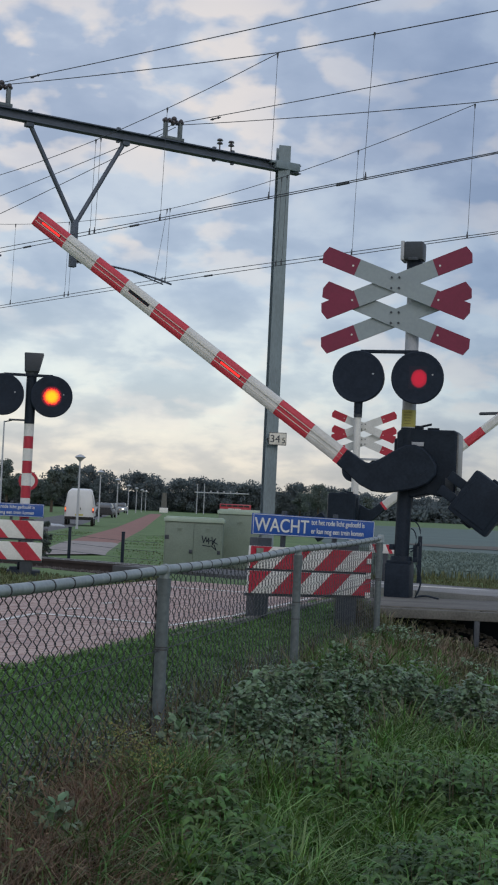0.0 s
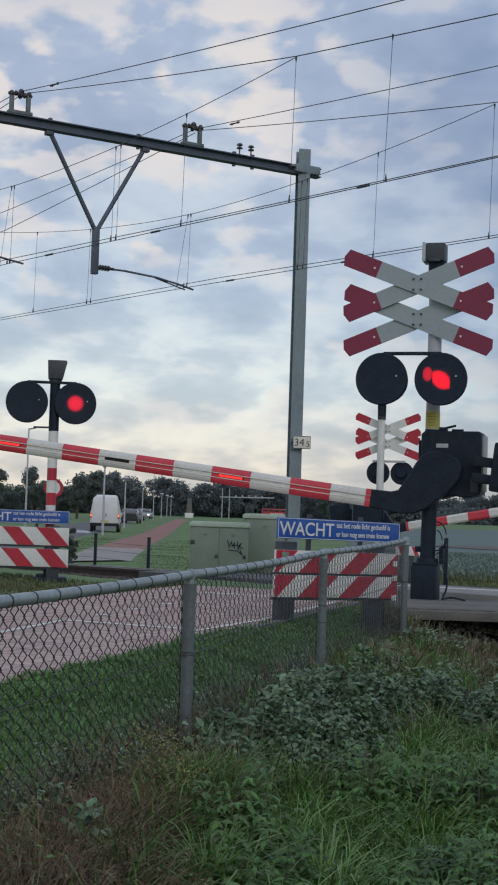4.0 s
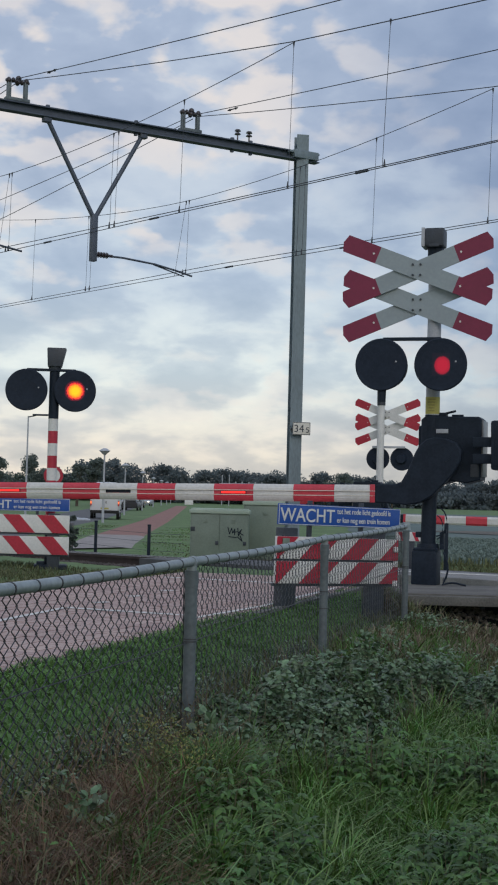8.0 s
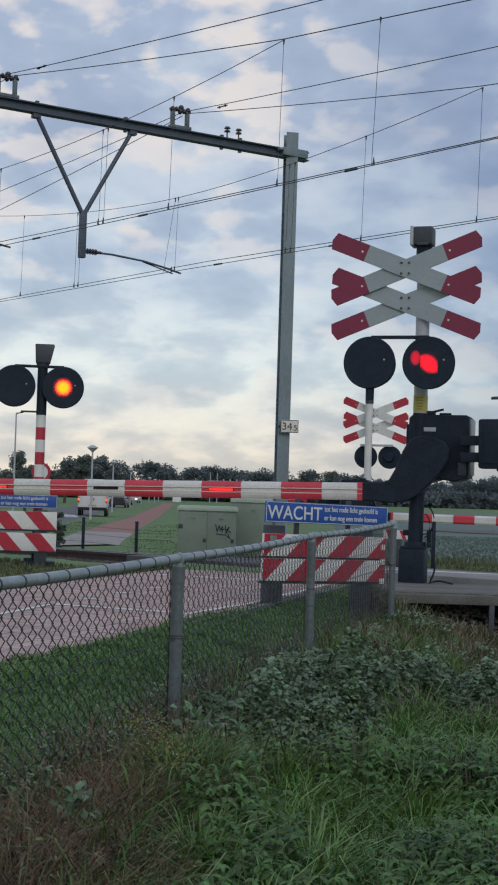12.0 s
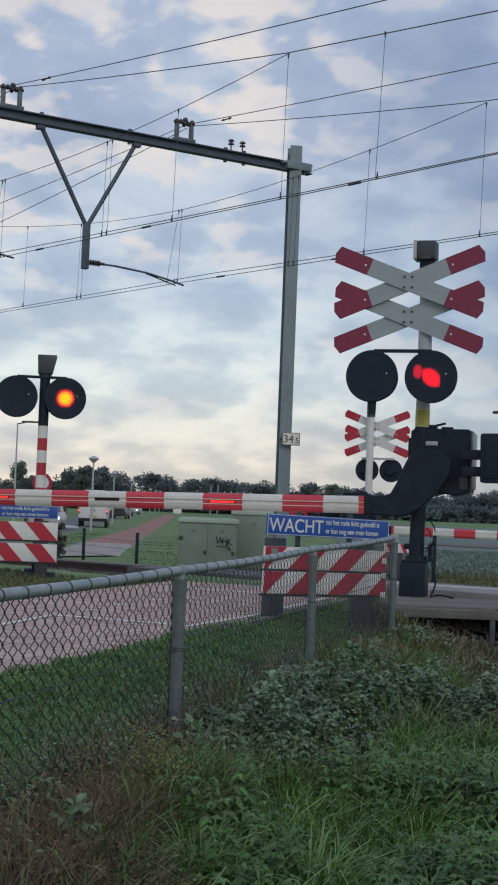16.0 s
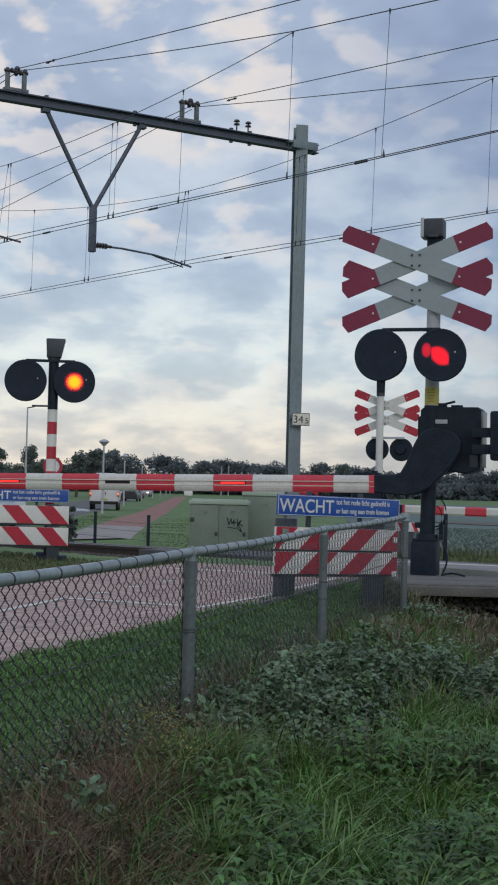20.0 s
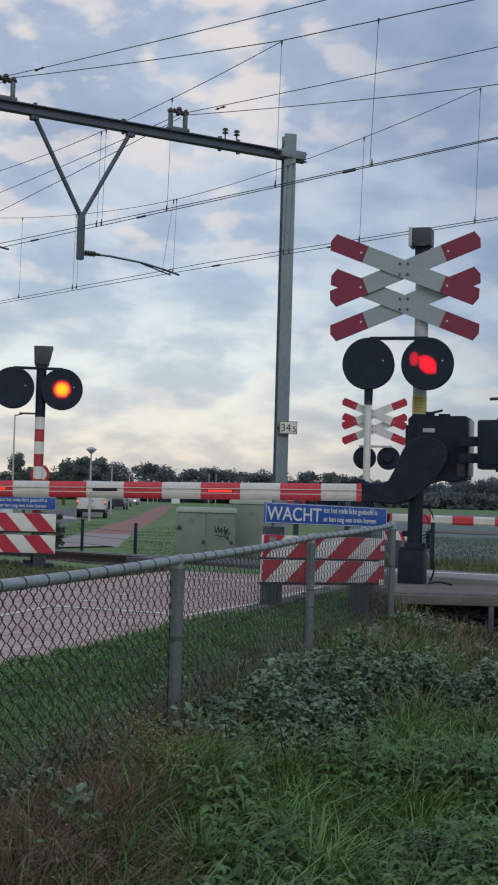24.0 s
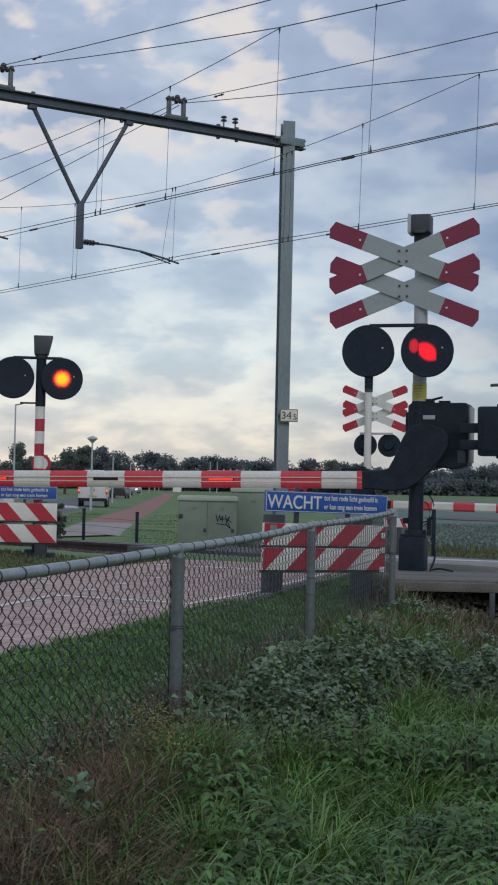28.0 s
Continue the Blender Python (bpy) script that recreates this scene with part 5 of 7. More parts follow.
def overhead_wires():
    def at(q, a, z):
        p = on_track(q, a)
        return Vector((p.x, p.y, z))

    def line(name, pts, r, label):
        cu = bpy.data.curves.new(name, "CURVE")
        cu.dimensions, cu.bevel_depth, cu.bevel_resolution = "3D", r, 1
        sp = cu.splines.new("POLY")
        sp.points.add(len(pts) - 1)
        for k, p in zip(sp.points, pts):
            k.co = (*p, 1)
        tmp = new("wire_source", cu)
        bpy.context.view_layer.update()
        me = bpy.data.meshes.new_from_object(tmp)
        bpy.data.objects.remove(tmp)
        me.materials.clear()
        me.materials.append(M["cable"])
        return tagged(new(name, me), label, "overhead wire", "overhead wires")

    def curve(q, stops, n=12):
        """A hanging cable through (along, height) stops, smoothed by a parabola on each side of the mast."""
        out = []
        for (a0, z0, a1, z1, sag) in stops:
            out += [at(q, a0 + (a1 - a0) * k / n, z0 + (z1 - z0) * k / n - sag * 4 * (k / n) * (1 - k / n)) for k in range(n + 1)]
        return out

    # a: distance along the rails; each track's beam lies at its own a
    for q, am in ((NEAR_Q, 23.55), (FAR_Q, 22.95)):
        zc = 5.46 if q == NEAR_Q else 5.42
        dz = 0 if q == NEAR_Q else -0.06
        line("contact_wire", [at(q, am - 60, zc), at(q, am, zc), at(q, am + 90, zc - (0.25 if q == NEAR_Q else 0.7))], 0.0068, "dark double contact wire over the track")
        gap = (((-60, 0.012), (-14, 0.012), (-6, 0.035), (0, 0.085), (8, 0.10), (30, 0.11), (90, 0.12)) if q == NEAR_Q
               else ((-60, 0.012), (-12, 0.012), (-6, 0.05), (-1, 0.09), (6, 0.06), (14, 0.02), (90, 0.02)))
        line("contact_wire", [at(q, am + a, zc + g - ((0.25 if q == NEAR_Q else 0.7) * a / 90 if a > 0 else 0)) for a, g in gap], 0.0068, "dark double contact wire over the track")
        # carrying cable and feeder from the mast towards both sides
        line("carrying_cable", curve(q, [(am, 8.74 + dz, am - 8.0, 7.66, 0.03), (am - 8.0, 7.66, am - 30, 5.97, 0.05), (am - 30, 5.97, am - 60, 8.7, 0.3)]), 0.0078, "dark carrying cable between masts")
        line("feeder_cable", curve(q - 0.1, [(am, 8.74 + dz, am - 9.3, 7.97 if q == NEAR_Q else 8.16, 0.02), (am - 9.3, 7.97 if q == NEAR_Q else 8.16, am - 60, 8.7, 1.2)]), 0.0078, "dark feeder cable between masts")
        line("carrying_cable", curve(q, [(am, 8.70 + dz, am + 7.5, 7.66 + dz, 0.02), (am + 7.5, 7.66 + dz, am + 35, 6.0, 0.1)]), 0.0078, "dark carrying cable between masts")
        line("feeder_cable", curve(q - 0.1, [(am, 8.72 + dz, am + 7.5, 8.09 + dz, 0.02), (am + 7.5, 8.09 + dz, am + 50, 8.2, 0.8)]), 0.0075, "dark feeder cable between masts")
        # stitch wire under the mast with its droppers
        z_at = lambda a: 6.96 + dz * 0.3 + 0.68 * (abs(a - am - 0.1) / 8.05) ** 1.75
        line("stitch_wire", [at(q, am - 8 + k * 0.8, z_at(am - 8 + k * 0.8)) for k in range(21)], 0.006, "thin stitch wire under the mast")
        drops = [am + 0.05, am + 0.15, am - 3.35, am - 3.5, am - 5.35] + ([am + 6.05, am + 3.6, am + 3.76] if q == FAR_Q else []) + [am - 8.0, am + 8.0]
        for a in drops:
            line("dropper", [at(q, a, z_at(a)), at(q + 0.01, a + (0.35 if a == am + 0.15 else 0.06), zc)], 0.004, "thin dark dropper wire over the track")
        line("dropper", [at(q, am - 10.0, 7.66 - 2.0 * 0.077), at(q, am - 9.9, zc)], 0.004, "thin dark dropper wire over the track")
        # clamps at both ends of the droppers
        bm = bmesh.new()
        for a in drops + [am - 10]:
            p = at(q, a + 0.06, zc + 0.02)
            box(bm, p, (0.030, 0.030, 0.05), 0.006)
            tube(bm, p + Vector((0, 0, 0.02)), p + Vector((0, 0, 0.09)), 0.015, 0.005, 8)
            top = at(q, a, z_at(a) if a > am - 9 else 7.66 - 2.0 * 0.077)
            tube(bm, top - Vector((0, 0, 0.08)), top, 0.006, 0.017, 8)
            ball(bm, top, 0.018, (1, 1, 1), 1)
        for a in (am - 1.3, am - 9.5, am - 4.6):
            p = at(q, a, zc)
            tube(bm, p - TRACK * 0.12, p + TRACK * 0.12, 0.018, seg=8)
        me = mesh_of("wire_clamps", bm, M["cable"])
        tagged(new("wire_clamps", me), "small dark clamps on the contact wire", "wire clamps", "", "stuff")
        p = at(q - 0.05, am - 1.35, 8.74 + dz - 0.11)
        bm = bmesh.new()
        for k in (-1, 1):
            ball(bm, p + TRACK * 0.09 * k, 0.026, (1, 1, 1), 2)
        tube(bm, p - TRACK * 0.15, p + TRACK * 0.15, 0.014, seg=8)
        tagged(new("cable_splice", mesh_of("cable_splice", bm, M["cable"])), "dark splice on the feeder cable", "splice")


overhead_wires()


# ---------------------------------------------------------------- far signal and barrier
def far_signal():
    z0 = -0.50
    t = thing("level_crossing_signal", pose(2.94, 31.9, z0, 0, 0, -17), "distant white crossing signal with double cross and dark lamps", "signal", "level crossing signals")
    bm = bmesh.new()
    tube(bm, (0, 0, 0), (0, 0, 3.52), 0.085, 0.08, 20)
    part("pole", bm, M["white"], t, "white pole")
    bm = bmesh.new()
    tube(bm, (0, 0, 3.50), (0, 0, 3.9), 0.095, 0.10, 16)
    box(bm, (0, 0, 4.0), (0.24, 0.22, 0.22), 0.02)
    part("bell_housing", bm, M["dgrey"], t, "dark warning bell housing")
    cross_boards(t, 0.12, 0.12, 3.300, 0.80, 0.175, 21.6, M["white"], M["red"], 0.36)
    cross_boards(t, 0.12, 0.17, 2.960, 0.80, 0.175, 21.6, M["white"], M["red"], 0.36)
    bm = bmesh.new()
    box(bm, (0.18, 0.05, 2.56), (0.75, 0.05, 0.05), 0.006)
    part("lamp_arm", bm, M["lgrey"], t)
    for x in (-0.08, 0.47):
        bm = bmesh.new()
        tube(bm, (x, 0.11, 2.30), (x, 0.17, 2.30), 0.262, 0.262, 40)
        tube(bm, (x, 0.02, 2.30), (x, 0.12, 2.30), 0.10, 0.12, 20)
        part("backing_disc", bm, M["disc"], t, "round black lamp disc seen from behind")
    bm = bmesh.new()
    box(bm, (0, 0, 0.2), (0.36, 0.32, 0.40), 0.02)
    part("foot_box", bm, M["black"], t)


far_signal()
barrier(pose(2.69, 32.0, -0.48, 0, 0, 163), "lowering red and white striped barrier beyond the tracks", boom_h=0.20, step=0.47, sections=10)


# ---------------------------------------------------------------- chain-link fence
def fence():
    t = thing("chain_link_fence", Matrix.Identity(4), "galvanised chain-link fence with round top rail", "fence")
    posts = [(-0.93, 3.33), (-0.228, 5.85), (0.463, 8.5), (1.24, 11.1)]
    tops = [0.585, 0.593, 0.628, 0.668]
    P = [Vector((x, y, z)) for (x, y), z in zip(posts, tops)]
    for i, p in enumerate(P):
        g = ground_z(p.x, p.y) - 0.15
        bm = bmesh.new()
        tube(bm, (p.x, p.y, g), (p.x, p.y, p.z - 0.035), 0.0255, 0.0255, 20)
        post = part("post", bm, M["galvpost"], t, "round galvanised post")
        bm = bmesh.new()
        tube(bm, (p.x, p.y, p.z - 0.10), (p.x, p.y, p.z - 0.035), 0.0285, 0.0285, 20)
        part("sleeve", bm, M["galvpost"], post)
        for dz in (-0.32, -0.42 if i == 2 else -0.33):
            bm = bmesh.new()
            tube(bm, (p.x, p.y, p.z + dz), (p.x, p.y, p.z + dz + 0.006), 0.0272, 0.0272, 16)
            part("wire_band", bm, M["wire"], post)
    bm = bmesh.new()
    tube(bm, (P[3].x, P[3].y, P[3].z - 0.03), (P[3].x, P[3].y, P[3].z + 0.03), 0.036, 0.03, 16)
    part("post_cap", bm, M["galv"], t, "black plastic cap")
    for i, (a, b) in enumerate(zip(P[:-1], P[1:])):
        n = 10
        pts = [a.lerp(b, k / n) + Vector((0, 0, -0.010 * math.sin(math.pi * k / n))) for k in range(n + 1)]
        bm = sweep(pts, 0.0195, 14)
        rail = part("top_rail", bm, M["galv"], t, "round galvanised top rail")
        m = int((b - a).length / 0.165)
        for k in range(1, m):
            c = a.lerp(b, k / m) + Vector((0, 0, -0.010 * math.sin(math.pi * k / m)))
            d = (b - a).normalized()
            bm = bmesh.new()
            tube(bm, c - d * 0.004, c + d * 0.004, 0.0215, 0.0215, 12)
            part("wire_tie", bm, M["wire"], rail, "dark wire tie", False)
        bm = bmesh.new()          # clamp at the post
        d = (b - a).normalized()
        tube(bm, a - d * 0.016, a + d * 0.016, 0.0245, 0.0245, 14)
        tube(bm, a + Vector((0, 0, -0.06)), a + Vector((0, 0, 0.0)), 0.020, 0.022, 12)
        part("rail_clamp", bm, M["galv"], t, "galvanised rail clamp")
        # two straining wires
        for dz in (0.33, 0.92):
            bm = bmesh.new()
            tube(bm, a - Vector((0, 0, dz)), b - Vector((0, 0, dz)), 0.0022, seg=6)
            part("straining_wire", bm, M["wire"], t)
    # diamond mesh: zigzag wires hooked into one another
    vs, fs = [], []
    cell, high, r = 0.079, 0.0245, 0.0023
    side = FENCE_N
    for i, (a, b) in enumerate(zip(P[:-1], P[1:])):
        L = (b - a).length
        d = (b - a) / L
        cols = int(L / cell)
        for c in range(cols + 1):
            for s in (-1, 1):
                prev = None
                n = 39
                for k in range(n + 1):
                    x = c * cell + (0.0 if s > 0 else cell * 0.5) + (cell * 0.5 * (1 if (k % 2 == 0) == (s > 0) else 0))
                    zz = 0.02 + k * high
                    top = a + d * min(L, x)
                    wob = 0.006 * noise.noise(Vector((top.x * 3, top.y * 3, zz * 3)))
                    cur = Vector((top.x, top.y, top.z - zz)) + side * (wob * 0.6 + 0.003 * s - 0.031) + d * wob
                    if prev is not None:
                        base = len(vs)
                        dirn = (cur - prev).normalized()
                        u = dirn.cross(side).normalized() * r
                        v = side * r
                        for p in (prev, cur):
                            vs += [p + u, p - u * 0.5 + v * 0.87, p - u * 0.5 - v * 0.87]
                        fs += [(base, base + 1, base + 4, base + 3), (base + 1, base + 2, base + 5, base + 4), (base + 2, base, base + 3, base + 5)]
                    prev = cur
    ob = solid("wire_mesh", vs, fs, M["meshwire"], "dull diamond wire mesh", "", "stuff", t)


fence()


# ---------------------------------------------------------------- concrete platform by the signal
def platform():
    t = thing("signal_platform", pose(1.50, 13.05, 0, 0, 0, -1.0), "grey concrete platform slab on short posts", "platform", "", "structure")
    x = 0
    for w in (1.05, 1.05, 1.05, 1.05):
        bm = bmesh.new()
        box(bm, (x + w / 2 - 0.12, 0.80, -0.046), (w - 0.008, 1.48, 0.088), 0.012)
        part("concrete_slab", bm, M["concrete"], t)
        x += w
    for k in range(9):          # grooved boards lie on the slabs
        bm = bmesh.new()
        box(bm, (1.98, 0.155 + 0.165 * k, 0.004), (4.2, 0.155, 0.014), 0.004)
        part("deck_board", bm, M["board"], t)
    bm = bmesh.new()
    box(bm, (1.98, 0.03, -0.048), (4.2, 0.06, 0.085), 0.01)
    part("edge_beam", bm, M["concrete"], t, "grey edge beam")
    for x in (0.05, 0.78, 1.55, 2.6):
        bm = bmesh.new()
        box(bm, (x, 0.95, -0.40), (0.10, 0.12, 0.60), 0.012)
        part("support_post", bm, M["dgrey"], t, "short support post")
    bm = bmesh.new()
    box(bm, (0.885, 0.03, -0.34), (0.052, 0.05, 0.50), 0.006)
    part("front_post", bm, M["dgrey"], t, "weathered grey post under the edge")
    # Black backing added so that the void under the slab stays dark.
    bm = bmesh.new()
    box(bm, (1.9, 1.1, -0.42), (4.2, 0.12, 0.62), 0.01)
    part("back_wall", bm, M["black"], t, "black backing added for the dark void under the slab")


platform()


def rubble():
    rnd = random.Random(5)
    bm = bmesh.new()
    for _ in range(900):
        x, y = rnd.uniform(1.95, 3.3), rnd.uniform(12.75, 13.8)
        r = rnd.uniform(0.010, 0.024) if rnd.random() < 0.85 else rnd.uniform(0.024, 0.038)
        q = bmesh.ops.create_icosphere(bm, subdivisions=1, radius=r)
        bmesh.ops.scale(bm, vec=(1, rnd.uniform(0.6, 1), rnd.uniform(0.5, 0.8)), verts=q["verts"])
        for v in q["verts"]:
            v.co += Vector([rnd.uniform(-0.15, 0.15) * r for _ in range(3)])
        bmesh.ops.translate(bm, vec=(x, y, ground_z(x, y) + r * 0.4 + 0.30 * smooth01(12.6, 13.7, y)), verts=q["verts"])
    tagged(new("rubble", mesh_of("rubble", bm, M["rubble"])), "brown stones under the platform", "rubble", "", "stuff")


rubble()
# Dark soil, its colour darkened further to carry on the slab's shadow.
strip("trench_soil", [(1.2, 12.75), (4.2, 12.75)], (0.75, 0.75), 0.012, M["darksoil"], "dark soil carrying the slab's shade under the platform edge", "soil", 0.2)


# ---------------------------------------------------------------- relay cabinets
def cabinet(m, w, h, d, label, doors=2):
    t = thing("relay_cabinet", m, label, "cabinet", "relay cabinets")
    bm = bmesh.new()
    box(bm, (0, 0, h / 2), (w, d, h), 0.012)
    part("body", bm, M["cab"], t, "grey-green steel body")
    bm = bmesh.new()
    box(bm, (0, 0, h + 0.03), (w + 0.06, d + 0.08, 0.09), 0.015)
    box(bm, (0, 0, h + 0.085), (w - 0.02, d - 0.05, 0.04), 0.012)
    part("roof", bm, M["cabtop"], t, "overhanging roof, its lit top as paler green")
    bm = bmesh.new()
    box(bm, (0, 0, 0.03), (w + 0.02, d + 0.02, 0.08), 0.01)
    part("plinth", bm, M["concrete"], t)
    for k in range(doors):
        dw = (w - 0.06) / doors
        cx = -w / 2 + 0.03 + dw * (k + 0.5)
        bm = bmesh.new()
        box(bm, (cx, -d / 2 - 0.008, h / 2 + 0.03), (dw - 0.012, 0.016, h - 0.14), 0.006)
        door = part("door", bm, M["cab"], t, "grey-green cabinet door")
        bm = bmesh.new()
        box(bm, (cx + dw * 0.42, -d / 2 - 0.026, h * 0.40), (0.07, 0.02, 0.09), 0.006)
        part("handle", bm, M["dgrey"], door, "dark handle")
        bm = bmesh.new()
        for j in range(3):
            box(bm, (cx, -d / 2 - 0.02, h * 0.86 - j * 0.03), (0.12, 0.01, 0.012), 0.002)
        part("vent", bm, M["cab"], door)
    return t


cab = cabinet(pose(-0.66, 33.3, -0.70, 0, 0, -2), 1.36, 1.16, 0.62, "grey-green relay cabinet with graffiti beside the tracks")
# illegible tag: plain dark strokes
for (x0, z0, x1, z1) in ((0.20, 0.84, 0.24, 0.68), (0.24, 0.68, 0.29, 0.82), (0.29, 0.82, 0.31, 0.70), (0.31, 0.70, 0.36, 0.80), (0.36, 0.80, 0.36, 0.66), (0.33, 0.72, 0.43, 0.74),
                         (0.43, 0.82, 0.45, 0.64), (0.45, 0.64, 0.52, 0.79), (0.52, 0.79, 0.46, 0.72), (0.46, 0.72, 0.56, 0.66), (0.42, 0.62, 0.54, 0.52), (0.54, 0.52, 0.49, 0.64), (0.22, 0.62, 0.40, 0.60)):
    bm = bmesh.new()
    a = math.atan2(z1 - z0, x1 - x0)
    box(bm, ((x0 + x1) / 2, -0.332, (z0 + z1) / 2), (math.hypot(x1 - x0, z1 - z0) + 0.012, 0.004, 0.020), 0, Matrix.Rotation(-a, 4, "Y"))
    part("paint_stroke", bm, M["black"], cab, "dark spray paint stroke", False)
bm = bmesh.new()
box(bm, (-0.62, -0.33, 0.78), (0.10, 0.02, 0.10), 0.004)
part("number_plate_bar", bm, M["dgrey"], cab, "dark small plate")
cabinet(pose(0.42, 34.3, -0.70, 0, 0, -2), 1.05, 1.38, 0.70, "taller grey-green relay cabinet behind the first one", 1)


# ---------------------------------------------------------------- far post-and-wire fence
def wire_fence():
    t = thing("post_and_wire_fence", Matrix.Identity(4), "dark posts with thin wires in front of the cycle path", "fence")
    pts = [(-5.6, 38.6), (-3.86, 35.9), (-2.32, 33.2), (-1.45, 32.2)]
    for (x, y) in pts[1:3]:
        z = ground_z(x, y)
        bm = bmesh.new()
        box(bm, (x, y, z + 0.45), (0.075, 0.075, 1.0), 0.008)
        box(bm, (x, y, z + 0.97), (0.085, 0.085, 0.04), 0.008)
        part("post", bm, M["black"], t, "black plastic post")
    for h in (0.38, 0.58, 0.78):
        bm = bmesh.new()
        for (a, b) in zip(pts[:-1], pts[1:]):
            tube(bm, (a[0], a[1], ground_z(*a) + h), (b[0], b[1], ground_z(*b) + h), 0.0045, seg=6)
        part("wire", bm, M["cable"], t)
    t2 = thing("marker_post", pose(3.81, 27.2, -0.47), "dark marker post at the field edge", "post")
    bm = bmesh.new()
    box(bm, (0, 0, 0.45), (0.075, 0.075, 0.94), 0.01)
    part("post", bm, M["black"], t2)


wire_fence()


# ---------------------------------------------------------------- lamp posts
def lamp_post(m, h, label, arm=False):
    t = thing("street_lamp", m, label, "street lamp", "street lamps")
    bm = bmesh.new()
    tube(bm, (0, 0, 0), (0, 0, h), 0.075, 0.045, 12)
    part("pole", bm, M["lgrey"], t, "grey steel pole")
    bm = bmesh.new()
    if arm:
        tube(bm, (0, 0, h - 0.06), (0.5, 0, h + 0.05), 0.04, 0.04, 10)
        vs = box(bm, (0.85, 0, h + 0.10), (1.1, 0.30, 0.12), 0.04)
        part("lamp_head", bm, M["dgrey"], t, "flat dark lamp head")
    else:
        tube(bm, (0, 0, h - 0.04), (0, 0, h + 0.20), 0.05, 0.30, 20)
        tube(bm, (0, 0, h + 0.20), (0, 0, h + 0.30), 0.34, 0.20, 20)
        tube(bm, (0, 0, h + 0.30), (0, 0, h + 0.36), 0.20, 0.06, 20)
        part("lamp_head", bm, M["lgrey"], t, "grey cone-shaped lamp head")
    return t


for (x, y, top) in ((-8.24, 80, 3.38), (-10.03, 114, 3.25), (-11.18, 148, 3.18), (-12.87, 190, 3.08), (-13.53, 218, 3.03), (-13.91, 239, 2.97), (-14.51, 262, 2.95)):
    lamp_post(pose(x, y, ground_z(x, y)), top - ground_z(x, y) - 0.36, "slim grey street lamp with cone head beside the cycle path")
lamp_post(pose(-15.0, 95, ground_z(-15.0, 95)), 6.75, "tall street lamp with a flat arm head", True)
lamp_post(pose(12.55, 60, ground_z(12.55, 60), 0, 4, 180), 6.15, "tall street lamp with a flat arm head", True)


# ---------------------------------------------------------------- vehicles
def wheel(parent, x, y, r, w=0.2):
    bm = bmesh.new()
    tube(bm, (x - w / 2, y, r), (x + w / 2, y, r), r, r, 20)
    wl = part("wheel", bm, M["rubber"], parent, "black tyre")
    bm = bmesh.new()
    tube(bm, (x - w / 2 - 0.01, y, r), (x + w / 2 + 0.01, y, r), r * 0.6, r * 0.6, 16)
    part("rim", bm, M["lgrey"], wl)


def body_of(sections, bevel=0.05):
    """A body lofted through cross sections (y, half width low, half width high, z low, z waist, z top, half width top)."""
    bm = bmesh.new()
    rings = []
    for (y, wl, ww, z0, z1, z2, wt) in sections:
        rings.append([bm.verts.new(p) for p in ((-wl, y, z0), (wl, y, z0), (ww, y, z1), (wt, y, z2), (-wt, y, z2), (-ww, y, z1))])
    for a, b in zip(rings[:-1], rings[1:]):
        for k in range(6):
            bm.faces.new((a[k], a[(k + 1) % 6], b[(k + 1) % 6], b[k]))
    bm.faces.new(rings[0][::-1]); bm.faces.new(rings[-1])
    bmesh.ops.recalc_face_normals(bm, faces=bm.faces[:])
    bmesh.ops.bevel(bm, geom=bm.edges[:], offset=bevel, segments=2, affect="EDGES")
    return bm


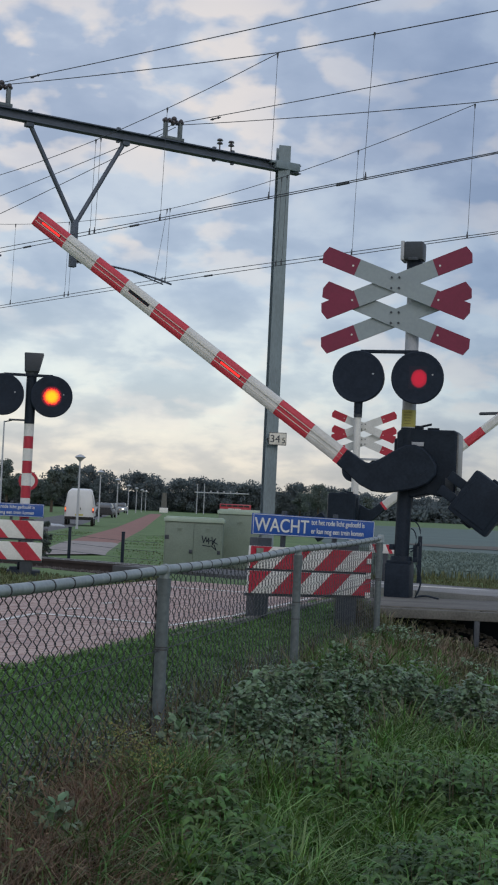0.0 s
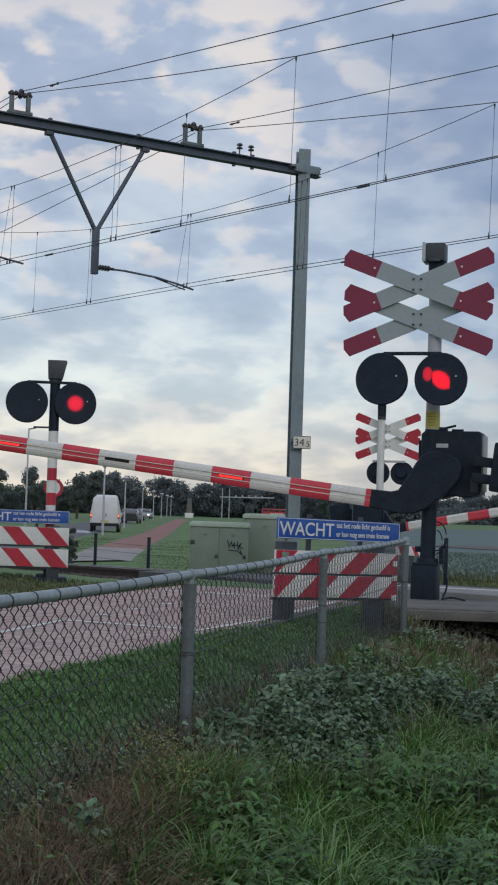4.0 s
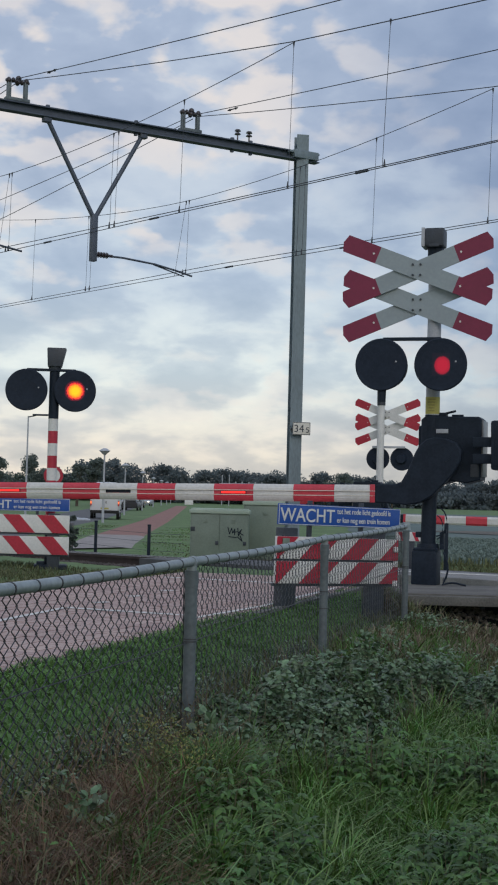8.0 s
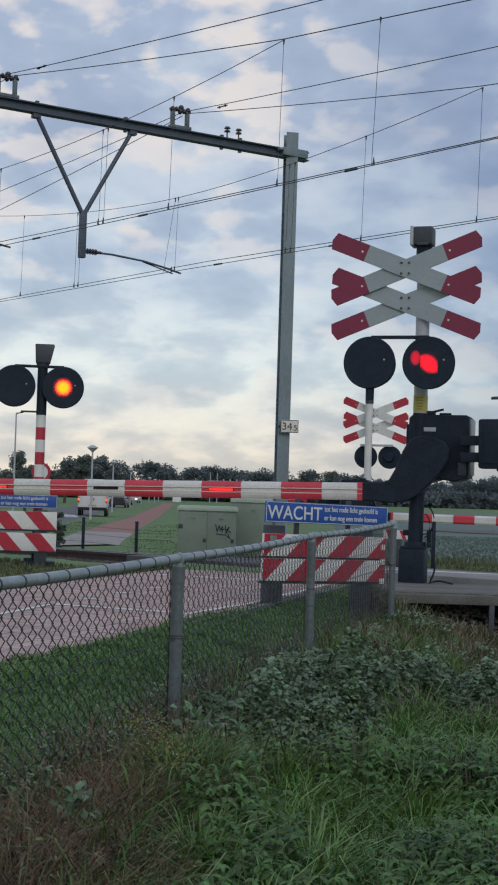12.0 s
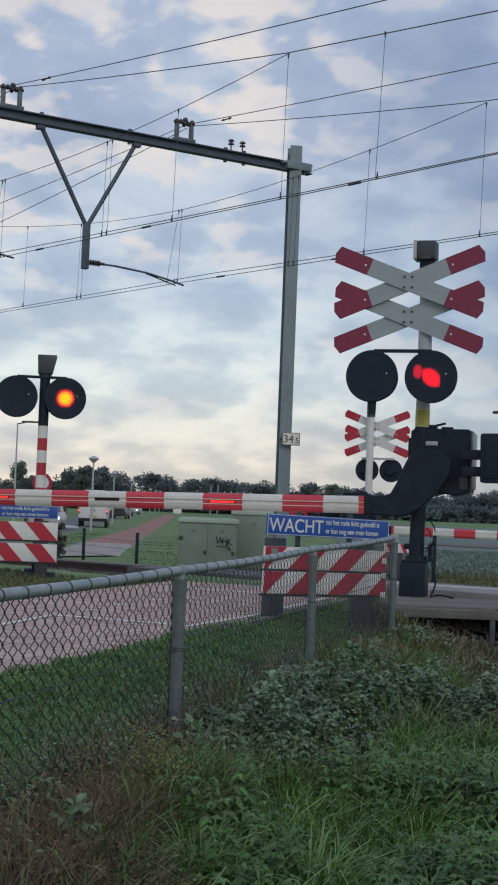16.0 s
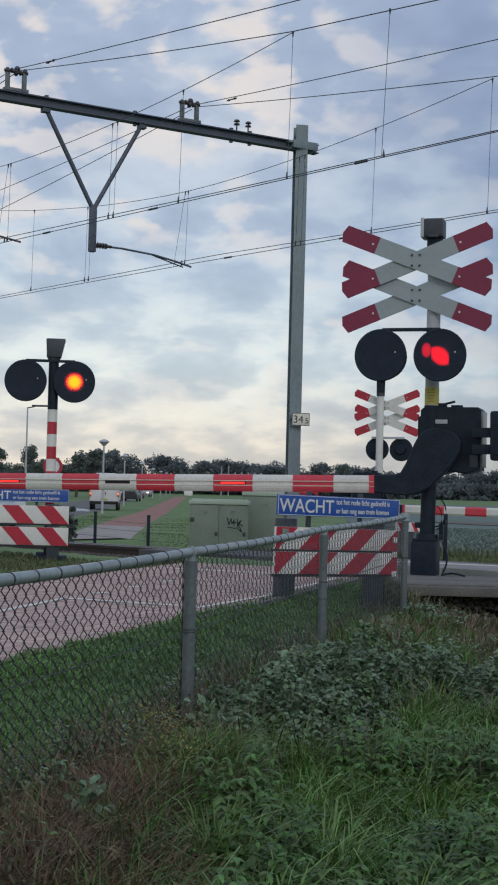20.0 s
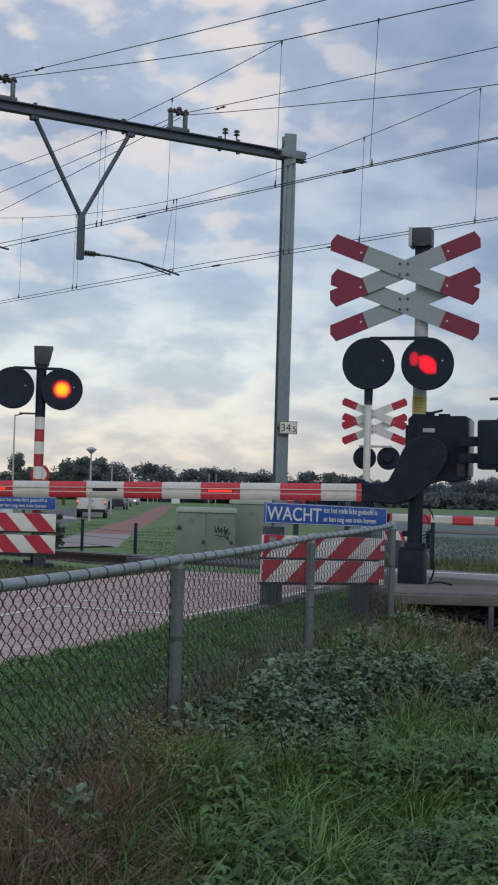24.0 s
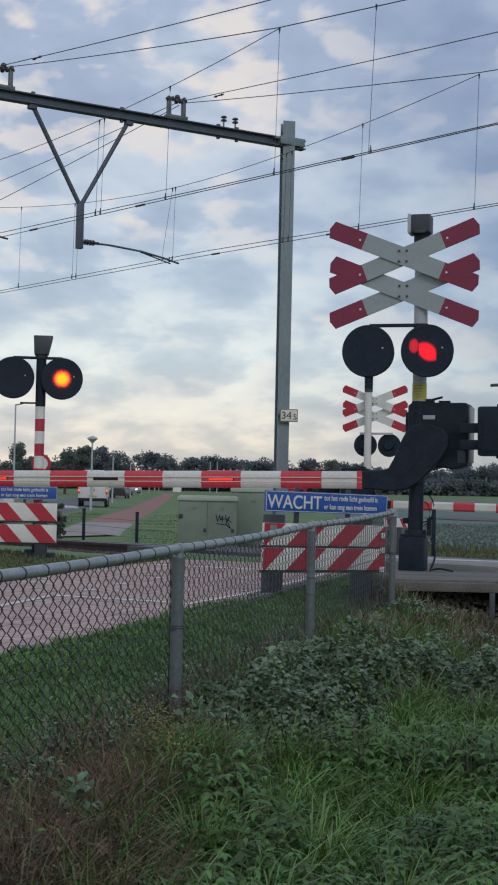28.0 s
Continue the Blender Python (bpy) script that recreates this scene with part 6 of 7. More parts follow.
def van(m):
    t = thing("delivery_van", m, "parked white delivery van with lit tail lamps", "van")
    bm = body_of([(0, 0.93, 0.96, 0.44, 1.15, 2.06, 0.84), (0.10, 0.95, 0.98, 0.42, 1.2, 2.34, 0.72), (2.6, 0.96, 0.98, 0.42, 1.25, 2.46, 0.70), (3.7, 0.96, 0.98, 0.42, 1.25, 2.34, 0.72), (4.5, 0.94, 0.96, 0.42, 1.2, 1.85, 0.74), (5.3, 0.90, 0.92, 0.42, 0.95, 1.05, 0.80)], 0.07)
    body = part("body", bm, M["vanw"], t, "white panel body with a high rounded roof")
    for x in (-0.40, 0.40):
        bm = bmesh.new()
        box(bm, (x, -0.006, 1.22), (0.775, 0.03, 1.50), 0.02)
        door = part("rear_door", bm, M["vanw"], body, "white rear door")
        bm = bmesh.new()
        box(bm, (x * 0.2, -0.03, 1.12), (0.05, 0.03, 0.16), 0.008)
        part("door_handle", bm, M["rubber"], door, "black handle")
    bm = bmesh.new()
    box(bm, (0.985, 3.55, 1.52), (0.02, 0.85, 0.48), 0.008)
    part("side_window", bm, M["glass"], body, "dark side window")
    bm = bmesh.new()
    box(bm, (0, -0.07, 0.50), (1.88, 0.18, 0.20), 0.04)
    part("bumper", bm, M["rubber"], t, "black bumper")
    bm = bmesh.new()
    box(bm, (0.99, 2.4, 0.60), (0.03, 2.4, 0.10), 0.01)
    part("side_strip", bm, M["rubber"], t, "black rubbing strip")
    for s in (-1, 1):
        bm = bmesh.new()
        box(bm, (s * 0.90, -0.03, 1.06), (0.10, 0.05, 0.34), 0.02)
        lamp = part("tail_lamp", bm, M["red"], t, "red tail lamp")
        bm = bmesh.new()
        box(bm, (s * 0.90, -0.06, 1.10), (0.085, 0.02, 0.15), 0.006)
        part("lit_bulb", bm, M["taill"], lamp, "glowing orange light")
    bm = bmesh.new()
    box(bm, (0, -0.03, 0.72), (0.52, 0.02, 0.11), 0.005)
    part("plate_bar", bm, M["yellow"], t, "plain yellow plate")
    for (x, y) in ((-0.85, 0.9), (0.85, 0.9), (-0.85, 4.3), (0.85, 4.3)):
        wheel(t, x, y, 0.34)
    return t


van(pose(-9.42, 92.5, ground_z(-9.42, 92.5), 0, 0, 3.8))


def car(m, paint, lamps, label):
    """Front at y = 0, looking along -y."""
    t = thing("car", m, label, "car", "cars on the road")
    bm = body_of([(0, 0.80, 0.82, 0.30, 0.60, 0.72, 0.66), (1.2, 0.86, 0.88, 0.26, 0.70, 0.95, 0.72), (3.9, 0.86, 0.88, 0.26, 0.72, 0.98, 0.72), (4.4, 0.80, 0.82, 0.32, 0.70, 0.90, 0.66)], 0.05)
    body = part("body", bm, paint, t)
    bm = body_of([(1.25, 0.72, 0.70, 0.93, 1.0, 1.02, 0.66), (2.0, 0.74, 0.70, 0.93, 1.2, 1.45, 0.56), (3.4, 0.74, 0.70, 0.93, 1.2, 1.46, 0.56), (4.2, 0.70, 0.68, 0.90, 0.95, 1.0, 0.62)], 0.03)
    part("cabin", bm, M["glass"], t, "dark windows and roof")
    for s in (-1, 1):
        bm = bmesh.new()
        box(bm, (s * 0.62, 0.0, 0.62), (0.30, 0.06, 0.15), 0.02)
        part("headlight", bm, lamps, t, "lit lamp")
    bm = bmesh.new()
    box(bm, (0, -0.01, 0.42), (0.52, 0.03, 0.12), 0.005)
    part("plate_bar", bm, M["yellow"], t, "plain yellow plate")
    for (x, y) in ((-0.76, 0.85), (0.76, 0.85), (-0.76, 3.5), (0.76, 3.5)):
        wheel(t, x, y, 0.31, 0.18)
    return t


car(pose(-12.15, 150, ground_z(-12.15, 150), 0, 0, 178), M["cardark"], M["rubber"], "dark car driving away on the road")
car(pose(-15.5, 176, ground_z(-15.5, 176), 0, 0, -3), M["carsil"], M["headl"], "silver car with lit headlights on the road")
car(pose(-15.2, 205, ground_z(-15.2, 205), 0, 0, -3), M["carsil"], M["headl"], "silver car with lit headlights in the queue")
car(pose(-14.0, 180, ground_z(-14, 180), 0, 0, 177), M["cardark"], M["taill"], "dark car driving away with tail lamps")
far_car = car(pose(29, 250, -0.92, 0, 0, 90), M["vanw"], M["headl"], "white car on the distant field road")
moving_car = car(pose(-15.2, 180, -0.92, 0, 0, -3), M["carsil"], M["headl"], "silver car approaching with lit headlights")


def bus(m):
    t = thing("bus", m, "red bus on the distant road", "bus")
    bm = bmesh.new()
    box(bm, (0, 0, 1.25), (6.0, 2.4, 1.7), 0.12)
    b = part("body", bm, M["busred"], t, "red bus body")
    for k in range(5):
        bm = bmesh.new()
        box(bm, (-2.3 + k * 1.12, -1.205, 1.75), (1.0, 0.02, 0.35), 0.02)
        part("window", bm, M["glass"], b)
    for k in range(6):
        bm = bmesh.new()
        box(bm, (-1.2 + k * 0.42, -1.207, 1.15), (0.30, 0.02, 0.22), 0.01)
        part("lettering_bar", bm, M["white"], b, "unreadable white lettering", False)
    for x in (-2.0, 2.0):
        bm = bmesh.new()
        tube(bm, (x, -1.22, 0.45), (x, -0.95, 0.45), 0.45, 0.45, 18)
        part("wheel", bm, M["rubber"], t)
    return t


red_bus = bus(pose(2.2, 272, -0.95, 0, 0, 0))


def far_furniture():
    t = thing("stone_pillar", pose(-10.8, 255, -0.95), "grey stone pillar on a pale base", "monument")
    bm = bmesh.new()
    tube(bm, (0, 0, 0.9), (0, 0, 3.6), 0.55, 0.42, 12)
    part("pillar", bm, M["concrete"], t)
    bm = bmesh.new()
    box(bm, (0, 0, 0.45), (1.5, 1.5, 0.9), 0.05)
    part("base", bm, M["white"], t)
    t = thing("sign_gantry", pose(1.5, 260, -0.95), "grey gantry with traffic lights over the far road", "gantry")
    for x in (-6.5, -5.2):
        bm = bmesh.new()
        tube(bm, (x, 0, 0), (x, 0, 5.6), 0.09, 0.07, 10)
        part("pole", bm, M["lgrey"], t)
    bm = bmesh.new()
    tube(bm, (-7, 0, 4.0), (3, 0, 4.1), 0.10, 0.10, 10)
    part("crossbar", bm, M["lgrey"], t)
    for x in (-4, -2.8, -1.6, -0.4, 0.8):
        bm = bmesh.new()
        box(bm, (x, -0.1, 4.2), (0.25, 0.2, 0.5), 0.03)
        part("signal_box", bm, M["lgrey"], t)
    # round prohibition sign behind the red and white pole
    t = thing("round_traffic_sign", pose(-5.85, 42.2, ground_z(-5.85, 42.2)), "round white traffic sign with red border on a pole", "traffic sign")
    bm = bmesh.new()
    tube(bm, (0, 0, 0), (0, 0, 2.45), 0.03, 0.03, 10)
    part("pole", bm, M["galv"], t)
    bm = bmesh.new()
    tube(bm, (0, -0.03, 2.18), (0, -0.05, 2.18), 0.29, 0.29, 32)
    part("face", bm, M["red"], t, "red border disc")
    bm = bmesh.new()
    tube(bm, (0, -0.045, 2.18), (0, -0.055, 2.18), 0.20, 0.20, 32)
    part("centre", bm, M["white"], t, "white centre")
    for (x, y, r, l) in ((-9.7, 83, 0.30, 1.2), (-10.1, 82.5, 0.34, 1.0)):
        bm = bmesh.new()
        ball(bm, (0, 0, r * 0.2), r, (1.5, 1, 0.45), 3)
        tagged(new("boulder", mesh_of("boulder", bm, M["lgrey"], True)), "pale low boulder on the verge", "boulder", "boulders").matrix_world = pose(x, y, ground_z(x, y))


far_furniture()


# ---------------------------------------------------------------- trees and woods
def tri_mesh(name, verts, tris, material, label, category, kind="stuff", parent=None):
    me = bpy.data.meshes.new(name)
    me.vertices.add(len(verts))
    me.vertices.foreach_set("co", np.asarray(verts, dtype=np.float32).ravel())
    n = len(tris)
    me.loops.add(n * 3)
    me.loops.foreach_set("vertex_index", np.asarray(tris, dtype=np.int32).ravel())
    me.polygons.add(n)
    me.polygons.foreach_set("loop_start", np.arange(0, n * 3, 3, dtype=np.int32))
    me.update(calc_edges=True)
    me.materials.append(material)
    ob = new(name, me)
    ob.parent = parent
    return tagged(ob, label, category, "", kind)


def leaf_cards(rng, centres, size, up=0.35):
    """Small bent leaf clusters (two triangles each) at the given centres."""
    n = len(centres)
    d1 = rng.normal(size=(n, 3)); d1 /= np.linalg.norm(d1, axis=1, keepdims=True)
    d2 = rng.normal(size=(n, 3)); d2[:, 2] *= up
    d2 -= d1 * (d1 * d2).sum(1, keepdims=True); d2 /= np.linalg.norm(d2, axis=1, keepdims=True)
    s = size * rng.uniform(0.6, 1.3, (n, 1))
    v = np.stack([centres - d1 * s * 0.5, centres + d2 * s * 0.38, centres + d1 * s * 0.5, centres - d2 * s * 0.38], 1).reshape(-1, 3)
    b = np.arange(n)[:, None] * 4
    t = np.concatenate([b + [0, 1, 2], b + [0, 2, 3]], 0)
    return v, t


def crown_points(rng, n, h, w, base=0.25, lumps=14):
    """Points in an uneven crown made of overlapping filled lumps."""
    c = np.stack([rng.normal(0, 0.30, lumps) * w, rng.normal(0, 0.30, lumps) * w, h * rng.uniform(base + 0.08, 0.86, lumps)], 1)
    fall = 1 - 0.75 * np.clip(c[:, 2] / h - 0.5, 0, 1) * 2
    c[:, :2] *= np.clip(fall, 0.25, 1)[:, None]
    r = w * rng.uniform(0.15, 0.30, lumps) * min(1.0, 14 / lumps) ** 0.3
    k = rng.integers(0, lumps, n)
    d = rng.normal(size=(n, 3)); d /= np.linalg.norm(d, axis=1, keepdims=True)
    p = c[k] + d * (r[k] * rng.uniform(0.05, 1.25, n) ** 0.6)[:, None] * np.array([1, 1, 0.8])
    p[:, 2] = np.clip(p[:, 2], h * 0.06, None)
    return p


def tree(x, y, h, w, seed, label, n=6500, leaf=0.26):
    rng = np.random.default_rng(seed)
    t = thing("tree", pose(x, y, ground_z(x, y)), label, "tree", "trees before the woods")
    bm = bmesh.new()
    tube(bm, (0, 0, -0.2), (0.05, 0, h * 0.4), 0.20, 0.12, 10)
    tube(bm, (0.05, 0, h * 0.4), (0.0, 0.1, h * 0.85), 0.12, 0.03, 8)
    for k in range(6):
        a, z = rng.uniform(0, 6.28), h * rng.uniform(0.25, 0.6)
        tube(bm, (0.03, 0, z), (math.cos(a) * w * 0.38, math.sin(a) * w * 0.38, z + h * 0.2), 0.06, 0.02, 6)
    part("trunk", bm, M["bark"], t, "brown trunk with limbs")
    v, f = leaf_cards(rng, crown_points(rng, n, h, w, 0.2, 34), leaf)
    ob = tri_mesh("crown", v, f, M["leaf"], "green leafy crown with haze in its colour", "", "", t)
    return t


for i, (x, y, h, w) in enumerate(((-26.9, 175, 6.9, 3.7), (-31.9, 176, 6.6, 3.2), (-21.3, 175, 5.8, 2.1), (-19.2, 176, 6.6, 2.5), (-23.4, 178, 4.4, 2.6), (17.0, 255, 7.0, 4.6), (14.1, 262, 5.6, 2.2), (21.0, 258, 5.4, 2.4), (26.0, 257, 5.0, 2.0))):
    tree(x, y, h, w, 40 + i, "dark green broadleaf tree with gaps in its crown")


def woods(name, line, h, seed, label, per=520, leaf=0.42):
    rng = np.random.default_rng(seed)
    V, T, off = [], [], 0
    for (a, b) in zip(line[:-1], line[1:]):
        a, b = np.array(a, float), np.array(b, float)
        n = int(np.linalg.norm(b[:2] - a[:2]) / 2.6)
        for k in range(n):
            for row in range(2):
                p = a + (b - a) * ((k + rng.uniform(-0.3, 0.3)) / n)
                hh = p[2] * rng.uniform(1.06, 1.22)
                pts = crown_points(rng, per, hh, rng.uniform(5.4, 7.4), 0.0, 22)
                pts += [p[0], p[1] + row * 6 + rng.uniform(-2, 2), -0.95]
                v, t = leaf_cards(rng, pts, leaf)
                V.append(v); T.append(t + off); off += len(v)
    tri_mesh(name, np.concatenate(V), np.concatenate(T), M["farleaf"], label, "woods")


woods("far_woods", [(-62, 290, 4.2), (-44, 290, 4.2), (-41, 290, 5.4), (-37.5, 290, 4.6), (-34.5, 290, 8.0), (-29, 290, 8.6), (-24, 290, 8.2), (-19, 291, 7.8), (-14, 292, 6.9), (-10, 294, 6.3), (-2, 295, 6.8), (4, 296, 6.5), (11, 300, 6.0), (12.6, 300, 5.2), (15.6, 300, 6.6), (19.4, 300, 7.2), (21.2, 300, 7.9), (22.8, 300, 6.6), (30, 302, 5.6)], 8, 3, "dense green woods beyond the fields, haze in their colour", 2600, 0.44)
woods("far_tree_row", [(28, 330, 5.4), (40, 335, 5.2), (48, 332, 5.6), (52, 330, 6.4), (60, 330, 6.6), (90, 335, 6.6)], 8, 4, "distant green tree row on the horizon, haze in its colour", 2600, 0.46)
woods("far_hedge", [(-90, 306, 3.0), (-30, 308, 3.2), (30, 318, 3.2), (120, 345, 4.0)], 5, 6, "hedge closing the horizon, haze in its colour", 420, 0.9)


# ---------------------------------------------------------------- plants in the foreground
def blades(name, rng, xy, h, w, material, label, category, lean=0.5, zoff=0.0):
    """Grass blades of five triangles at the plan points xy, curved over to one side; h: heights."""
    n = len(xy)
    z = np.array([ground_z(px, py) for px, py in xy]) + zoff - 0.01
    b = rng.uniform(0, 2 * np.pi, n)
    a = b + np.pi / 2 + rng.normal(0, 0.5, n)
    side = np.stack([np.cos(a), np.sin(a), np.zeros(n)], 1)
    out = np.stack([np.cos(b), np.sin(b), np.zeros(n)], 1)
    ln = rng.uniform(0.1, 1.0, n) * lean
    drop = np.clip(0.45 * ln, 0, 0.75)
    base = np.stack([xy[:, 0], xy[:, 1], z], 1)
    ww = (w * rng.uniform(0.6, 1.4, n))[:, None]
    rows = []
    for u, wide in ((0.0, 0.8), (0.45, 1.0), (0.78, 0.7)):
        c = base + out * (h * ln * u ** 1.8)[:, None] + np.array([0, 0, 1]) * (h * (u * (1 + drop) - drop * u * u * u * 1.3))[:, None]
        rows += [c - side * ww * wide, c + side * ww * wide]
    tip = base + out * (h * ln)[:, None] + np.array([0, 0, 1]) * (h * (1 + drop - 1.3 * drop))[:, None]
    v = np.stack(rows + [tip], 1).reshape(-1, 3)
    i = np.arange(n)[:, None] * 7
    t = np.concatenate([i + [0, 1, 3], i + [0, 3, 2], i + [2, 3, 5], i + [2, 5, 4], i + [4, 5, 6]], 0)
    return tri_mesh(name, v, t, material, label, category)


def leaves(name, rng, base, direction, normal, length, width, material, label, category):
    """Rounded pointed leaves of six corners, cupped a little and bent down towards the tip."""
    n = len(base)
    d = direction / np.linalg.norm(direction, axis=1, keepdims=True)
    nn = normal - d * (normal * d).sum(1, keepdims=True)
    nn /= np.linalg.norm(nn, axis=1, keepdims=True)
    s = np.cross(d, nn)
    L, W = length[:, None], width[:, None]
    v = np.stack([base, base + d * L * 0.30 + s * W * 0.47 + nn * L * 0.07, base + d * L * 0.30 - s * W * 0.47 + nn * L * 0.05,
                  base + d * L * 0.68 + s * W * 0.36 + nn * L * 0.02, base + d * L * 0.68 - s * W * 0.36, base + d * L - nn * L * 0.16], 1).reshape(-1, 3)
    i = np.arange(n)[:, None] * 6
    t = np.concatenate([i + [0, 2, 1], i + [2, 4, 1], i + [4, 3, 1], i + [4, 5, 3]], 0)
    return tri_mesh(name, v, t, material, label, category)


def fence_side(xy):
    return (xy[:, 0] - FENCE0.x) * FENCE_N.x + (xy[:, 1] - FENCE0.y) * FENCE_N.y


def wedge(rng, n, y0, y1, margin=0.5):
    """Plan points in the ground that lies before the camera between two distances."""
    y = np.sqrt(rng.uniform(y0 * y0, y1 * y1, n))
    x = rng.uniform(-1, 1, n) * (0.20 * y + margin)
    return np.stack([x, y], 1)


def clump_noise(xy, f, k=0.0):
    return np.array([noise.noise(Vector((px * f, py * f, k))) for px, py in xy])


def path_side(xy):
    return (xy[:, 0] - PATH_R.x) * PATH_N.x + (xy[:, 1] - PATH_R.y) * PATH_N.y


def bramble_front(x):
    return np.interp(x, (-0.2, 0.1, 0.4, 0.66, 0.86, 1.2, 2.0), (5.4, 5.2, 5.45, 5.9, 7.15, 7.25, 7.6))


def plants():
    rng = np.random.default_rng(11)

    def heights(p):
        return np.array([ground_z(a, b) for a, b in p])

    def herb(name, p, z0, z1, lo, hi, ratio, material, label, power=1.0):
        """Loose leaves at random heights over the plan points p."""
        k = len(p)
        base = np.stack([p[:, 0], p[:, 1], heights(p) + z0 + (z1 - z0) * rng.random(k) ** power], 1)
        d = rng.normal(size=(k, 3)); d[:, 2] *= 0.6
        nm = np.stack([rng.normal(0, 0.5, k), rng.normal(-0.25, 0.5, k), np.ones(k)], 1)
        ln = rng.uniform(lo, hi, k)
        leaves(name, rng, base, d, nm, ln, ln * ratio, material, label, "weeds")

    # short turf between path and fence, rougher at the fence foot
    xy = wedge(rng, 190000, 4.0, 14.0, 0.4)
    s, p = fence_side(xy), path_side(xy)
    edge = 0.06 * clump_noise(xy, 3.0) + 0.04 * clump_noise(xy, 8.0, 2.0)
    keep = (s < 0.02) & (p > -0.05 + 2.2 * edge)
    xy = xy[keep]
    h = 0.014 + 0.034 * rng.random(len(xy)) + 0.045 * np.clip(clump_noise(xy, 3.6, 4.0), 0, 1)
    blades("verge_grass", rng, xy, h, 0.0042, M["lawn"], "short green grass between fence and path", "grass", 1.6)
    xy = wedge(rng, 42000, 4.0, 12.5, 0.4)
    s = fence_side(xy)
    xy = xy[(s < 0.06) & (s > -0.34 + 0.12 * clump_noise(xy, 3.1, 2.0)) & (clump_noise(xy, 2.4, 6.0) > -0.2)]
    blades("fence_foot_grass", rng, xy, 0.04 + 0.12 * rng.random(len(xy)) ** 1.5, 0.003, M["olive"], "olive grass along the fence foot", "grass", 1.0)
    xy = wedge(rng, 26000, 4.2, 9.0, 0.4)
    s = fence_side(xy)
    xy = xy[(s < 0.05) & (s > -0.30) & (clump_noise(xy, 2.0, 7.0) > 0.02)]
    herb("fence_foot_herbs", xy, 0.0, 0.13, 0.014, 0.034, 0.55, M["bramble"], "low dull green herbs along the fence")
    # grass left of the path
    xy = wedge(rng, 60000, 9.0, 20.0, 0.6)
    p = path_side(xy)
    q = 0.762 * xy[:, 0] + 0.647 * xy[:, 1]
    xy = xy[(p < -PATH_W - 0.02) & (q < 10.0)]
    blades("verge_grass", rng, xy, 0.02 + 0.06 * rng.random(len(xy)), 0.005, M["olive"], "rough olive grass around the far signal", "grass", 0.8)
    # long meadow grass on the camera's side, in tufts
    xy = wedge(rng, 170000, 3.5, 7.9, 0.4)
    s = fence_side(xy)
    m = clump_noise(xy, 1.1, 3.0)
    tuft = clump_noise(xy, 5.0, 7.0)
    keep = (s > 0.30) & (xy[:, 0] > -0.10 + 0.25 * m) & (xy[:, 1] < bramble_front(xy[:, 0]) + 0.25 + 0.4 * m) & (tuft + 0.5 * m > -0.30)
    xy, tuft = xy[keep], tuft[keep]
    h = (0.05 + 0.20 * rng.random(len(xy)) ** 1.2) * (0.75 + 0.9 * np.clip(tuft, -0.35, 1))
    pale = rng.random(len(xy)) + 0.6 * tuft > 0.80
    blades("meadow_grass", rng, xy[~pale], h[~pale], 0.0026, M["blade"], "long fresh green meadow grass", "grass", 1.4)
    blades("light_meadow_grass", rng, xy[pale], h[pale] * 1.1, 0.0024, M["paleblade"], "lighter arching meadow grass in tufts", "grass", 1.5)
    k = rng.choice(len(xy), 1500, replace=False)
    blades("arching_grass", rng, xy[k], 0.10 + 0.16 * rng.random(1500), 0.0024, M["paleblade"], "pale arching grass blades", "grass", 1.6)
    # withered tangle before the fence foot
    xy = wedge(rng, 210000, 3.4, 6.3, 0.4)
    m = clump_noise(xy, 1.3, 8.0)
    s = fence_side(xy)
    inside = (xy[:, 0] < -0.14 + 0.42 * m) & (s > -0.10 + 0.1 * m)
    xy, m, s = xy[inside], m[inside], s[inside]
    low = np.clip(0.35 + s / 0.5, 0.3, 1.0)
    pick = rng.random(len(xy)) + 0.55 * clump_noise(xy, 3.3, 2.0) + 0.35 * (xy[:, 0] + 0.45)
    for (name, sel, hh, w, mt, lab) in (
            ("dry_grass", pick < 0.72, 0.04 + 0.20 * rng.random(len(xy)) ** 1.8, 0.0013, M["dry"], "brown withered grass at the fence foot"),
            ("olive_grass", (pick >= 0.72) & (pick < 0.92), 0.04 + 0.20 * rng.random(len(xy)) ** 2, 0.0022, M["olive"], "olive half-dry stalks in a tangle"),
            ("green_stalks", pick >= 0.92, 0.06 + 0.20 * rng.random(len(xy)) ** 1.5, 0.0028, M["blade"], "green stalks among dry grass")):
        blades(name, rng, xy[sel], (hh * low)[sel], w, mt, lab, "dry grass", 1.5)
    # long single stems that arch over the tangle
    k = rng.choice(len(xy), 420, replace=False)
    blades("arching_stalks", rng, xy[k], 0.14 + 0.18 * rng.random(420), 0.0014, M["dry"], "long pale arching stalks", "dry grass", 1.2)
    for (nm, cnt, mt, lo, hi, cut, ph, lab) in (
            ("withered_weeds", 6000, M["witherleaf"], 0.008, 0.020, -0.3, 1.0, "brown withered weeds at the fence foot"),
            ("low_herbs", 9000, M["nettle"], 0.010, 0.026, 0.10, 9.0, "low green herbs in dry grass"),
            ("olive_herbs", 7000, M["olive"], 0.008, 0.022, -0.05, 5.0, "olive small-leaved herbs in dry grass")):
        w2 = wedge(rng, cnt * 2, 3.45, 6.3, 0.4)
        mm = clump_noise(w2, 2.1, ph)
        w2 = w2[(w2[:, 0] < 0.0 + 0.36 * mm) & (fence_side(w2) > -0.02) & (mm > cut)]
        herb(nm, w2, 0.02, 0.20, lo, hi, 0.5, mt, lab, 1.5)
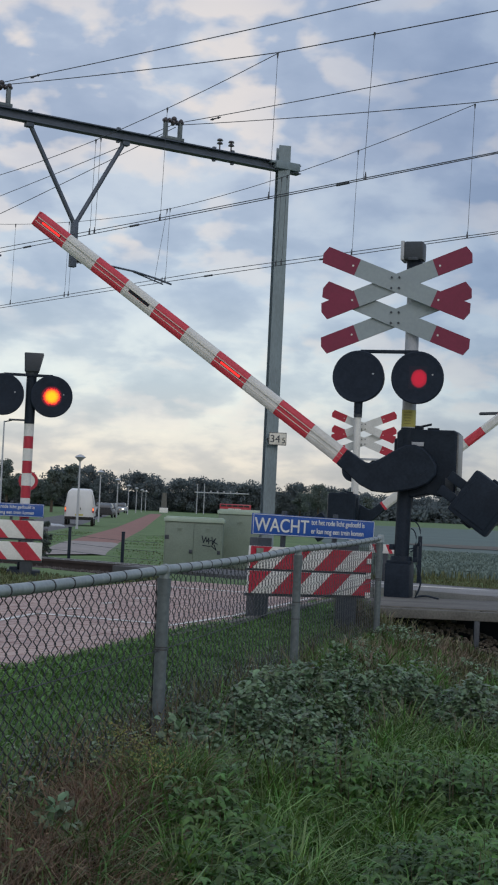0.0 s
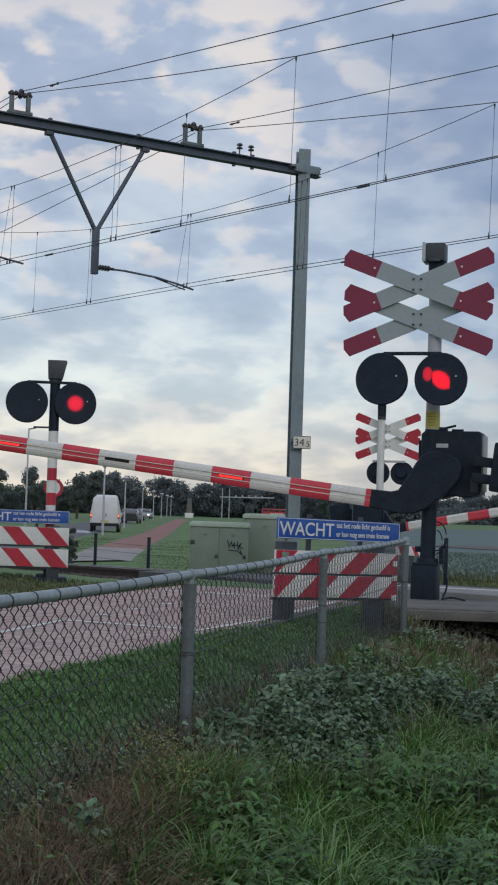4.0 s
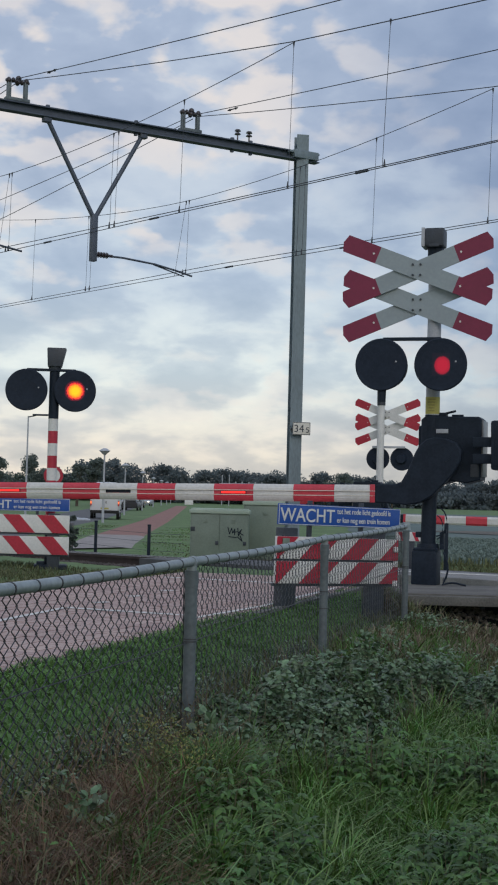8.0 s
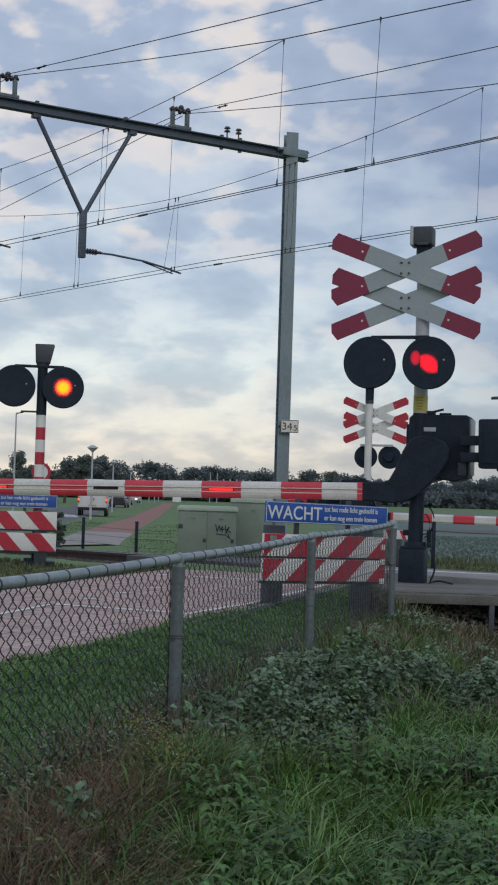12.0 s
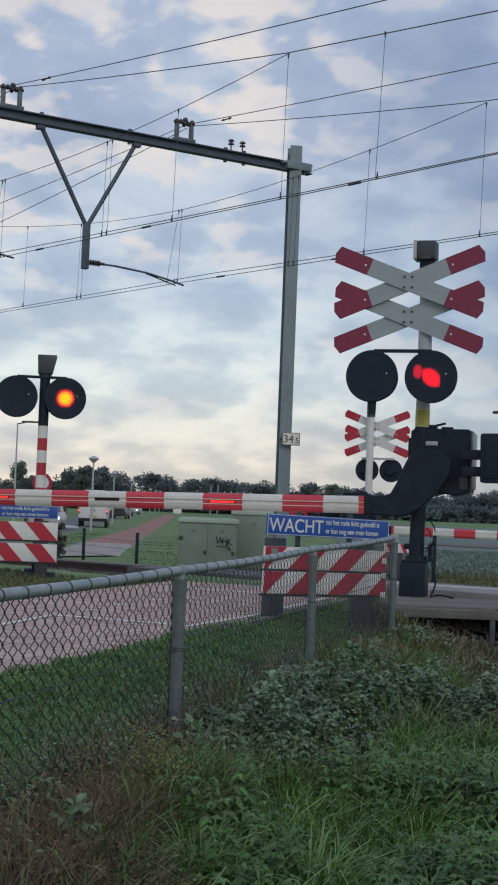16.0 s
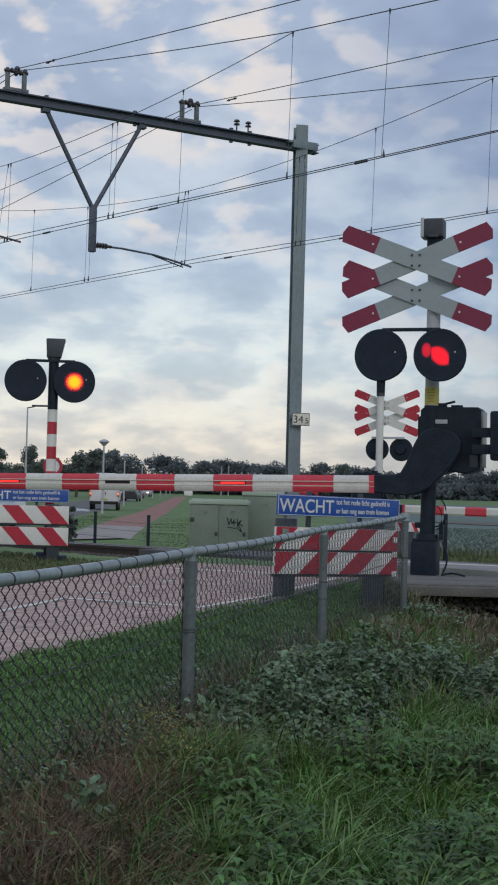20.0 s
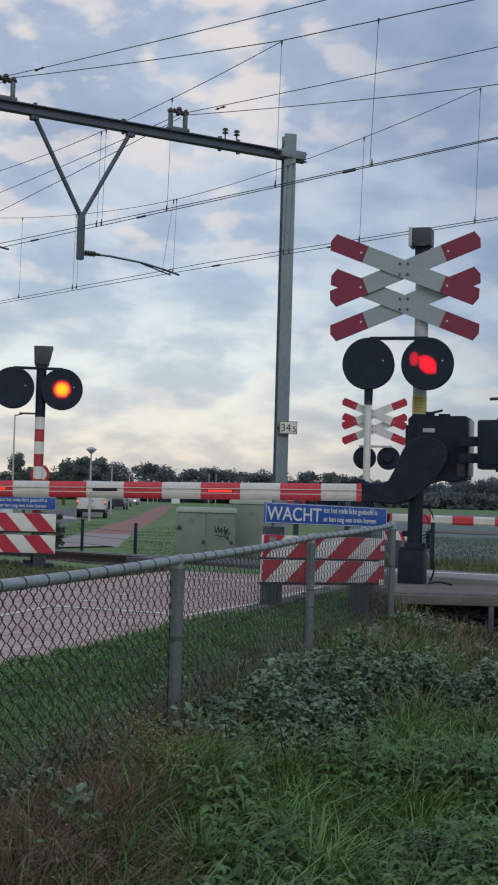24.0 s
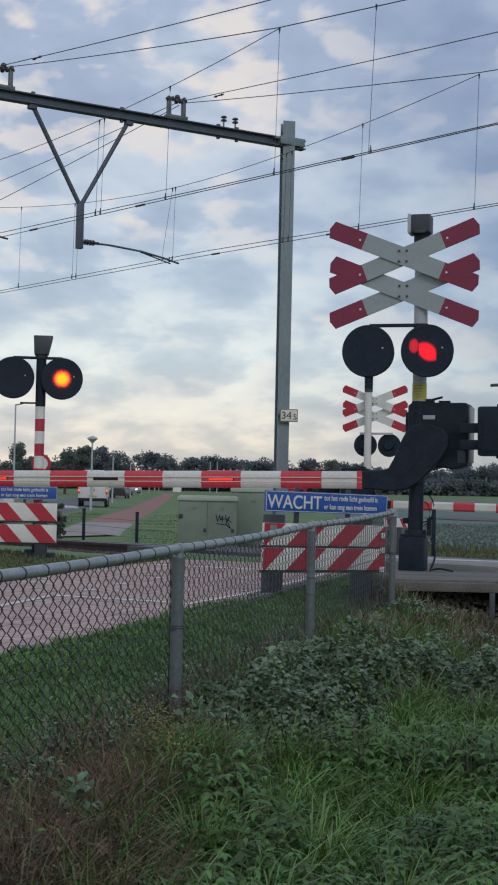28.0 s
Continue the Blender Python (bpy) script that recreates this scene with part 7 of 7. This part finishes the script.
    # seed grass and weeds between the brambles and the platform
    xy = wedge(rng, 70000, 7.9, 12.2, 0.4)
    m = clump_noise(xy, 1.4, 2.0)
    s = fence_side(xy)
    ok = (s > -0.10) & (xy[:, 1] > 8.2 + 0.5 * m)
    xy, m = xy[ok], m[ok]
    red = (rng.random(len(xy)) + 0.9 * m + 0.8 * clump_noise(xy, 3.4, 8.0)) > 0.86
    hh = 0.04 + 0.15 * rng.random(len(xy)) ** 1.4
    hh *= np.clip(1.15 - 0.14 * (xy[:, 1] - 9.5), 0.55, 1.15)
    blades("seed_grass", rng, xy[red], hh[red], 0.0036, M["redgrass"], "reddish seed grass before the platform", "dry grass", 0.8)
    fresh = ~red & (clump_noise(xy, 2.6, 15.0) > 0.0)
    blades("rough_grass", rng, xy[~red & ~fresh], hh[~red & ~fresh] * 0.85, 0.0035, M["olive"], "rough olive grass before the platform", "grass", 0.9)
    blades("fresh_rough_grass", rng, xy[fresh], hh[fresh] * 0.9, 0.0035, M["blade"], "green rough grass before the platform", "grass", 0.9)
    xy = wedge(rng, 42000, 8.0, 12.2, 0.4)
    m = clump_noise(xy, 1.7, 12.0)
    xy = xy[(fence_side(xy) > 0.0) & (m > 0.12)]
    herb("rough_herbs", xy, 0.0, 0.16, 0.016, 0.04, 0.6, M["bramble"], "low green weeds before the platform")
    # a few taller leafy weeds beside the platform
    for (cx, cy, hz) in ((2.02, 12.3, 0.30), (2.14, 12.4, 0.36), (1.86, 12.3, 0.24), (2.05, 11.9, 0.24), (2.2, 12.1, 0.30), (1.70, 12.0, 0.16), (2.3, 12.3, 0.26)):
        p = np.stack([cx + rng.normal(0, 0.07, 110), cy + rng.normal(0, 0.08, 110)], 1)
        herb("tall_weed", p, 0.0, hz, 0.016, 0.036, 0.45, M["nettle"], "tall leafy weed beside the platform")
        p = np.stack([cx + rng.normal(0, 0.03, 12), cy + rng.normal(0, 0.04, 12)], 1)
        blades("tall_weed_stems", rng, p, np.full(12, hz), 0.003, M["stem"], "thin weed stems", "weeds", 0.3)
    # a row of weeds and seed grass along the platform's foot
    n = 15000
    xy = np.stack([rng.uniform(1.05, 3.1, n), rng.uniform(11.6, 12.72, n)], 1)
    m = clump_noise(xy, 2.2, 21.0)
    xy, m = xy[m > -0.25], m[m > -0.25]
    green = rng.random(len(xy)) + 0.9 * m > 0.42
    hh = 0.08 + 0.24 * rng.random(len(xy)) ** 1.3
    blades("platform_foot_grass", rng, xy[green], hh[green], 0.004, M["olive"], "olive grass along the platform foot", "grass", 0.8)
    blades("platform_foot_seed_grass", rng, xy[~green], hh[~green], 0.0036, M["redgrass"], "reddish seed grass along the platform foot", "dry grass", 0.8)
    xy = np.stack([rng.uniform(1.1, 3.1, 6000), rng.uniform(11.9, 12.70, 6000)], 1)
    xy = xy[clump_noise(xy, 2.6, 31.0) > 0.08]
    herb("platform_foot_herbs", xy, 0.0, 0.30, 0.014, 0.034, 0.55, M["nettle"], "leafy weeds along the platform foot")
    # scattered green stalks
    xy = wedge(rng, 9000, 4.0, 9.0, 0.4)
    xy = xy[(fence_side(xy) > 0.06) & (xy[:, 0] > -0.12)]
    blades("mixed_grass", rng, xy, 0.10 + 0.20 * rng.random(len(xy)), 0.0026, M["blade"], "scattered green stalks among weeds", "grass", 1.2)
    # brambles: arching canes and threefold leaves over an uneven mound
    xy = wedge(rng, 125000, 5.2, 10.2, 0.5)
    s = fence_side(xy)
    m = clump_noise(xy, 0.9, 5.0)
    m2 = clump_noise(xy, 2.3, 1.0)
    m3 = clump_noise(xy, 6.0, 3.0)
    front = bramble_front(xy[:, 0]) + 0.3 * m2
    back = 7.75 + 1.0 * np.clip(xy[:, 0] - 0.3, 0, 2) + 0.4 * m2
    keep = (s > 0.0 + 0.10 * m2) & (xy[:, 1] > front) & (xy[:, 1] < back) & (m2 + 0.5 * m + 0.9 * m3 > -0.34 - 0.4 * np.clip(xy[:, 0] - 0.7, 0, 1))
    xy, m, m2, m3, front, back = xy[keep], m[keep], m2[keep], m3[keep], front[keep], back[keep]
    rim = np.clip(np.minimum(xy[:, 1] - front, back - xy[:, 1]) / 0.5, 0.25, 1)
    top = np.clip(0.19 + 0.18 * m2 + 0.06 * m + 0.22 * m3 + 0.06 * np.clip(xy[:, 0] - 0.7, 0, 1), 0.03, 0.42) * rim * np.clip(fence_side(xy) / 0.3, 0.5, 1)
    n = len(xy)
    z = heights(xy) + top * (0.30 + 0.80 * rng.random(n) ** 0.4)
    c = np.stack([xy[:, 0], xy[:, 1], z], 1)
    B, D, Nn, L, W = [], [], [], [], []
    head = rng.uniform(0, 2 * np.pi, n)
    tilt = np.stack([rng.normal(0, 0.5, n), rng.normal(-0.25, 0.5, n), np.ones(n)], 1)
    size = rng.uniform(0.013, 0.031, n) * (0.8 + 0.6 * np.clip(m3 + 0.3, 0, 1))
    for k, off in enumerate((0.0, 1.25, -1.25)):
        a = head + off
        d = np.stack([np.cos(a), np.sin(a), rng.normal(-0.1, 0.35, n)], 1)
        B.append(c); D.append(d); Nn.append(tilt + rng.normal(0, 0.25, (n, 3))); L.append(size * (1.15 if k == 0 else 0.95)); W.append(size * 0.80)
    leaves("bramble_leaves", rng, np.concatenate(B), np.concatenate(D), np.concatenate(Nn), np.concatenate(L), np.concatenate(W), M["bramble"], "dense green bramble thicket, leaf highlights in its colour", "brambles")
    cane = rng.choice(n, 1500, replace=False)
    blades("bramble_canes", rng, xy[cane], 0.12 + 0.24 * rng.random(1500), 0.0024, M["stem"], "thin brown bramble canes", "brambles", 1.3)
    # nettles and tall herbs in front, in clumps
    xy = wedge(rng, 5200, 3.5, 6.9, 0.3)
    m = clump_noise(xy, 1.5, 4.0) + 0.35 * clump_noise(xy, 4.0, 2.0)
    ok = (xy[:, 0] > -0.08 + 0.15 * m) & (m > -0.24 + 0.34 * np.clip(xy[:, 1] - 4.75 + 0.55 * np.clip(0.35 - xy[:, 0], 0, 1), -0.3, 9)) & (fence_side(xy) > 0.3) & (xy[:, 1] < bramble_front(xy[:, 0]) + 0.1)
    xy, m = xy[ok], m[ok]
    n = len(xy)
    hh = rng.uniform(0.12, 0.28, n) + 0.16 * np.clip(m, 0, 1)
    g = heights(xy)
    B, D, Nn, L, W = [], [], [], [], []
    lean = rng.normal(0, 0.05, (n, 2))
    for lev in range(6):
        f = 1 - lev * 0.15
        for pair in range(4):
            a = rng.uniform(0, 6.28, n) * 0.2 + lev * 1.57 / 2 + pair * math.pi / 2
            B.append(np.stack([xy[:, 0] + lean[:, 0] * f, xy[:, 1] + lean[:, 1] * f, g + hh * f], 1))
            D.append(np.stack([np.cos(a), np.sin(a), rng.uniform(-0.7, 0.1, n)], 1))
            Nn.append(np.stack([rng.normal(0, 0.25, n), rng.normal(-0.15, 0.25, n), np.ones(n)], 1))
            ll = rng.uniform(0.045, 0.082, n) * (0.50 + 0.14 * lev)
            L.append(ll); W.append(ll * 0.46)
    leaves("nettle_leaves", rng, np.concatenate(B), np.concatenate(D), np.concatenate(Nn), np.concatenate(L), np.concatenate(W), M["nettle"], "fresh green nettles in the foreground", "nettles")
    blades("nettle_stems", rng, xy, hh, 0.003, M["stem"], "thin nettle stems", "nettles", 0.1)
    # single plants: a broad-leaved one, blooming weeds by the post, a light tuft in the brambles
    for (name, cx, cy, nl, sp, lo, hi, ml, mat_, lab) in (
            ("broad_leaf_weed", -0.44, 4.15, 60, 0.034, 0.08, 0.20, 0.040, M["bramble"], "pale broad-leaved weed in dry grass"),
            ("broad_leaf_weed", -0.05, 5.5, 160, 0.085, 0.06, 0.22, 0.042, M["bramble"], "broad-leaved weed beside the fence post"),
            ("yellow_weed", -0.26, 4.98, 800, 0.075, 0.06, 0.27, 0.0095, M["straw"], "yellowish blooming weed at the post"),
            ("yellow_weed", -0.17, 4.78, 640, 0.06, 0.04, 0.24, 0.009, M["straw"], "yellowish blooming weed beside the post")):
        n = nl
        p = np.stack([cx + rng.normal(0, sp, n), cy + rng.normal(0, sp, n)], 1)
        g = heights(p)
        b = np.stack([p[:, 0], p[:, 1], g + rng.uniform(lo, hi, n)], 1)
        d = rng.normal(size=(n, 3)); nm = np.stack([rng.normal(0, 0.4, n), rng.normal(-0.3, 0.4, n), np.ones(n)], 1)
        leaves(name, rng, b, d, nm, np.full(n, ml) * rng.uniform(0.7, 1.3, n), np.full(n, ml * 0.6), mat_, lab, "weeds")
        pp = np.stack([cx + rng.normal(0, sp * 0.7, 40), cy + rng.normal(0, sp * 0.7, 40)], 1)
        blades(name + "_stems", rng, pp, rng.uniform(lo, hi, 40), 0.002, M["olive"], "thin weed stems", "weeds", 0.3)
    p = np.stack([1.20 + rng.normal(0, 0.07, 500), 8.75 + rng.normal(0, 0.12, 500)], 1)
    blades("light_tuft", rng, p, 0.12 + 0.20 * rng.random(500), 0.004, M["blade"], "light green grass tuft among brambles", "grass", 0.8)
    # grass at the track's edge, the field's edge and the far lawn
    for (name, n, x0, x1, y0, y1, h0, h1, w, mt, lab) in (
            ("trackside_grass", 7000, -8, -1.55, 31.2, 35.5, 0.04, 0.12, 0.012, M["lawn"], "tufts of grass beyond the tracks"),
            ("field_edge_grass", 220, 3.9, 7.0, 33.5, 35.2, 0.10, 0.28, 0.012, M["olive"], "yellow-green tall grass at the field edge"),
            ("field_edge_grass", 9000, 3.0, 9, 26.5, 35, 0.03, 0.10, 0.012, M["olive"], "green grass strip before the field"),
            ("crop_rows", 60000, 3.8, 17, 36.0, 62, 0.08, 0.22, 0.035, M["field"], "blue-green leek plants in the field")):
        xy = np.stack([rng.uniform(x0, x1, n), rng.uniform(y0, y1, n)], 1)
        if name == "crop_rows":
            xy[:, 1] = np.round(xy[:, 1] / 0.75) * 0.75 + rng.normal(0, 0.08, n)
        else:
            q = 0.762 * xy[:, 0] + 0.647 * xy[:, 1]
            xy = xy[(q > 20.6)]
            if name == "trackside_grass":
                xy = xy[~((xy[:, 0] < -2.75) & (xy[:, 0] > -4.6) & (xy[:, 1] > 32.3))]
        blades(name, rng, xy, rng.uniform(h0, h1, len(xy)), w, mt, lab, "grass", 0.5)
    # uneven grass on the far lawn, beside the red path
    n = 15000
    xy = np.stack([rng.uniform(-8.0, 2.6, n), rng.uniform(35.6, 72, n)], 1)
    off = np.abs(xy[:, 0] + 4.42 + 0.0345 * (xy[:, 1] - 43))
    m = clump_noise(xy, 0.35, 5.0)
    ok = (off > 1.15) & (xy[:, 0] > -6.8 - 0.045 * (xy[:, 1] - 45)) & (m > -0.15) & (off < 6)
    xy, m = xy[ok], m[ok]
    pale = rng.random(len(xy)) + m > 0.85
    hh = 0.02 + 0.035 * rng.random(len(xy)) ** 1.6
    blades("far_lawn_grass", rng, xy[~pale], hh[~pale], 0.014, M["lawn"], "short uneven grass beside the far path", "grass", 0.8)
    blades("far_lawn_dry_grass", rng, xy[pale], hh[pale] * 1.4, 0.012, M["olive"], "olive tufts beside the far path", "grass", 0.8)
    # a dark bush beside the far warning board
    b = thing("bush", pose(-4.66, 37.3, ground_z(-4.66, 37.3)), "narrow dark upright bush beside the striped boards", "bush")
    pts = crown_points(rng, 3000, 1.25, 0.26, 0.02, 60)
    v, t = leaf_cards(rng, pts, 0.07)
    tri_mesh("foliage", v, t, M["leaf"], "dark foliage", "", "", b)
    bm = bmesh.new()
    for k in range(5):
        tube(bm, (0.02 * k - 0.04, 0, -0.05), (0.03 * k - 0.06, 0.02, 0.9), 0.012, 0.006, 6)
    part("branches", bm, M["bark"], b)


plants()


# ---------------------------------------------------------------- stones of the ballast
def ballast_stones():
    rng = np.random.default_rng(21)
    n = 16000
    a = rng.uniform(15.5, 32, n)
    q = rng.uniform(11.9, 19.6, n)
    x = 0.762 * q - 0.647 * a
    y = 0.647 * q + 0.762 * a
    z = np.array([track_z(px, py) for px, py in zip(x, y)]) - 0.155
    c = np.stack([x, y, z], 1)
    r = rng.uniform(0.02, 0.045, n)[:, None]
    oct_ = np.array([[1, 0, 0], [-1, 0, 0], [0, 1, 0], [0, -1, 0], [0, 0, 1], [0, 0, -1]], float)
    v = c[:, None, :] + oct_[None] * (r[:, None, :] * rng.uniform(0.6, 1.2, (n, 6, 1)))
    f = np.array([[0, 2, 4], [2, 1, 4], [1, 3, 4], [3, 0, 4], [2, 0, 5], [1, 2, 5], [3, 1, 5], [0, 3, 5]])
    t = (np.arange(n)[:, None, None] * 6 + f[None]).reshape(-1, 3)
    tri_mesh("ballast_stones", v.reshape(-1, 3), t, M["ballast"], "brown broken ballast stones", "ballast")


ballast_stones()


# ---------------------------------------------------------------- bricks of the near path
def path_bricks():
    rng = random.Random(7)
    lb, wb_, hb, jt = 0.205, 0.1025, 0.05, 0.005
    me_list = []
    for k in range(4):
        bm = bmesh.new()
        vs = box(bm, (0, 0, 0), (wb_ - jt, lb - jt, hb))
        top = [v for v in vs if v.co.z > 0]
        for v in top:
            v.co.x *= 0.95; v.co.y *= 0.975
            v.co.z += rng.uniform(-0.002, 0.002)
        me_list.append(mesh_of("brick", bm, M["brick"]))
    rot = Matrix.Rotation(math.atan2(-PATH_D.x, PATH_D.y), 4, "Z")
    single, rest_v, rest_f = 0, [], []
    unit = 0.1025
    for i in range(int(PATH_W / unit)):
        for j in range(int(11.4 / unit)):
            kind = (i - j) % 4          # herringbone: 0 starts a lying brick, 3 a standing one
            if kind not in (0, 3):
                continue
            flat_ = kind == 0
            o, s = 0.02 + (i + (1.0 if flat_ else 0.5)) * unit, -7.4 + (j + (0.5 if flat_ else 1.0)) * unit
            if o > PATH_W - 0.06:
                continue
            p = path_pt(s, o)
            z = path_z(p.x, p.y) - 0.012 + rng.uniform(-0.0015, 0.0015)
            m = Matrix.Translation((p.x, p.y, z)) @ rot @ Matrix.Rotation(radians((90 if flat_ else 0) + rng.uniform(-0.8, 0.8)), 4, "Z")
            near = -1.9 < s < 2.2
            if near and single < 300:
                ob = new("brick", me_list[rng.randrange(4)])
                ob.parent = cycle_path
                ob.matrix_local = m
                single += 1
            else:
                base = len(rest_v)
                hx, hy, hz = (wb_ - jt) / 2, (lb - jt) / 2, hb / 2
                for (sx, sy, sz) in ((-1, -1, -1), (1, -1, -1), (1, 1, -1), (-1, 1, -1), (-1, -1, 1), (1, -1, 1), (1, 1, 1), (-1, 1, 1)):
                    q = m @ Vector((sx * hx * (0.95 if sz > 0 else 1), sy * hy * (0.975 if sz > 0 else 1), sz * hz))
                    rest_v.append(q)
                rest_f += [tuple(base + j for j in f) for f in ((4, 5, 6, 7), (0, 1, 5, 4), (1, 2, 6, 5), (2, 3, 7, 6), (3, 0, 4, 7))]
    solid("brick_paving", rest_v, rest_f, M["brick"], "red clinker paving", "", "stuff", cycle_path)
    # white lines
    def mark(name, a, b, w):
        n = 14
        vs, fs = [], []
        a, b = Vector(a), Vector(b)
        d = (b - a).normalized()
        nn = Vector((d.y, -d.x)) * w / 2
        for i in range(n + 1):
            c = a.lerp(b, i / n)
            for sgn in (-1, 1):
                q = c + nn * sgn * rng.uniform(0.8, 1.1)
                vs.append((q.x, q.y, path_z(q.x, q.y) + 0.0165))
        for i in range(n):
            fs.append((2 * i, 2 * i + 1, 2 * i + 3, 2 * i + 2))
        solid(name, vs, fs, M["marking"], "worn white painted line", "", "", cycle_path)
    mark("white_line", (-1.95, 7.85), (-1.33, 10.45), 0.055)
    mark("white_line", (-1.33, 10.45), (-0.36, 10.03), 0.085)
    mark("white_line", (-0.355, 9.88), (0.121, 11.06), 0.05)
    mark("white_line", (0.121, 11.06), (0.86, 13.6), 0.05)
    mark("white_line", (-0.85, 14.60), (0.55, 14.0), 0.10)
    for a, b in (((-1.178, 10.987), (-1.08, 11.09)), ((-0.964, 11.73), (-0.875, 11.88)), ((-0.738, 12.50), (-0.65, 12.64))):
        mark("white_line", a, b, 0.08)


path_bricks()


# ---------------------------------------------------------------- what moves
def boom_angle(t):
    """Degrees over the horizontal: an even fall that eases out at the end."""
    rest, start, rate = -0.9, 35.3, 7.13
    stop = 4.55
    if t <= stop:
        return start - rate * t
    a = start - rate * stop - rest
    return rest + a * math.exp(-(t - stop) * rate / a)


def motions():
    steps = [k * 0.25 for k in range(0, 33)] + [9, 12, 20, 28]
    for (boom, axle), lag in zip(BOOMS, (0.0, 0.5)):      # the far one follows half a second later
        walk(boom, [(t, pose(*axle, 0, boom_angle(t - lag) + lag, 0)) for t in steps])
    for ob, window, axis, c, angles, low in FLASHERS:
        walk(ob, [(t, Matrix.Translation(c) @ m) for t, m in flash_rows(window, axis, angles, low)])
    # a car that comes down the road, and the slow bus behind the woods' edge
    p0, p1 = Vector((-15.2, 180, 0)), Vector((-10.8, 88, 0))
    rows = []
    for t in (0, 2, 4, 6, 8, 10, 12, 14, 16, 18, 20, 28):
        p = p0.lerp(p1, (min(t, 18) - 8) / 7)
        rows.append((t, pose(p.x, p.y, ground_z(p.x, p.y) + 0.03, 0, 0, 2.7)))
    walk(moving_car, rows)
    walk(far_car, [(t, pose(24.2 + 6.8 * min(t, 9), 250, ground_z(30, 250) + 0.05, 0, 0, 90)) for t in (0, 2, 4, 6, 9, 28)])
    walk(red_bus, [(t, pose(2.2 + 0.82 * min(t, 10), 272, ground_z(3, 272) + 0.02)) for t in (0, 2, 5, 10, 28)])


motions()
